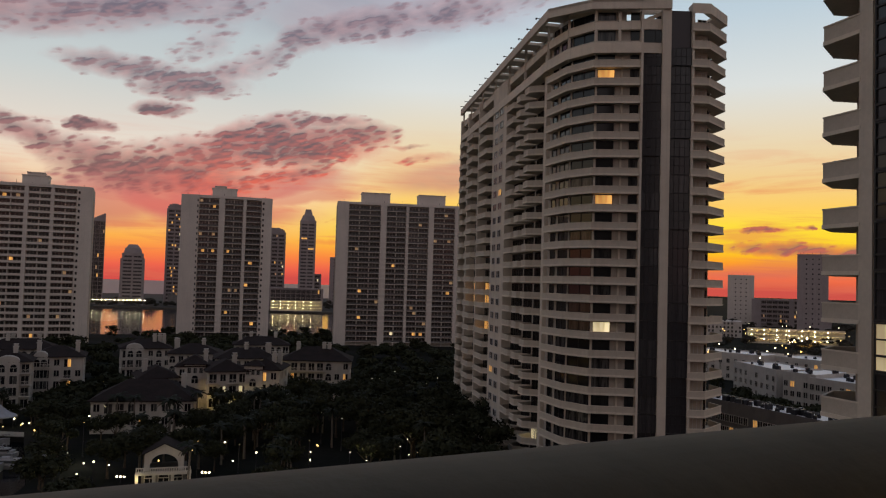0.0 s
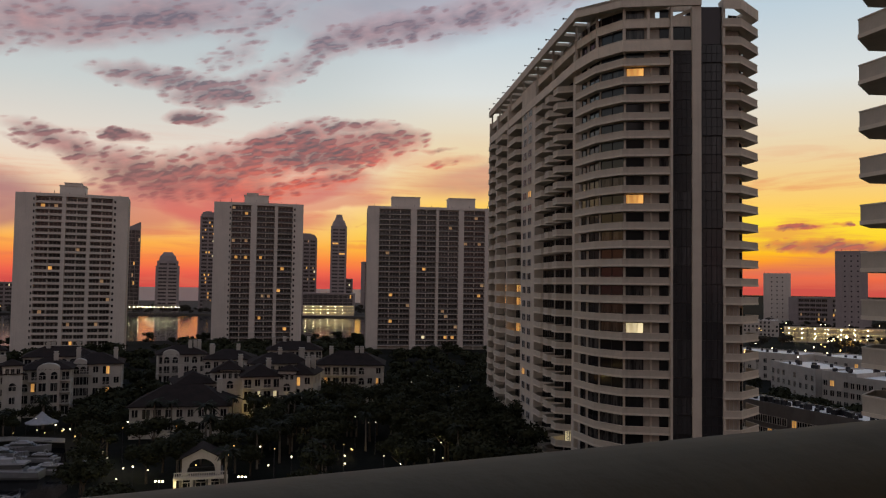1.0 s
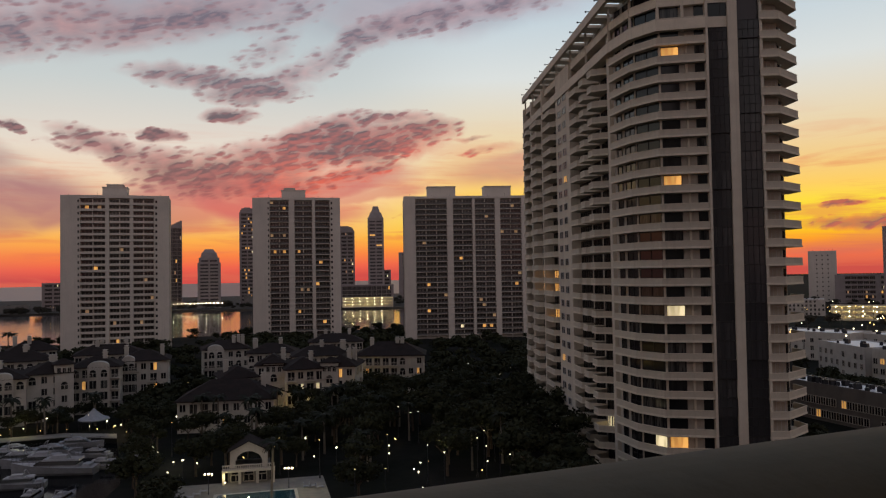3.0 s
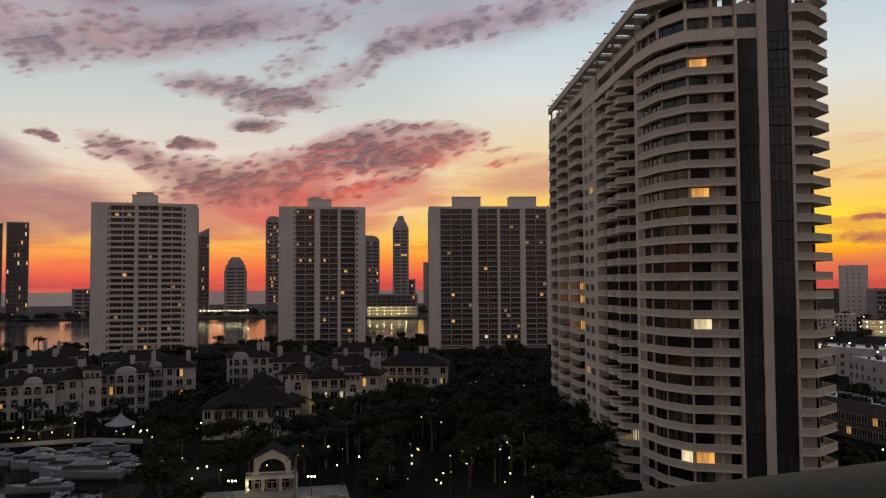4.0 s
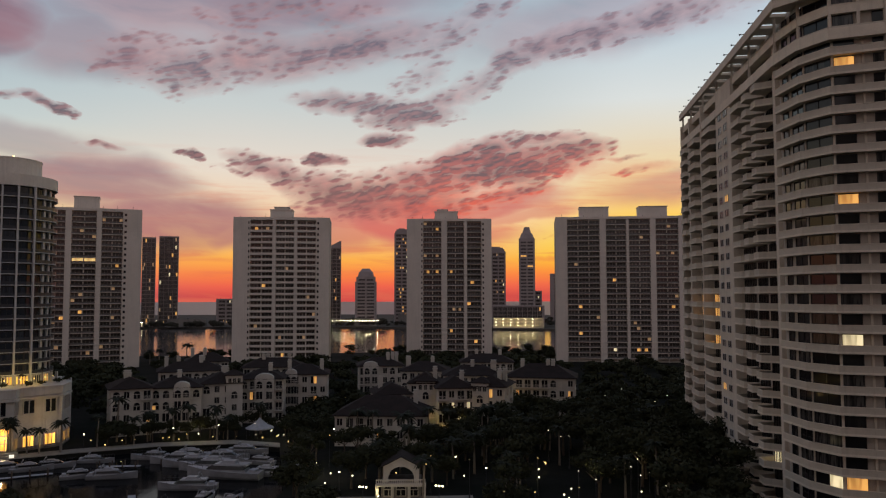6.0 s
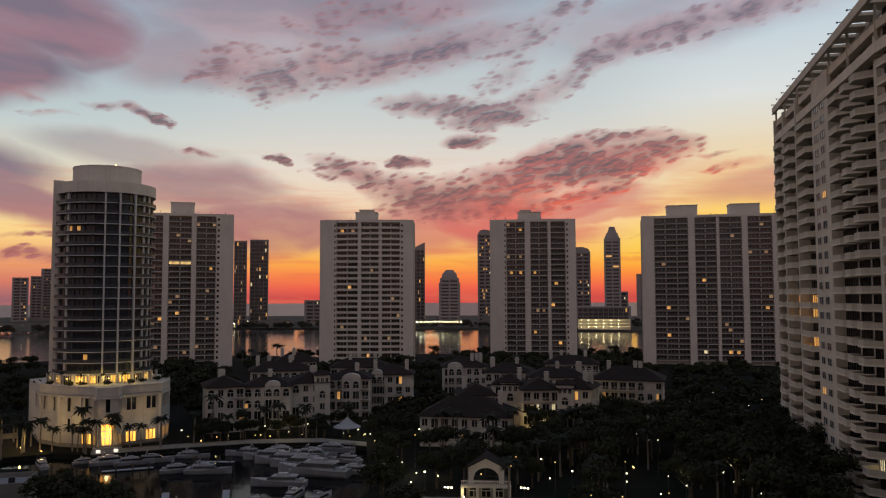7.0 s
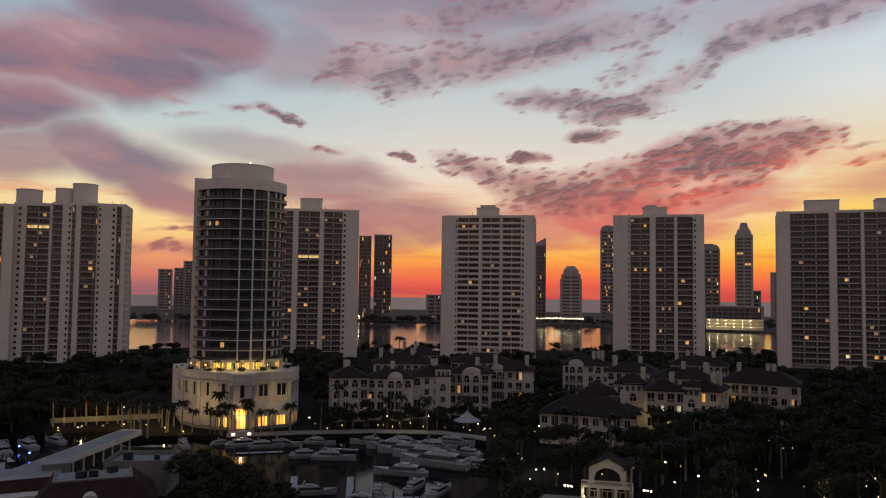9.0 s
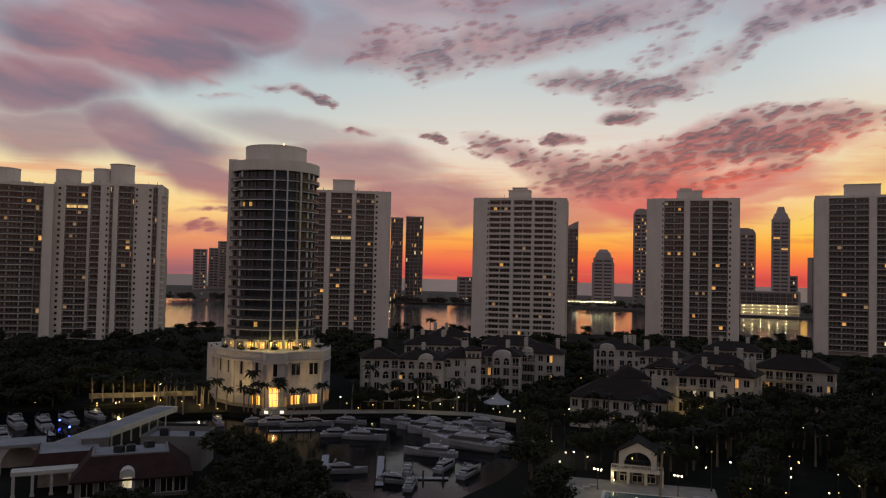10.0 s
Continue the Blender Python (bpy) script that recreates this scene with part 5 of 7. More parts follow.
# ---- the balcony that the camera stands on ----
def own_balcony():
    t = 28.4
    p = 0.75
    h0 = 0.1885
    root = thing("balcony_parapet", (0, 0, EYE - 1.25), t, "plain painted balcony parapet with a rounded cap", "parapet", kind="structure")
    bm = boxes((-9, 5, p - 0.16, p + 0.08, -0.2, 1.25 - h0 - 0.303))
    part("wall", bm, M_CAP, root)
    bm = bmesh.new()
    cy, cz, ra, rb = p - 0.039, -0.115, 0.14, 0.12
    prof = [(cy + ra * math.cos(math.pi * i / 20), cz + rb * math.sin(math.pi * i / 20)) for i in range(21)] + [(cy - ra, -0.3), (cy + ra, -0.3)]
    rings = [[bm.verts.new((x, y, 1.25 - h0 + z)) for y, z in prof] for x in (-9, 5)]
    n = len(prof)
    for i in range(n):
        bm.faces.new((rings[0][i], rings[0][(i + 1) % n], rings[1][(i + 1) % n], rings[1][i]))
    bm.faces.new(rings[0])
    bm.faces.new(rings[1][::-1])
    for f in bm.faces:
        f.smooth = len(f.verts) == 4
    part("cap", bm, M_CAP, root)
    part("balcony_floor", boxes((-9, 5, -2.2, p - 0.03, -0.45, -0.203)), M_PAVE, root)
    part("ceiling", boxes((-9, 5, -2.2, p - 0.1, 2.4, 2.6)), M_WHITE, root)
    # unseen; its guessed size blocks the sky behind and darkens the near ground
    own = thing("own_building", (0, 0, 0), t, "plain wall of the building behind the balcony", "wall", kind="structure")
    part("wall", boxes((-75, 24, -20, -2.2, 0, 86)), M_WHITE, own)


own_balcony()


# ---- terrace houses ----
KEEP = []                      # places where no tree stands: x, y, radius


def keep(p, r):
    KEEP.append((p[0], p[1], r))


def hip_roof(bm, x0, x1, y0, y1, z, h, over=0.7):
    x0, x1, y0, y1 = x0 - over, x1 + over, y0 - over, y1 + over
    w, d = x1 - x0, y1 - y0
    i = min(w, d) * 0.45
    if w >= d:
        ridge = [(x0 + i, (y0 + y1) / 2), (x1 - i, (y0 + y1) / 2)]
    else:
        ridge = [((x0 + x1) / 2, y0 + i), ((x0 + x1) / 2, y1 - i)]
    lo = [bm.verts.new(p) for p in ((x0, y0, z), (x1, y0, z), (x1, y1, z), (x0, y1, z))]
    ev = [bm.verts.new((v.co.x, v.co.y, z + 0.18)) for v in lo]
    r = [bm.verts.new((*p, z + 0.18 + h)) for p in ridge]
    bm.faces.new(lo[::-1])
    for a in range(4):
        b = (a + 1) % 4
        bm.faces.new((lo[a], lo[b], ev[b], ev[a]))
    if w >= d:
        bm.faces.new((ev[0], ev[1], r[1], r[0]))
        bm.faces.new((ev[1], ev[2], r[1]))
        bm.faces.new((ev[2], ev[3], r[0], r[1]))
        bm.faces.new((ev[3], ev[0], r[0]))
    else:
        bm.faces.new((ev[0], ev[1], r[0]))
        bm.faces.new((ev[1], ev[2], r[1], r[0]))
        bm.faces.new((ev[2], ev[3], r[1]))
        bm.faces.new((ev[3], ev[0], r[0], r[1]))
    return bm


CHIMNEY = to_mesh("chimney", boxes((-0.55, 0.55, -0.55, 0.55, -2.5, 1.6), (-0.7, 0.7, -0.7, 0.7, 1.6, 1.85), (-0.45, 0.45, -0.45, 0.45, 1.85, 2.3), (-0.6, 0.6, -0.6, 0.6, 2.3, 2.45)), M_STUCCO)
W_SQ = window_mesh(1.5, 1.85, 2, M_STUCCO, M_GLASS, 0.1, deep=0.14)
W_ARCH = window_mesh(1.85, 1.3, 2, M_STUCCO, M_GLASS, 0.12, True, deep=0.16)
W_DOOR = window_mesh(1.9, 2.3, 2, M_STUCCO, M_GLASS, 0.1, deep=0.14)
RAIL = boxes((-1.5, 1.5, -1.0, 0, -0.15, 0.0), (-1.5, 1.5, -1.0, -0.94, 0.9, 1.0))
for i in range(13):
    box(RAIL, -1.48 + i * 0.245, -1.44 + i * 0.245, -0.99, -0.95, 0.0, 0.9)
RAIL = to_mesh("balcony", RAIL, M_STUCCO)


def terrace_house(az_l, az_r, d, eave, depth=11.0, tilt=0.0, roof_h=2.6, seed=1, lit_share=0.04, arches=True, tower=None, gable=None, chimneys=1, group="terrace houses", base=0.0, lit_mat=None):
    rnd = random.Random(seed)
    a, b = polar(az_l, d), polar(az_r, d)
    w = (b - a).length
    mid = (a + b) / 2
    t = (az_l + az_r) / 2 + tilt
    root = thing("terrace_house", (mid.x, mid.y, base), t, "pale stucco terrace house with hipped tile roof and arched windows", "house", group)
    bk = polar((az_l + az_r) / 2, d + depth / 2)
    keep(bk, max(w, depth) * 0.5 + 3.0)
    h = eave - base
    part("wall", boxes((-w / 2, w / 2, 0, depth, 0, h)), M_STUCCO, root)
    roof = part("roof", hip_roof(bmesh.new(), -w / 2, w / 2, 0, depth, h, roof_h), M_TILE, root)
    part("cornice", boxes((-w / 2 - 0.15, w / 2 + 0.15, -0.15, depth + 0.15, h - 0.35, h - 0.005)), M_STUCCO, root)
    st = max(1, int(h / 3.0))
    k = max(1, int(w / 2.25))
    style = [rnd.choice("ads") for _ in range(k)]
    for f in range(st):
        z = h - 3.0 * (st - f) + 0.5
        for j in range(k):
            x = -w / 2 + w * (j + 0.5) / k
            s = style[j]
            wm = W_ARCH if (s == "a" and arches and (f in (st - 1, st - 2))) else W_DOOR if s == "d" or (s == "a" and f < st - 2) else W_SQ
            if rnd.random() < 0.05:
                continue
            me = one_lit(wm, rnd.random() * 0.99, lit_mat or M_LIT) if rnd.random() < lit_share else wm
            put("window", me, root, (x, -0.03, z - (0.25 if wm is W_DOOR else -0.15 if wm is W_SQ else 0.15)))
            if s == "d" and f and rnd.random() < 0.6:
                put("balcony", RAIL, root, (x, 0, z - 0.3))
        for sx, tt in ((-w / 2 - 0.03, -90), (w / 2 + 0.03, 90)):
            for q in (0.3, 0.7):
                if rnd.random() < 0.8:
                    put("window", W_SQ, root, (sx, depth * q, z), tt)
    if tower:
        x, ww, hh = tower
        tw = part("stair_tower", boxes((x - ww / 2, x + ww / 2, -0.5, ww - 0.5, 0, h + hh)), M_STUCCO, root)
        part("tower_roof", hip_roof(bmesh.new(), x - ww / 2, x + ww / 2, -0.5, ww - 0.5, h + hh, 1.3, 0.5), M_TILE, tw)
        for q in (-0.28, 0.0, 0.28):
            put("window", W_SQ, root, (x + q * ww, -0.53, h + hh - 2.2), scale=(0.6, 1, 0.8))
        put("window", W_ARCH, root, (x, -0.53, h - 4.2))
        put("window", W_SQ, root, (x, -0.53, h - 7.4))
    if gable is not None:
        x, ww = gable
        bm = boxes((x - ww / 2, x + ww / 2, -0.7, 3, 0, h + 0.2))
        n = 10
        ring = [(x + ww / 2 * math.cos(math.pi * i / n), h + 0.2 + 1.5 * math.sin(math.pi * i / n)) for i in range(n + 1)]
        v0 = [bm.verts.new((px, -0.7, pz)) for px, pz in ring]
        v1 = [bm.verts.new((px, 1.5, pz)) for px, pz in ring]
        bm.faces.new(v0)
        bm.faces.new(v1[::-1])
        for i in range(n):
            bm.faces.new((v0[i], v0[i + 1], v1[i + 1], v1[i]))
        part("gable", bm, M_STUCCO, root)
        for f in range(st):
            for q in (-0.25, 0.25):
                put("window", W_ARCH if f == st - 1 else W_DOOR, root, (x + q * ww, -0.73, h - 3.0 * (st - f) + 0.4))
    for i in range(chimneys):
        put("chimney", CHIMNEY, roof, (rnd.uniform(-0.4, 0.4) * w, depth * rnd.uniform(0.3, 0.6), h + roof_h * 0.75))
    return root


terrace_house(39.0, 36.4, 219, 12.0, 12, 6, seed=1, chimneys=2)
terrace_house(36.5, 33.2, 221, 11.6, 12, -5, seed=2, gable=(1.5, 4.2), chimneys=1)
terrace_house(33.2, 30.4, 224, 12.0, 12, 4, seed=3, tower=(3.2, 4.4, 2.2), chimneys=2)
terrace_house(30.6, 27.6, 230, 12.3, 12, -6, seed=4, gable=(0.8, 5.5), lit_share=0.07, chimneys=1)
terrace_house(27.7, 24.5, 240, 12.4, 12, -4, seed=5, chimneys=2, gable=(-4.0, 3.6))
terrace_house(36.0, 31.6, 246, 13.5, 12, 3, seed=6, chimneys=4)
terrace_house(34.2, 31.4, 262, 15.0, 10, 3, seed=16, chimneys=2)
terrace_house(30.4, 26.2, 252, 13.6, 11, -3, seed=7, chimneys=3)
# the second cluster
terrace_house(24.0, 17.4, 190, 7.2, 15, -8, roof_h=4.0, seed=8, arches=False, lit_share=0.1, chimneys=1)
terrace_house(21.0, 18.4, 208, 10.0, 12, 8, seed=9, chimneys=2)
terrace_house(18.6, 16.4, 210, 12.6, 10, -5, seed=10, tower=(0.5, 5.2, 0.6), chimneys=1, lit_share=0.15)
terrace_house(16.5, 13.8, 204, 12.0, 12, 7, seed=11, lit_share=0.3, chimneys=1, lit_mat=M_LITPALE)
terrace_house(13.9, 11.6, 204, 12.4, 12, -12, seed=12, lit_share=0.12, tower=(-2.4, 4.6, 1.0), chimneys=2)
terrace_house(22.2, 19.0, 262, 12.6, 12, 4, seed=13, chimneys=3, gable=(-3.5, 5.0))
terrace_house(19.2, 15.8, 246, 12.4, 12, -4, seed=14, chimneys=3)
terrace_house(16.0, 11.8, 232, 12.4, 12, 3, seed=15, chimneys=3)
terrace_house(11.5, 6.6, 232, 11.9, 14, -4, roof_h=3.6, seed=17, lit_share=0.1, chimneys=3)
terrace_house(14.8, 11.0, 276, 12.6, 11, 2, seed=18, chimneys=4)
for az, d, e in ((17.0, 201, 300), (14.4, 198, 500), (12.4, 197, 700), (11.6, 226, 350)):
    p = polar(az, d)
    lamp("POINT", "courtyard_lamp", (p.x, p.y, 5.0), e, (1.0, 0.68, 0.25), 0.5)


# ---- pool terrace ----
def pool_terrace():
    c = polar(18.8, 130)
    deck = thing("pool_deck", (c.x, c.y, 0), 18.8, "pale stone pool deck lit by lamps", "terrace", kind="structure")
    part("paving", boxes((-13, 12, -14, 12.5, 0.0, 0.12)), M_PAVE, deck)
    keep(c, 15)
    keep(polar(18.8, 142), 7)
    keep(polar(18.6, 118), 11)
    keep(polar(18.4, 106), 8)
    keep(polar(18.4, 96), 6)
    pool = thing("swimming_pool", (c.x, c.y, 0.13), 18.8, "dark still swimming pool with a pale rim", "pool")
    part("rim", boxes((-6.5, 7.0, -12.5, -12, 0, 0.1), (-6.5, 7.0, 4.5, 5, 0, 0.1), (-6.5, -6, -12, 4.5, 0, 0.1), (6.5, 7, -12, 4.5, 0, 0.1)), M_STUCCO, pool)
    part("water", boxes((-6, 6.5, -12, 4.5, 0.0, 0.05)), M_POOL, pool)
    g = polar(19.15, 143)
    root = thing("garden_pavilion", (g.x, g.y, 0), 17, "pale stucco garden pavilion with a gabled arch and balustrade", "pavilion")
    bm = bmesh.new()
    w, eave, apex, floor = 3.2, 5.4, 7.0, 2.5
    n = 14
    arch = [(2.3 * math.cos(math.pi * i / n), 3.4 + 1.9 * math.sin(math.pi * i / n)) for i in range(n + 1)]
    outer = [(w, floor), (w, eave), (0.0, apex), (-w, eave), (-w, floor)]
    inner = [(2.3, floor)] + arch + [(-2.3, floor)]
    for y0 in (-0.3, 5.4):
        loops = []
        for y in (y0, y0 + 0.5):
            o = [bm.verts.new((x, y, z)) for x, z in outer]
            i_ = [bm.verts.new((x, y, z)) for x, z in inner]
            loops.append((o, i_))
            bm.faces.new([o[0], o[1], *[i_[q] for q in range(1 + n // 4, -1, -1)]])
            bm.faces.new([o[1], o[2], *[i_[q] for q in range(1 + n // 2, n // 4, -1)]])
            bm.faces.new([o[2], o[3], *[i_[q] for q in range(1 + 3 * n // 4, n // 2, -1)]])
            bm.faces.new([o[3], o[4], *[i_[q] for q in range(n + 2, 3 * n // 4, -1)]])
        for a, b in ((0, 0), (1, 1)):
            la, lb = loops[0][a], loops[1][a]
            for i in range(len(la) - 1):
                bm.faces.new((la[i], la[i + 1], lb[i + 1], lb[i]))
    part("arched_gable", bm, M_STUCCO, root)
    part("base", boxes((-w - .4, w + .4, -0.6, 6.2, 0, 2.5)), M_DIMWALL, root)
    part("side_wall", boxes((-w, -w + 0.4, 0.2, 5.4, 2.5, eave), (w - 0.4, w, 0.2, 5.4, 2.5, eave)), M_STUCCO, root)
    bm = bmesh.new()
    for s in (-1, 1):
        v = [bm.verts.new(q) for q in ((0, -0.6, apex + 0.15), (0, 6.2, apex + 0.15), (s * (w + 0.5), 6.2, eave - 0.1), (s * (w + 0.5), -0.6, eave - 0.1), (0, -0.6, apex + 0.02), (0, 6.2, apex + 0.02), (s * (w + 0.5), 6.2, eave - 0.25), (s * (w + 0.5), -0.6, eave - 0.25))]
        for q in ((0, 1, 2, 3), (4, 5, 6, 7), (0, 3, 7, 4), (1, 2, 6, 5), (2, 3, 7, 6)):
            bm.faces.new([v[i] for i in q])
    part("roof", bm, M_TILE, root)
    part("balustrade_rail", boxes((-4.4, 4.4, -2.2, -2.0, 3.3, 3.45), (-4.4, 4.4, -2.2, -2.0, 2.5, 2.62)), M_STUCCO, root)
    for x in (-2.2, 0.0, 2.2):
        put("garden_door", W_ARCH, root, (x, -0.64, 0.15))
    bal = to_mesh("baluster", prism(bmesh.new(), disc(0.08, 6), 2.62, 3.3), M_STUCCO)
    for i in range(24):
        put("baluster", bal, root, (-4.3 + i * 0.374, -2.1, 0))
    part("terrace", boxes((-4.5, 4.5, -2.3, -0.6, 2.2, 2.5)), M_STUCCO, root)
    pst = to_mesh("terrace_post", boxes((-0.25, 0.25, -0.25, 0.25, 0, 2.2)), M_STUCCO)
    for x in (-4.2, -1.5, 1.5, 4.2):
        put("terrace_post", pst, root, (x, -2.0, 0))
    bench = to_mesh("sun_lounger", boxes((-0.32, 0.32, -0.9, 0.4, 0.3, 0.4), (-0.3, 0.3, 0.4, 0.46, 0.38, 1.0), (-0.3, -0.24, -0.85, -0.79, 0, 0.3), (0.24, 0.3, -0.85, -0.79, 0, 0.3), (-0.3, -0.24, 0.3, 0.36, 0, 0.3), (0.24, 0.3, 0.3, 0.36, 0, 0.3)), M_CANVAS)
    for x, y in ((-10, 4), (-9, 5.5), (-8, 7), (8.5, 5), (9.5, 5), (10.5, 4), (-11, 2.5)):
        p = pose(c.x, c.y, 0, 0, 0, 18.8) @ Vector((x, y, 0.12))
        tagged(put("sun_lounger", bench, None, p, 18.8 + 10 * x), "grey sun lounger standing on the pool deck", "lounger", "loungers by the pool")
    for az, d, e in ((22.4, 130, 260), (15.6, 131, 260), (19.5, 120, 380)):
        p = polar(az, d)
        lamp("POINT", "deck_lamp", (p.x, p.y, 4.0), e, (1.0, 0.82, 0.5), 0.3)


pool_terrace()


# ---- lamps in the gardens ----
def lamp_meshes():
    pole = bmesh.new()
    tube(pole, (0, 0, 0), (0, 0, 3.3), 0.07, 0.05, 8)
    tube(pole, (0, 0, 0), (0, 0, 0.4), 0.14, 0.1, 8)
    pole = to_mesh("pole", pole, M_STEEL)
    globe = bmesh.new()
    bmesh.ops.create_uvsphere(globe, u_segments=10, v_segments=7, radius=0.17)
    g2 = bmesh.new()
    bmesh.ops.create_uvsphere(g2, u_segments=8, v_segments=6, radius=0.16)
    g3 = bmesh.new()
    bmesh.ops.create_uvsphere(g3, u_segments=8, v_segments=6, radius=0.16)
    return pole, to_mesh("globe", globe, M_LAMP), to_mesh("globe", g2, M_LAMPWARM), to_mesh("globe", g3, M_FLOOD)


POLE, GLOBE, GLOW, FLOOD = lamp_meshes()


def street_lamp(p, cluster=False):
    root = tagged(put("street_lamp", POLE, None, (p[0], p[1], 0)), "dark lamp post with a glowing globe", "lamp", "garden lamps")
    for dx in ((-0.6, 0, 0.6) if cluster else (0,)):
        put("globe", GLOBE, root, (dx, 0, 3.45))
    return root


for az, d, cl in ((21.9, 136, True), (16.4, 136, True), (26.5, 203, False), (29.5, 206, False), (32, 207, False), (35, 206, False), (38.2, 206, False), (11.7, 340, False), (10.2, 345, False),
                  (6.5, 250, False), (5.0, 262, False), (3.1, 225, False), (4.2, 166, False), (2.7, 160, False), (7.6, 185, False), (15.2, 160, False), (24.0, 195, False), (0.8, 205, False), (23.6, 148, False),
                  (58.5, 240, False), (53.0, 232, False), (56.0, 300, False), (40.6, 205, False), (-22.3, 175, False), (-24.5, 240, False), (25.5, 162, False), (34, 330, False), (13, 150, False), (1.5, 150, False)):
    street_lamp(polar(az, d), cl)


def garden_light(p, warm=True):
    GARDEN.append(p)
    root = tagged(put("garden_light", to_mesh("spike", tube(bmesh.new(), (0, 0, 0), (0, 0, 0.5), 0.05, 0.04, 6), M_STEEL), None, (p[0], p[1], 0)), "low glowing garden light among plants", "lamp", "low garden lights")
    put("globe", GLOW if warm else GLOBE, root, (0, 0, 0.62), scale=(0.8, 0.8, 0.8))


GARDEN = []
rl = random.Random(77)
for i in range(46):
    az = rl.choice((rl.uniform(0, 26), rl.uniform(40, 62), rl.uniform(-1, 12), rl.uniform(27, 42)))
    d = rl.uniform(128, 172) if az < 26 else rl.uniform(205, 214) if az < 42 else rl.uniform(205, 260)
    garden_light(polar(az, d), rl.random() < 0.6)
for i in range(90):
    az = rl.uniform(-30, -17) if i < 34 or i > 60 else rl.choice((rl.uniform(20.5, 24), rl.uniform(31, 37), rl.uniform(49, 54)))
    d = rl.uniform(300, 640) if i < 34 or i > 60 else rl.uniform(905, 990)
    p = polar(az, d)
    root = tagged(put("street_lamp", POLE, None, (p.x, p.y, 0.4 if 34 <= i <= 60 else 0), scale=(1.5, 1.5, 2.0 if 34 <= i <= 60 else 3.2)), "far street lamp with a bright head", "lamp", "far street lamps")
    put("globe", GLOBE if rl.random() < 0.5 else GLOW, root, (0, 0, 3.45), scale=(1.1, 1.1, 0.5))


for az, d in ((24.6, 152), (25.8, 158), (26.6, 165), (25.2, 170), (26.9, 176), (24.2, 160), (27.2, 196), (29.0, 203), (28.0, 204)):
    garden_light(polar(az, d), az > 26)
for i in range(16):
    p = polar(24.4 - i * 0.27 if i < 14 else 33 + i * 0.3, 903 + 3 * (i % 3))
    root = tagged(put("street_lamp", POLE, None, (p.x, p.y, 0.4), scale=(1.5, 1.5, 2.0)), "far street lamp with a bright head", "lamp", "far street lamps")
    put("globe", FLOOD, root, (0, 0, 3.45), scale=(1.7, 1.7, 0.9))


def tent(az, d, w):
    p = polar(az, d)
    root = thing("white_tent", p, az + 20, "white peaked tent standing on the marina bank", "tent")
    bm = bmesh.new()
    n = 12
    rings = []
    for r, z in ((w, 2.3), (w, 2.5), (w * 0.62, 3.1), (w * 0.28, 4.0), (0.05, 5.0)):
        rings.append([bm.verts.new((r * math.cos(2 * math.pi * i / n), r * math.sin(2 * math.pi * i / n), z)) for i in range(n)])
    for a, b in zip(rings, rings[1:]):
        for i in range(n):
            bm.faces.new((a[i], a[(i + 1) % n], b[(i + 1) % n], b[i]))
    part("canopy", bm, M_CANVAS, root)
    pm = to_mesh("post", prism(bmesh.new(), disc(0.06, 6), 0, 2.4), M_STEEL)
    for i in range(6):
        put("post", pm, root, ((w - 0.1) * math.cos(i * 1.047), (w - 0.1) * math.sin(i * 1.047), 0))
    keep(p, w)


tent(29.2, 207, 3.6)
tent(26.6, 152, 2.2)
for p in GARDEN[-9:-2]:
    lamp("POINT", "garden_lamp", (p[0], p[1] - 0.4, 1.8), 90, (1.0, 0.88, 0.5), 0.2)
for p in GARDEN[::4]:
    lamp("POINT", "garden_lamp", (p[0], p[1] - 0.3, 1.6), 45, (1.0, 0.85, 0.4), 0.2)


# lamps on tall posts in clearings of the park
for az, el in ((7.04, 9.87), (2.27, 11.25), (1.13, 11.77), (2.77, 11.76), (2.11, 12.31), (5.19, 12.74), (4.47, 7.0), (3.31, 6.54), (1.03, 7.31), (0.2, 6.9), (9.3, 11.4), (0.4, 12.9), (6.4, 12.2),
               (17.0, 11.3), (14.2, 11.6), (13.8, 10.1), (11.7, 13.7), (8.5, 9.5), (23.2, 7.2), (24.3, 9.8), (9.5, 13.7), (4.9, 7.2)):
    d = 29.0 / math.tan(radians(el))
    p = polar(az, d)
    root = tagged(put("street_lamp", POLE, None, (p.x, p.y, 0), scale=(1.2, 1.2, 2.0)), "tall path lamp with a bright head among trees", "lamp", "path lamps in the park")
    put("globe", GLOBE if az < 9 else GLOW, root, (0, 0, 3.4), scale=(0.4, 0.4, 0.2))
    for back in (0, 7, 14, 21):
        keep(polar(az, d - back), 2.6)
for az, d in ((2.2, 152), (5.2, 136), (9.3, 126), (1.0, 140)):
    p = polar(az, d)
    lamp("POINT", "garden_lamp", (p.x, p.y, 6.6), 120, (1.0, 0.86, 0.5), 0.3)


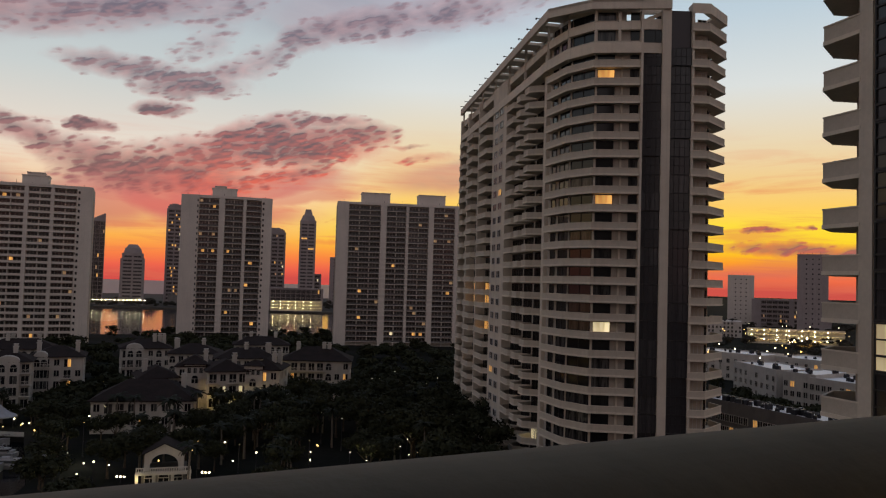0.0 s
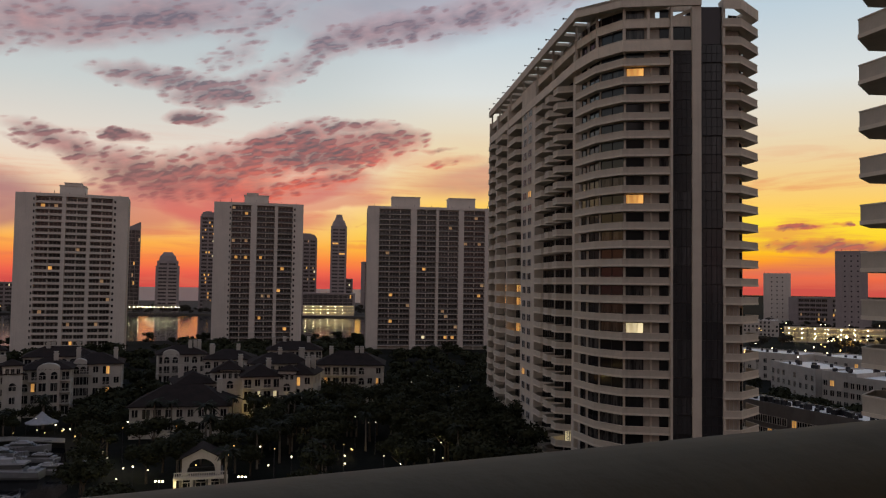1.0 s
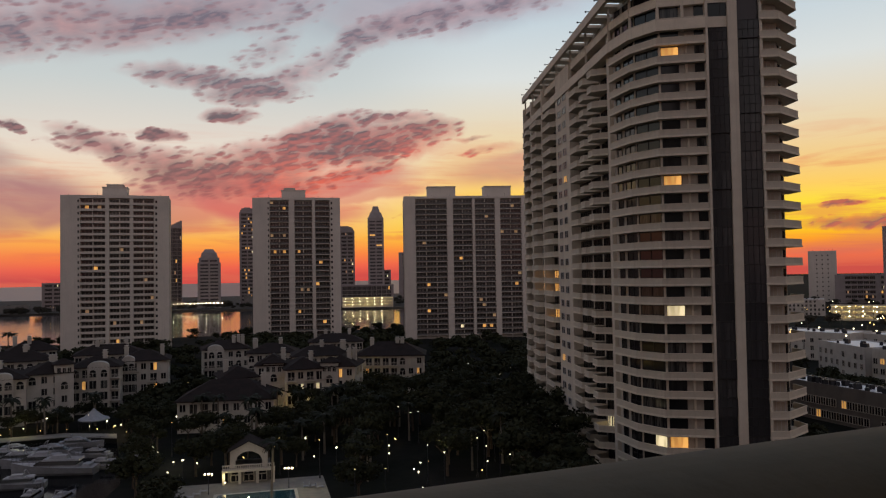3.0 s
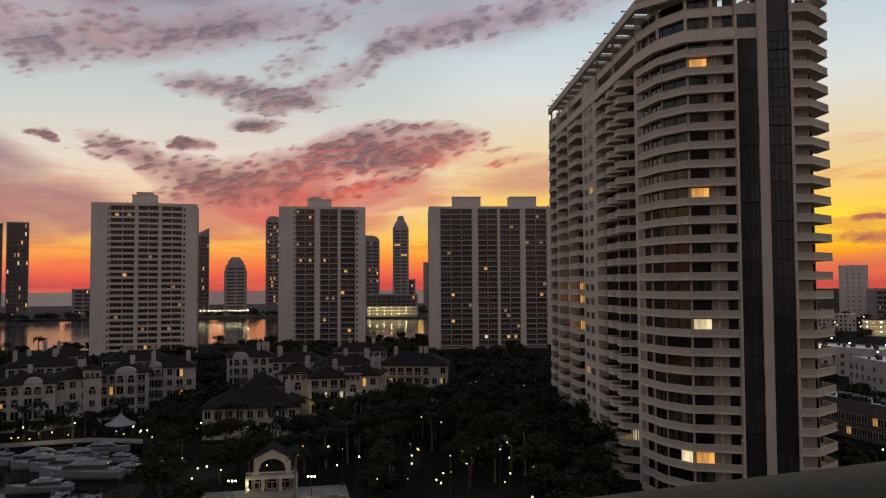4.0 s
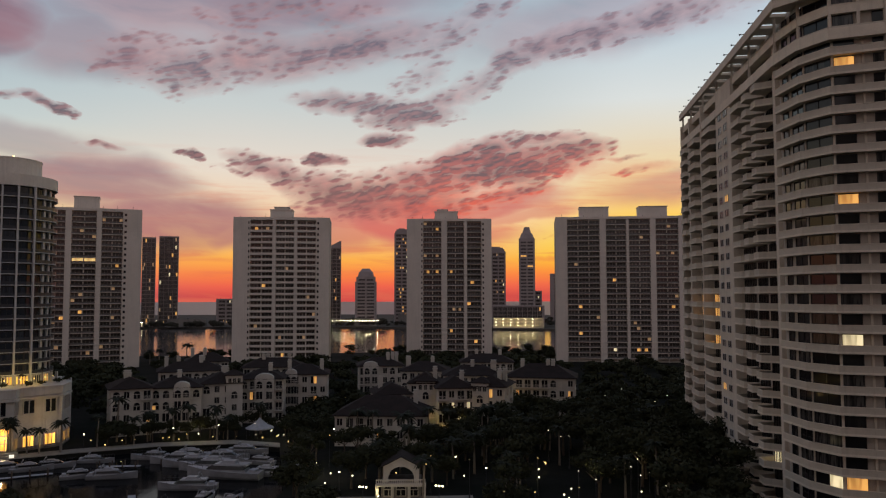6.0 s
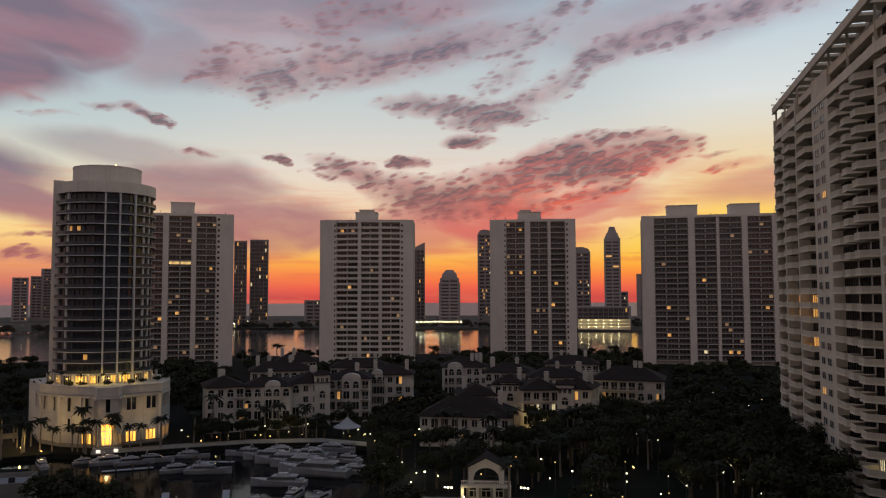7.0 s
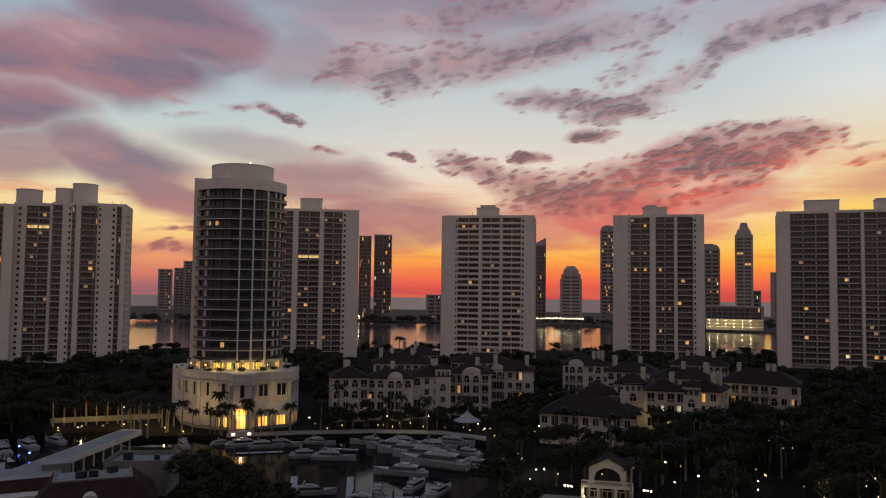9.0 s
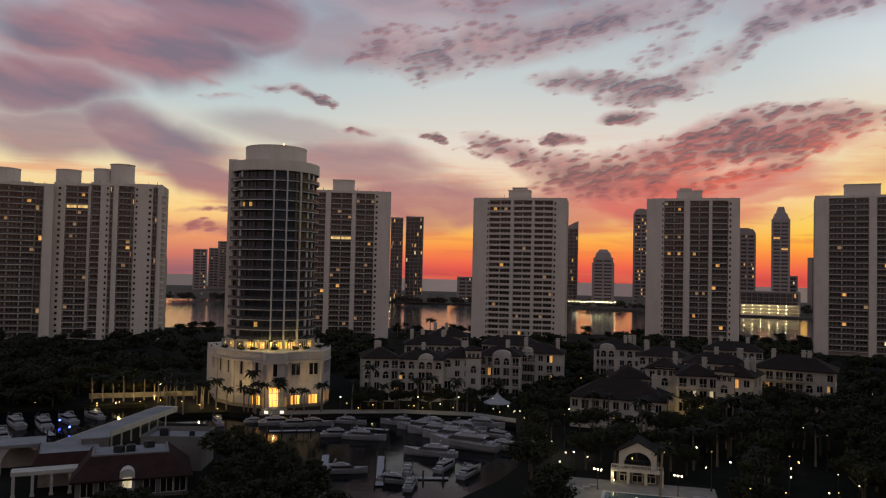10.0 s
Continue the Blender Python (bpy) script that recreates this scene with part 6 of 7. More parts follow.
# ---- marina ----
def yacht(az, d, turn, length, seed, label="white motor yacht moored with dark cabin glass"):
    p = polar(az, d, -1.2)
    rnd = random.Random(seed)
    root = thing("motor_yacht", p, turn, label, "yacht", "yachts in the marina")
    Lh, B, F = length, length * 0.26, length * 0.1
    bm = bmesh.new()
    rings = []
    for i in range(13):
        u = i / 12
        x = -Lh / 2 + Lh * u
        b = B / 2 * (1 - max(0, (u - 0.45) / 0.55) ** 2.2) * (0.94 if u < 0.05 else 1)
        b = max(b, 0.05)
        sheer = F * (1 + 0.55 * u ** 2)
        ring = [(x, -b, sheer), (x - 0.02, -b * 0.86, sheer * 0.35), (x - 0.05, -b * 0.5, -0.3), (x, b * 0.5, -0.3), (x, b * 0.86, sheer * 0.35), (x, b, sheer)]
        rings.append([bm.verts.new(q) for q in ring])
    for r0, r1 in zip(rings, rings[1:]):
        for j in range(6):
            bm.faces.new((r0[j], r0[(j + 1) % 6], r1[(j + 1) % 6], r1[j]))
    bm.faces.new(rings[0])
    bm.faces.new(rings[-1][::-1])
    part("hull", bm, M_GEL, root)

    def tapered(z0, z1, xa, xb, w0, front, top=0.8, mat=M_GEL, name="cabin", over=None):
        bm = bmesh.new()
        lo = [bm.verts.new(q) for q in ((xa, -w0, z0), (xb - 0.2 * w0, -w0, z0), (xb, -w0 * 0.5, z0), (xb, w0 * 0.5, z0), (xb - 0.2 * w0, w0, z0), (xa, w0, z0))]
        hi = [bm.verts.new(q) for q in ((xa + 0.1, -w0 * top, z1), (xb - front, -w0 * top, z1), (xb - front * 0.9, -w0 * 0.4, z1), (xb - front * 0.9, w0 * 0.4, z1), (xb - front, w0 * top, z1), (xa + 0.1, w0 * top, z1))]
        bm.faces.new(lo[::-1])
        bm.faces.new(hi)
        for i in range(6):
            bm.faces.new((lo[i], lo[(i + 1) % 6], hi[(i + 1) % 6], hi[i]))
        return part(name, bm, mat, over or root)
    z = F * 1.12
    w = B * 0.38
    h = Lh * 0.06
    cabin = tapered(z - 0.3, z + h * 0.35, -Lh * .32, Lh * .26, w, h)
    tapered(z + h * 0.35, z + h * 1.15, -Lh * .3, Lh * .22, w * 0.95, h * 1.6, 0.86, M_GLASS, "cabin_glass", cabin)
    tapered(z + h * 1.15, z + h * 1.5, -Lh * .34, Lh * .12, w * 0.95, h * 0.5, 0.92, M_GEL, "roof", cabin)
    tapered(z + h * 1.5, z + h * 2.1, -Lh * .18, Lh * .05, w * 0.7, h, 0.8, M_GEL, "flybridge")
    bm = bmesh.new()
    for s in (-1, 1):
        tube(bm, (-Lh * .24, s * w * .8, z + h * 1.5), (-Lh * .19, s * w * .7, z + h * 3), 0.09, 0.09, 6)
    tube(bm, (-Lh * .19, -w * .7, z + h * 3), (-Lh * .19, w * .7, z + h * 3), 0.12, 0.12, 6)
    part("radar_arch", bm, M_GEL, root)
    bm = bmesh.new()
    prev = None
    for i in range(7):
        u = 0.5 + 0.5 * i / 6
        x = -Lh / 2 + Lh * u
        b = max(B / 2 * (1 - max(0, (u - 0.45) / 0.55) ** 2.2) - 0.1, 0.02)
        zz = F * (1 + 0.55 * u ** 2)
        for s in (-1, 1):
            tube(bm, (x, s * b, zz), (x, s * b, zz + 0.75), 0.03, 0.03, 4)
            if prev:
                tube(bm, (prev[0], s * prev[1], prev[2] + 0.75), (x, s * b, zz + 0.75), 0.03, 0.03, 4)
        prev = (x, b, zz)
    part("bow_rail", bm, M_STEEL, root)
    part("deck_fitting", boxes((-Lh * .45, -Lh * .36, -w * .7, w * .7, F, F + 0.5)), M_CANVAS, root)
    return root


for i, (az, d, turn, ln) in enumerate(((34.8, 186, 200, 17), (33.9, 181, 196, 18), (32.6, 176, 192, 20), (31.6, 168, 188, 24), (33.6, 191, 15, 15), (31.4, 186, 10, 16), (30.0, 192, 12, 15), (36.4, 192, 195, 14),
                                          (44.9, 192, 47, 15), (43.6, 190, 42, 13), (42.3, 191, 40, 13), (49.2, 196, 150, 12), (46.5, 196, 60, 9), (39.8, 193, 20, 12),
                                          (60.2, 201, 160, 18), (61.8, 205, 165, 17), (58.8, 206, 170, 15), (62.6, 190, 160, 18), (57.2, 210, 175, 13), (29.4, 180, 185, 13), (36.4, 139, 15, 12), (34.0, 160, 200, 17), (38.8, 175, 25, 15), (40.6, 178, 40, 13), (29.0, 168, 190, 15), (35.6, 146, 120, 12), (35.4, 137, 118, 11), (32.8, 150, 100, 13), (40.2, 146, 41, 13), (31.0, 146, 95, 13))):
    yacht(az, d, turn, ln * 0.66, i)
for az, d in ((60.0, 196), (58.6, 194), (59.2, 203)):
    p = polar(az, d, -0.2)
    ob = put("deck_light", to_mesh("deck_light", prism(bmesh.new(), disc(0.22, 8), 0, 0.3), M_BLUE), None, p)
    tagged(ob, "small blue marina light on a mooring", "lamp", "blue marina lights")


def quay():
    for i, (a0, a1, d0, d1) in enumerate(((27.8, 31, 192.2, 199.2), (31, 36, 199.2, 201.2), (36, 41, 201.2, 200.2), (41, 46.3, 200.2, 199.2))):
        p, q, r, s = polar(a0, d0), polar(a1, d1), polar(a1, d1 + 5), polar(a0, d0 + 5)
        bm = prism(bmesh.new(), [tuple(v[:2]) for v in (p, q, r, s)][::-1], 0.003, 0.16)
        tagged(part("quay_paving", bm, M_PAVE, None), "pale paved quay along the marina", "quay", kind="structure")
    plank = to_mesh("dock_plank", boxes((-0.7, 0.7, -0.38, 0.38, 0.3, 0.36)), M_CANVAS)
    post = to_mesh("pile", prism(bmesh.new(), disc(0.16, 8), -2, 1.4), M_BARK)
    for az, d, turn, n in ((34.2, 184, 107, 55), (31.9, 189, 100, 40), (38.5, 186, 110, 45), (44.2, 184, 135, 55), (60.0, 196, 72, 60), (41.6, 148, 41, 120), (37.6, 148, 37, 110), (35.2, 142, 125, 60)):
        p = polar(az, d, -1.2)
        root = thing("finger_dock", p, turn, "narrow plank dock on round piles", "dock", "finger docks")
        for i in range(n // 4):
            put("dock_plank", plank, root, (0, (i - n / 8) * 0.8, 0))
        for i in range(4):
            for s in (-0.8, 0.8):
                put("mooring_post", post, root, (s, (i - 1.5) * n * 0.06, 0))


quay()
for az, d in ((33.5, 205), (45.3, 203)):
    p = polar(az, d)
    lamp("POINT", "quay_lamp", (p.x, p.y, 3.4), 250, (1.0, 0.85, 0.5), 0.3)


# ---- low buildings beside the marina ----
def flat_block(name, label, pts, z0, z1, wall=M_STUCCO, roof=M_FLAT, units=0, seed=1, parapet=0.5, win=0, category="building", group=""):
    """A flat-roofed block over a plan outline, counter-clockwise, with parapet and roof machines."""
    rnd = random.Random(seed)
    cx, cy = sum(p[0] for p in pts) / len(pts), sum(p[1] for p in pts) / len(pts)
    root = thing(name, (cx, cy, z0), 0, label, category, group)
    loc = [(p[0] - cx, p[1] - cy) for p in pts]
    H = z1 - z0
    part("wall", prism(bmesh.new(), loc, 0, H), wall, root)
    bm = bmesh.new()
    inn = [(x * 0.97, y * 0.97) for x, y in loc]
    for i in range(len(loc)):
        j = (i + 1) % len(loc)
        prism(bm, [loc[i], loc[j], inn[j], inn[i]], H, H + parapet)
    part("parapet", bm, wall, root)
    part("roof", prism(bmesh.new(), [(x * 0.969, y * 0.969) for x, y in loc], H, H + 0.06), roof, root)
    a, b, c = Vector(loc[0]), Vector(loc[1]), Vector(loc[-1])
    unit = to_mesh("roof_unit", boxes((-0.6, 0.6, -0.5, 0.5, 0, 1.0), (-0.45, 0.45, -0.35, 0.35, 1.0, 1.12)), M_STEEL)
    for i in range(units):
        u, v = (i + rnd.uniform(0.2, 0.8)) / units, rnd.uniform(0.15, 0.8)
        p = a + (b - a) * (0.05 + 0.9 * u) + (c - a) * v
        s = rnd.uniform(0.7, 1.3)
        put("roof_unit", unit, root, (p.x, p.y, H + 0.06), rnd.uniform(0, 90), scale=(s, s, s))
    if win:
        t = math.degrees(math.atan2(b.y - a.y, b.x - a.x))
        nrm = Vector((math.sin(radians(t)), -math.cos(radians(t))))
        for f in range(int(H / 3)):
            for i in range(win):
                if rnd.random() < 0.15:
                    continue
                p = a + (b - a) * ((i + 0.5) / win) + nrm * 0.04
                put("window", lit_copy(W_SQ) if rnd.random() < 0.05 else W_SQ, root, (p.x, p.y, 0.8 + f * 3), t)
    return root


def quad(az0, d0, az1, d1, depth):
    p, q = polar(az0, d0), polar(az1, d1)
    t = (q - p).normalized()
    nrm = Vector((-t.y, t.x, 0))
    return [tuple(v[:2]) for v in (p, q, q + nrm * depth, p + nrm * depth)]


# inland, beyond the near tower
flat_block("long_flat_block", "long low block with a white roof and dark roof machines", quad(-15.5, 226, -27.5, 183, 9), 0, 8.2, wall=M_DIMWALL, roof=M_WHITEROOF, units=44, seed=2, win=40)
flat_block("flat_roofed_block", "white flat-roofed block of flats", quad(-20.5, 300, -23.2, 275, 16), 0, 10.4, roof=M_WHITEROOF, units=7, seed=3, win=8, group="white blocks inland")
flat_block("flat_roofed_block", "white flat-roofed block of flats", quad(-23.6, 268, -25.6, 262, 22), 0, 10.8, roof=M_WHITEROOF, units=6, seed=4, win=5, group="white blocks inland")
flat_block("flat_roofed_block", "white flat-roofed block of flats", quad(-25.2, 262, -28.8, 250, 22), 0, 10.0, roof=M_WHITEROOF, units=9, seed=5, win=10, group="white blocks inland")
flat_block("flat_roofed_block", "white flat-roofed block of flats", quad(-17.5, 345, -22.4, 330, 18), 0, 10.5, roof=M_WHITEROOF, units=8, seed=6, win=10, group="white blocks inland")
flat_block("flat_roofed_block", "white flat-roofed block of flats", quad(-23, 340, -29, 318, 20), 0, 10.0, roof=M_WHITEROOF, units=8, seed=7, win=10, group="white blocks inland")
flat_block("flat_roofed_block", "white flat-roofed block of flats", quad(-18, 640, -21, 640, 20), 0, 12.0, roof=M_WHITEROOF, units=4, seed=8, win=12, group="white blocks inland")
for a, d in ((-19, 210), (-22, 200), (-25.5, 190), (-22, 290), (-24.5, 275), (-27, 262), (-20, 345), (-26, 335), (-19, 640), (-24, 600)):
    keep(polar(a, d), 14)
# club house at the marina
flat_block("dock_canopy", "long white canopy roof beside the marina", quad(60.4, 152, 53.1, 190, -4.5)[::-1], 3.4, 4.4, M_WHITE, M_FLAT, 0, 9, 0.15, category="canopy")
cpost = to_mesh("canopy_post", boxes((-0.12, 0.12, -0.12, 0.12, 0, 3.4)), M_WHITE)
for i in range(12):
    u = i / 11
    p = polar(60.4, 152).lerp(polar(53.1, 190), 0.02 + 0.96 * u)
    q = p + (polar(53.1, 190) - polar(60.4, 152)).normalized().cross(Vector((0, 0, 1))) * 2.2
    tagged(put("canopy_post", cpost, None, (q.x, q.y, -0.01)), "white square post under the dock canopy", "post", "canopy posts")


def mansard(bm, x0, x1, y0, y1, z0, z1, front, left, right):
    """A tiled skirt sloping from the eaves up to the edge of a flat roof, open at the back."""
    lo = [(x0, y1), (x0, y0), (x1, y0), (x1, y1)]
    hi = [(x0 + left, y1), (x0 + left, y0 + front), (x1 - right, y0 + front), (x1 - right, y1)]
    rows = [[bm.verts.new((*p, z)) for p in ring] for ring, z in ((lo, z0 - 0.25), (lo, z0), (hi, z1), (hi, z1 - 0.4))]
    for r0, r1 in zip(rows, rows[1:]):
        for i in range(3):
            bm.faces.new((r0[i], r0[i + 1], r1[i + 1], r1[i]))
    return bm


def club_house():
    c = polar(54.6, 131.5)
    root = thing("club_house", (c.x, c.y, 0), 54.6, "club house with dark red tile skirts round a grey flat roof", "building")
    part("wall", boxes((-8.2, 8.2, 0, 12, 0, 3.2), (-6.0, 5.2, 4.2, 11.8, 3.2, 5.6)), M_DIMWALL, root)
    part("tile_roof", mansard(bmesh.new(), -9, 9, -0.8, 12.4, 3.2, 6.0, 5.0, 2.8, 3.6), M_REDTILE, root)
    part("flat_roof", boxes((-6.0, 5.2, 4.4, 11.6, 5.6, 5.75)), M_FLAT, root)
    part("parapet", boxes((-6.2, 5.4, 4.0, 4.3, 5.6, 6.1), (-6.2, -5.9, 4.3, 11.8, 5.6, 6.1), (5.1, 5.4, 4.3, 11.8, 5.6, 6.1)), M_DIMWALL, root)
    unit = to_mesh("roof_unit", boxes((-0.7, 0.7, -0.6, 0.6, 0, 1.0), (-0.5, 0.5, -0.4, 0.4, 1.0, 1.1)), M_STEEL)
    for x, y in ((-2.2, 7), (-0.4, 7.4), (2.4, 9.5)):
        put("roof_unit", unit, root, (x, y, 5.75), 10 * x)
    bm = boxes((-1.9, 0.3, -0.6, 4, 1.4, 3.8))
    n = 8
    ring = [(-0.8 + 1.1 * math.cos(math.pi * i / n), 3.8 + 0.9 * math.sin(math.pi * i / n)) for i in range(n + 1)]
    v0, v1 = [[bm.verts.new((x, y, z)) for x, z in ring] for y in (-0.6, 4)]
    bm.faces.new(v0)
    bm.faces.new(v1[::-1])
    for i in range(n):
        bm.faces.new((v0[i], v0[i + 1], v1[i + 1], v1[i]))
    part("dormer", bm, M_STUCCO, root)
    put("window", lit_copy(W_SQ, M_LITPALE), root, (-0.8, -0.64, 1.7), label="lit dormer window")
    for x in (-6.5, -4, 2.5, 5, 7):
        put("window", W_DOOR, root, (x, -0.04, 0.6))
    # the wings
    c = polar(58.6, 140)
    wing = thing("club_house_wing", (c.x, c.y, 0), 58.6, "low white club house wing with pale flat roof and colonnade", "building")
    part("wall", boxes((-4.4, 5.0, 2.5, 12, 0, 5.2)), M_STUCCO, wing)
    part("flat_roof", boxes((-4.2, 4.8, 2.7, 11.8, 5.2, 5.35)), M_FLAT, wing)
    part("tile_roof", mansard(bmesh.new(), -5.2, 5.6, 0.4, 12, 4.0, 5.5, 2.0, 0.8, 0.8), M_REDTILE, wing)
    part("colonnade_beam", boxes((-8.0, 3.4, -2.6, 0.3, 3.3, 3.9)), M_STUCCO, wing)
    col = to_mesh("column", boxes((-0.22, 0.22, -0.22, 0.22, 0, 3.3), (-0.32, 0.32, -0.32, 0.32, 0, 0.3)), M_STUCCO)
    for i in range(5):
        put("column", col, wing, (-7.6 + i * 2.65, -2.3, 0))
    c = polar(57.0, 148)
    box_ = thing("stair_head", (c.x, c.y, 0), 57, "pale box-shaped stair head with a flat roof", "building")
    part("wall", boxes((-2.2, 2.2, 0, 5, 0, 6.2)), M_DIMWALL, box_)
    part("flat_roof", boxes((-2.35, 2.35, -0.15, 5.15, 6.2, 6.4)), M_FLAT, box_)
    flat_block("club_house_wing", "white club house wing with a parapet roof", quad(54.2, 149, 50.2, 146, 9), 0, 5.2, wall=M_DIMWALL, roof=M_FLAT, units=2, seed=11, parapet=0.9)
    a = polar(61.4, 153)
    ar = thing("arched_loggia", (a.x, a.y, 0), 60, "white loggia with round arches and flat roof", "building")
    part("flat_roof", boxes((-3.9, 3.9, -0.3, 6.3, 4.6, 5.1)), M_FLAT, ar)

    def arch_wall(w):
        bm = bmesh.new()
        n = 12
        h, r, z0 = 4.6, w / 2 - 0.9, 1.9
        arc = [(r * math.cos(math.pi * i / n), z0 + r * math.sin(math.pi * i / n)) for i in range(n + 1)]
        inner = [(r, 0)] + arc + [(-r, 0)]
        outer = [(w / 2, 0)] + [(w / 2 if i < n / 2 else -w / 2 if i > n / 2 else 0, h) for i in range(n + 1)] + [(-w / 2, 0)]
        for y0 in (0, 0.5):
            vi = [bm.verts.new((x, y0, z)) for x, z in inner]
            vo = [bm.verts.new((x, y0, z)) for x, z in outer]
            for i in range(len(inner) - 1):
                bm.faces.new((vi[i], vi[i + 1], vo[i + 1], vo[i]))
        bmesh.ops.remove_doubles(bm, verts=bm.verts, dist=0.0005)
        bm.verts.ensure_lookup_table()
        for (xa, za), (xb, zb) in zip(inner, inner[1:]):
            q = [bm.verts.new(p) for p in ((xa, 0, za), (xb, 0, zb), (xb, 0.5, zb), (xa, 0.5, za))]
            bm.faces.new(q)
        bmesh.ops.remove_doubles(bm, verts=bm.verts, dist=0.0005)
        return to_mesh("arched_wall", bm, M_STUCCO)
    put("arched_wall", arch_wall(7.6), ar, (0, 0, 0))
    put("arched_wall", arch_wall(5.4), ar, (3.8, 3.2, 0), 90)
    put("arched_wall", arch_wall(5.4), ar, (-3.3, 3.2, 0), 90)
    part("back_wall", boxes((-3.3, 3.3, 5.6, 5.9, 0, 4.6)), M_STUCCO, ar)
    for az, d in ((54.6, 140), (58.5, 146), (57, 150), (52, 153), (61, 156), (56.5, 168), (54, 182), (57.5, 133), (53, 128), (58, 126), (60, 138), (62, 145)):
        keep(polar(az, d), 9)


club_house()
for az0, az1, d, h in ((22.6, 21.4, 940, 9), (19.4, 17.2, 945, 13), (16.9, 15.2, 950, 14), (30.6, 28.4, 950, 10), (35.5, 33.0, 945, 9), (52.5, 50.0, 950, 9)):
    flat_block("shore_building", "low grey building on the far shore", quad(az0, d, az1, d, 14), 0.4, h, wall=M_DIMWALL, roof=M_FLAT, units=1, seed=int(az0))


# ---- trees ----
def crown_mesh(seed, rx, rz, n, leaf):
    """A crown of many small leaf sprays set in uneven lobes."""
    rnd = random.Random(seed)
    lobes = []
    for i in range(rnd.randint(7, 10)):
        a = rnd.uniform(0, 2 * math.pi)
        q = rnd.uniform(0.2, 0.75)
        lobes.append((Vector((math.cos(a) * q * rx, math.sin(a) * q * rx, rnd.uniform(-0.35, 0.55) * rz)), rnd.uniform(0.34, 0.58)))
    verts, faces = [], []
    for i in range(n):
        c, r = rnd.choice(lobes)
        d = Vector((rnd.gauss(0, 1), rnd.gauss(0, 1), rnd.gauss(0, 1))).normalized()
        k = r * rnd.uniform(0.3, 1.1) ** 0.6
        p = c + Vector((d.x * rx * k, d.y * rx * k, d.z * rz * k))
        u = Vector((rnd.gauss(0, 1), rnd.gauss(0, 1), rnd.gauss(0, 0.6))).normalized()
        w = u.cross(d)
        if w.length < 0.1:
            continue
        w.normalize()
        s = leaf * rnd.uniform(0.6, 1.5)
        b = len(verts)
        verts += [p - u * s, p + w * s * 0.55, p + u * s, p - w * s * 0.55]
        faces.append((b, b + 1, b + 2, b + 3))
    me = bpy.data.meshes.new("crown")
    me.from_pydata([tuple(v) for v in verts], [], faces)
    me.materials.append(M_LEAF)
    return me


def trunk_mesh(seed, h):
    rnd = random.Random(seed)
    bm = bmesh.new()
    tube(bm, (0, 0, -0.2), (0.1, 0.05, h * 0.5), 0.3, 0.2, 7)
    for i in range(4):
        a = i * 1.6 + rnd.random()
        tube(bm, (0.1, 0.05, h * 0.45), (math.cos(a) * h * 0.3, math.sin(a) * h * 0.3, h * rnd.uniform(0.7, 0.85)), 0.16, 0.05, 5)
    return to_mesh("trunk", bm, M_BARK)


CROWNS = [crown_mesh(i, 4.7, 3.1, 1500, 0.37) for i in range(6)]
FARCROWNS = [crown_mesh(20 + i, 5.6, 3.2, 420, 0.75) for i in range(4)]
TRUNKS = [trunk_mesh(i, 8.0) for i in range(3)]


def frond(bm, az, lift, ln, rnd):
    prev = None
    d = Vector((math.cos(az), math.sin(az), 0))
    s = Vector((-d.y, d.x, 0))
    for i in range(6):
        u = i / 5
        c = d * (ln * u * (1 - 0.12 * u)) + Vector((0, 0, ln * (lift * u - 0.75 * u * u)))
        w = 0.5 * math.sin(math.pi * min(0.97, 0.1 + 0.9 * u)) * ln * 0.28
        ring = [bm.verts.new(c - s * w - Vector((0, 0, w * 0.5))), bm.verts.new(c), bm.verts.new(c + s * w - Vector((0, 0, w * 0.5)))]
        if prev:
            bm.faces.new((prev[0], prev[1], ring[1], ring[0]))
            bm.faces.new((prev[1], prev[2], ring[2], ring[1]))
        prev = ring


def palm_meshes(seed, h):
    rnd = random.Random(seed)
    bm = bmesh.new()
    lean = rnd.uniform(-0.4, 0.4)
    pts = [Vector((lean * (i / 6) ** 2, 0, h * i / 6)) for i in range(7)]
    for i in range(6):
        tube(bm, pts[i], pts[i + 1], 0.24 - 0.015 * i, 0.225 - 0.015 * i, 8)
    tr = to_mesh("trunk", bm, M_PALMBARK)
    bm = bmesh.new()
    for i in range(22):
        frond(bm, i * 2.4 + rnd.uniform(-.2, .2), rnd.uniform(0.05, 0.95), rnd.uniform(2.2, 3.0), rnd)
    bmesh.ops.translate(bm, verts=bm.verts, vec=pts[-1])
    me = bpy.data.meshes.new("crown")
    bm.to_mesh(me)
    bm.free()
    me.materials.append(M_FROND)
    return tr, me


PALMS = [palm_meshes(i, h) for i, h in enumerate((6.5, 8.0, 9.5, 7.2))]


for a in range(7):
    keep(polar(51 + a, 229), 6)
    keep(polar(50.6 + a, 219), 5)
    keep(polar(50.6 + a, 211), 4)


def inside(p, poly):
    c = False
    for i in range(len(poly)):
        a, b = poly[i], poly[i - 1]
        if (a[1] > p[1]) != (b[1] > p[1]) and p[0] < (b[0] - a[0]) * (p[1] - a[1]) / (b[1] - a[1]) + a[0]:
            c = not c
    return c


NEAR_PLAN = [(12, 150), (15, 122), (52, 122), (60, 225), (2, 232)]
keep(polar(45.6, 232), 32)
for az, d in ((27.8, 410), (15.6, 432), (3, 440), (6.5, 440), (0, 440), (40.5, 436), (29.5, 415), (25.5, 412), (42.5, 436), (38.5, 436), (64, 430), (60, 428), (56, 422), (54, 418)):
    keep(polar(az, d), 19)


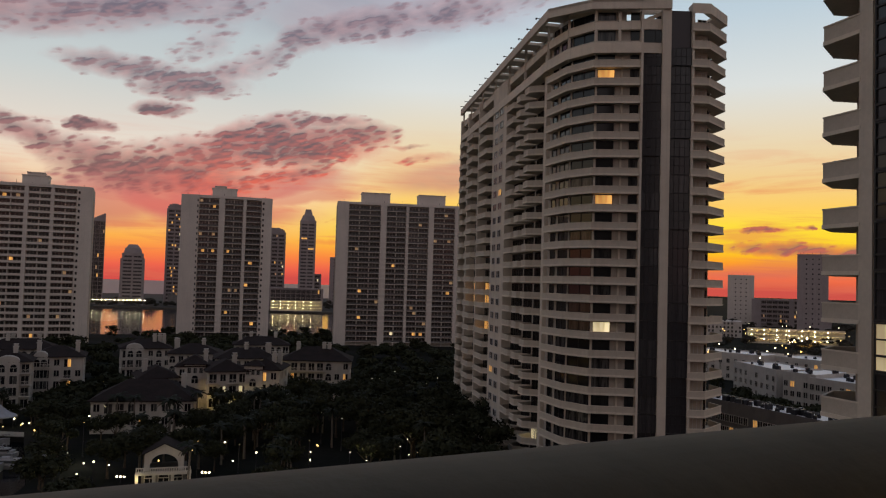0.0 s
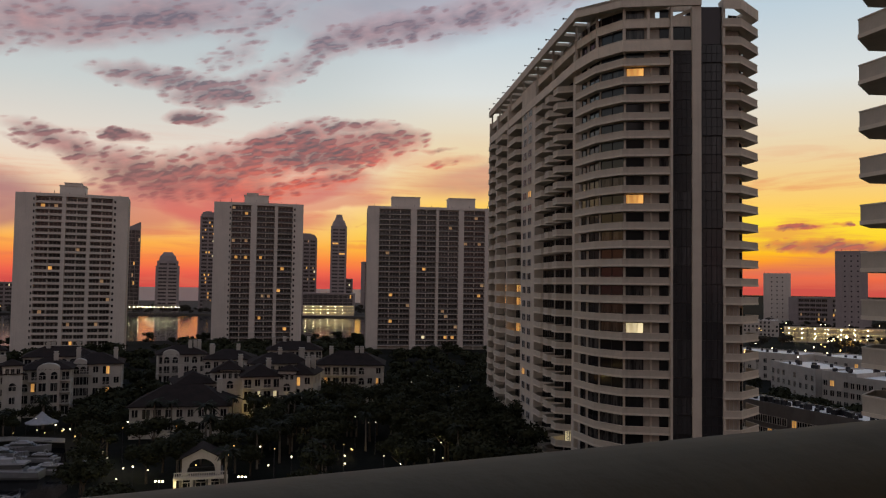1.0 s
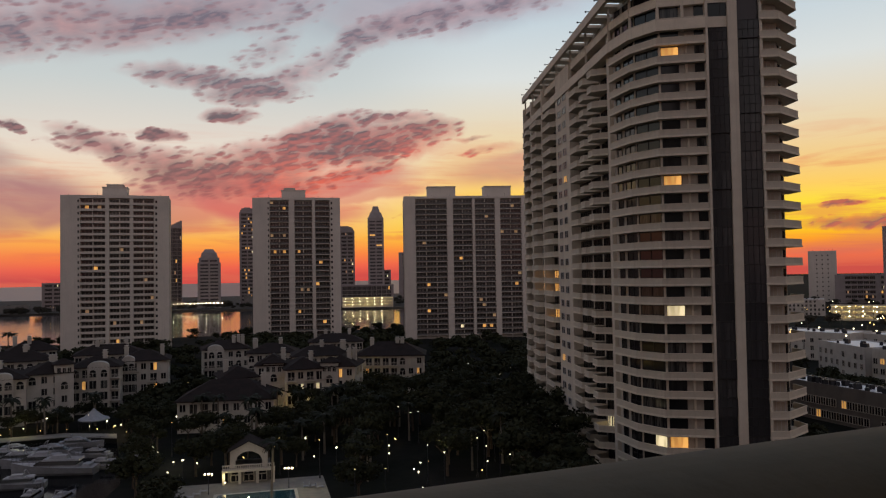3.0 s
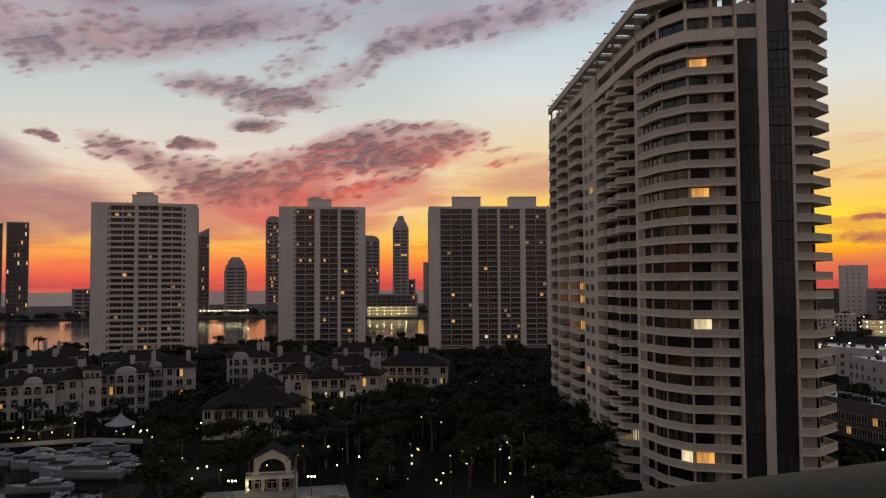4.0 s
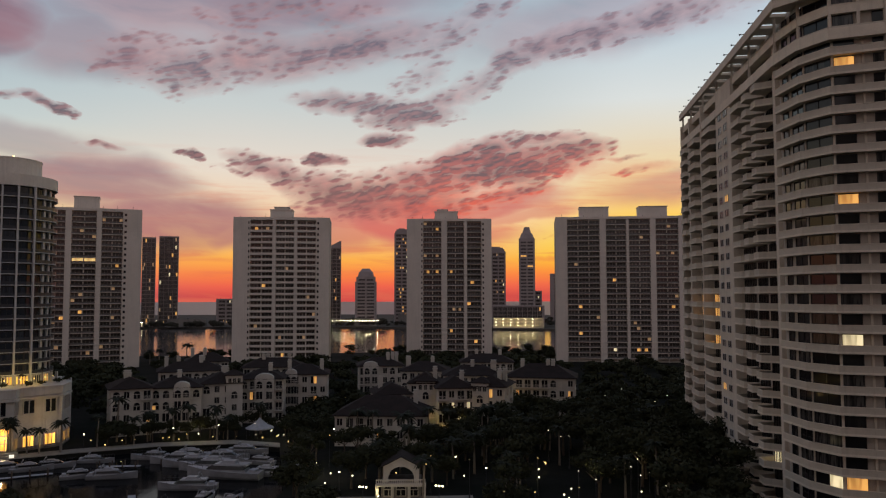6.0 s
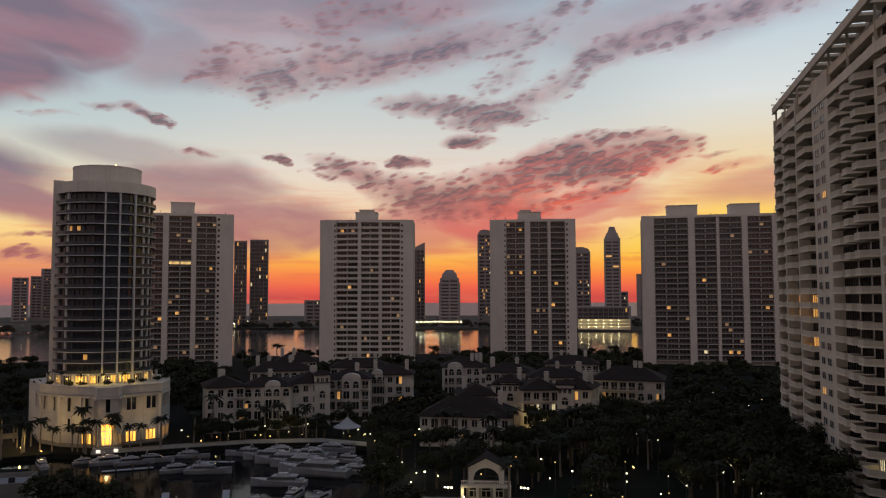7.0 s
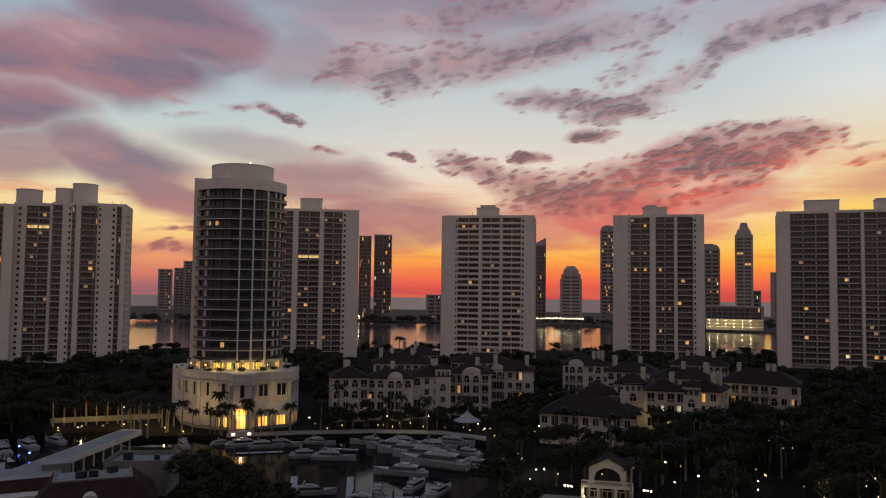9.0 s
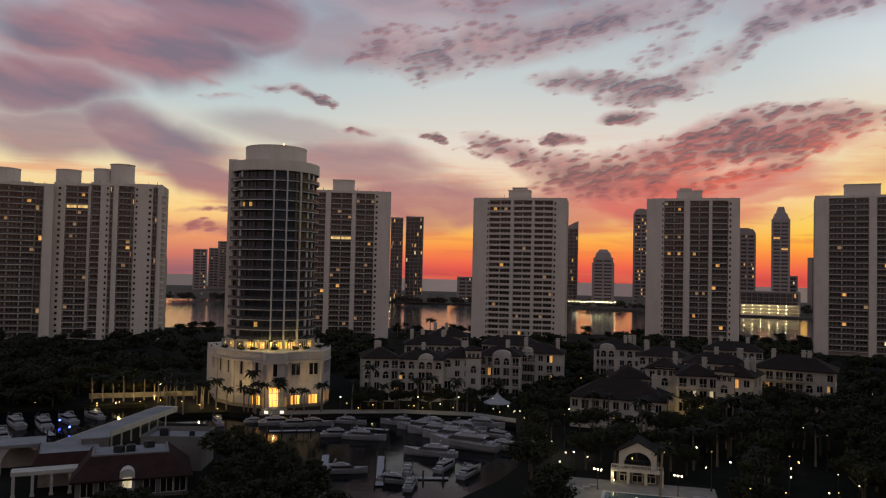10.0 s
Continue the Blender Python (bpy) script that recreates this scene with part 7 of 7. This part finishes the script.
def free(p, r):
    if inside(p, NEAR_PLAN):
        return False
    if inside(p, [tuple(q[:2]) for q in MARINA]):
        return False
    for x, y, k in KEEP:
        if (p[0] - x) ** 2 + (p[1] - y) ** 2 < (k + r) ** 2:
            return False
    return True


def tree(p, s, far, rnd):
    root = put("tree", rnd.choice(TRUNKS), None, (p[0], p[1], 0), rnd.uniform(0, 360), scale=(s, s, s))
    tagged(root, "dark leafy shade tree among others in the park", "tree", "park trees")
    put("crown", rnd.choice(FARCROWNS if far else CROWNS), root, (0, 0, 6.6), rnd.uniform(0, 360))


def palm(p, s, rnd):
    tr, cr = rnd.choice(PALMS)
    root = put("palm_tree", tr, None, (p[0], p[1], 0), rnd.uniform(0, 360), scale=(s, s, s))
    tagged(root, "palm tree with a slim grey trunk and drooping fronds", "palm", "palms")
    put("crown", cr, root)


def plant():
    rnd = random.Random(5)
    put_at = []

    def grow(n, a0, a1, d0, d1, s0, s1, far, gap):
        made = 0
        for _ in range(n * 8):
            if made >= n:
                break
            az = rnd.uniform(a0, a1)
            d = math.sqrt(rnd.uniform(d0 * d0, d1 * d1))
            p = polar(az, d)
            if not free(p, 2.0) or any((p.x - q[0]) ** 2 + (p.y - q[1]) ** 2 < gap * gap for q in put_at):
                continue
            put_at.append((p.x, p.y))
            tree(p, rnd.uniform(s0, s1), far, rnd)
            made += 1
    def woods(n, a0, a1, d0, d1, s0, s1, mat=M_LEAF):
        vs, fs, base = [], [], 0
        tv = [np.array([v.co[:] for v in c.vertices]) for c in FARCROWNS]
        tf = [np.array([p.vertices[:] for p in c.polygons]) for c in FARCROWNS]
        for _ in range(n):
            p = polar(rnd.uniform(a0, a1), math.sqrt(rnd.uniform(d0 * d0, d1 * d1)))
            if not free(p, 1.0):
                continue
            i = rnd.randrange(len(tv))
            s, a = rnd.uniform(s0, s1), rnd.uniform(0, 6.28)
            c, q = math.cos(a) * s, math.sin(a) * s
            v = tv[i]
            vs.append(np.stack([v[:, 0] * c - v[:, 1] * q + p.x, v[:, 0] * q + v[:, 1] * c + p.y, (v[:, 2] + 4.6) * s], 1))
            fs.append(tf[i] + base)
            base += len(v)
        me = bpy.data.meshes.new("woodland")
        me.from_pydata(np.concatenate(vs).tolist(), [], np.concatenate(fs).tolist())
        me.materials.append(mat)
        tagged(put("woodland", me), "dense dark treetops filling the distance", "trees", kind="stuff")
    grow(110, -4, 12, 100, 222, 0.8, 1.15, False, 6.0)
    grow(75, 12, 27, 92, 200, 0.6, 0.95, False, 5.5)
    grow(26, 40.5, 50, 98, 150, 0.6, 0.85, False, 5.0)
    grow(30, 26, 42, 205, 216, 0.35, 0.6, False, 3.4)
    grow(60, 46, 66, 206, 262, 0.7, 1.0, False, 5.5)
    grow(10, 48, 62, 100, 126, 0.5, 0.7, False, 4.5)
    woods(90, -4, 26, 215, 300, 0.75, 1.0)
    woods(150, -4, 44, 285, 400, 0.7, 1.0)
    woods(60, 9, 20, 300, 400, 0.95, 1.2)
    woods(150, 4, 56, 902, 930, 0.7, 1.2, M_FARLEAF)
    woods(190, -4, 52, 395, 500, 0.45, 0.75)
    woods(110, 40, 68, 255, 415, 0.7, 1.0)
    woods(50, -31, -17, 130, 300, 0.45, 0.75)
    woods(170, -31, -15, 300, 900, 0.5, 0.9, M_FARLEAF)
    woods(170, 46.5, 68, 205, 262, 0.45, 0.8)
    woods(90, -31, -18, 212, 262, 0.5, 0.75)
    woods(60, 24, 27, 196, 262, 0.45, 0.7)
    woods(60, 38.5, 41.5, 206, 262, 0.5, 0.8)
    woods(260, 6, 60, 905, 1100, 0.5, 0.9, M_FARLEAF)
    for az, d, s in ((34.2, 430, 1.35), (36.0, 432, 1.2), (33.9, 426, 1.1), (33.2, 440, 0.9), (36.6, 440, 1.0)):
        palm(polar(az, d), s, rnd)
    for _ in range(60):
        az, d = rnd.choice(((rnd.uniform(41, 50), rnd.uniform(200.5, 205)), (rnd.uniform(49, 58), rnd.uniform(207, 222)), (rnd.uniform(27, 41), rnd.uniform(204, 213)), (rnd.uniform(2, 24), rnd.uniform(135, 196)), (rnd.uniform(10, 19), rnd.uniform(188, 199))))
        p = polar(az, d)
        if inside(p, [tuple(q[:2]) for q in MARINA]):
            continue
        palm(p, rnd.uniform(0.75, 1.1), rnd)
    for _ in range(45):
        p = polar(rnd.uniform(-2, 24), rnd.uniform(110, 200))
        if free(p, 0.5):
            palm(p, rnd.uniform(0.75, 1.1), rnd)
    for az, d, s in ((18.9, 176, 1.3), (13.3, 189, 1.2), (12.9, 188, 1.0), (17.6, 128, 1.0), (51.5, 203, 1.0), (58.2, 152, 0.7)):
        palm(polar(az, d), s, rnd)


def drive():
    rnd = random.Random(9)
    p, q = polar(57.5, 233), polar(50.6, 232)
    t = math.degrees(math.atan2(q.y - p.y, q.x - p.x))
    w = (q - p).length
    root = thing("garden_wall", (p.x, p.y, 0), t, "pale garden wall along a lit palm drive", "wall")
    part("wall", boxes((0, w, 0, 0.4, 0, 1.2)), M_DIMWALL, root)
    part("coping", boxes((-0.1, w + 0.1, -0.1, 0.5, 1.2, 1.35)), M_DIMWALL, root)
    for i in range(11):
        palm(polar(57.3 - i * 0.65, 227 + rnd.uniform(-1.5, 1.5)), rnd.uniform(0.8, 1.05), rnd)
    tp = [(41.9, 206), (43.2, 203), (43.9, 203.5), (46.6, 202.5), (47.4, 206), (48.6, 208), (49.3, 210), (50.2, 210)]
    for az, d in tp:
        palm(polar(az, d), rnd.uniform(0.8, 1.0), rnd)
    c = polar(45.64, 232)
    for i in range(7):
        a = radians(45.64 - 90 - 60 + 20 * i)
        tr, cr = rnd.choice(PALMS)
        x, y = polar(45.64, 240).x + 15.6 * math.cos(a), polar(45.64, 240).y + 15.6 * math.sin(a)
        ob = put("palm_tree", tr, None, (x, y, 13.38), rnd.uniform(0, 360), scale=(0.45, 0.45, 0.42))
        tagged(ob, "small palm planted on the podium terrace", "palm", "terrace palms")
        put("crown", cr, ob)


plant()
drive()
for az, d in ((56.6, 225), (55.0, 225), (53.4, 225), (51.8, 225)):
    p = polar(az, d)
    q = polar(az, d + 4)
    lamp("SPOT", "palm_uplight", (p.x, p.y, 0.5), 1300, (1.0, 0.68, 0.24), 0.2, (q.x, q.y, 3.5), 100)
for az, d in ((43, 201), (48, 206), (50.0, 208)):
    p = polar(az, d)
    q = polar(az, d + 3)
    lamp("SPOT", "palm_uplight", (p.x, p.y, 0.6), 1700, (1.0, 0.66, 0.2), 0.2, (q.x, q.y, 6), 70)
for az, d in ((57.0, 221), (55.6, 221.5), (54.3, 221), (53.0, 221.5), (51.6, 219), (50.4, 213), (49.2, 206)):
    p = polar(az, d)
    garden_light(p, True)
    lamp("POINT", "palm_glow", (p.x, p.y, 1.6), 260, (1.0, 0.66, 0.2), 0.3)
# shrubs along the edge of the podium terrace
SHRUB = crown_mesh(61, 1.3, 0.9, 260, 0.22)
for i in range(9):
    a = radians(45.64 - 90 - 66 + 16.5 * i + (i % 3) * 3)
    c = polar(45.64, 240)
    ob = put("terrace_shrub", SHRUB, None, (c.x + 17.2 * math.cos(a), c.y + 17.2 * math.sin(a), 14.1), 40 * i, scale=(1.0, 1.0, 0.8 + 0.15 * (i % 3)))
    tagged(ob, "dark leafy shrub planted on the podium terrace", "shrub", "terrace shrubs")
p = polar(-25.05, 520)
flood = tagged(put("flood_light", POLE, None, (p.x, p.y, 0), scale=(1.5, 1.5, 2.4)), "tall post with a glaring orange flood light", "lamp")
put("lamp_head", FLOOD, flood, (0, 0, 3.5), scale=(2.6, 2.6, 1.4))
lamp("POINT", "flood_glow", (p.x, p.y - 1.5, 8.6), 9000, (1.0, 0.55, 0.14), 0.5)
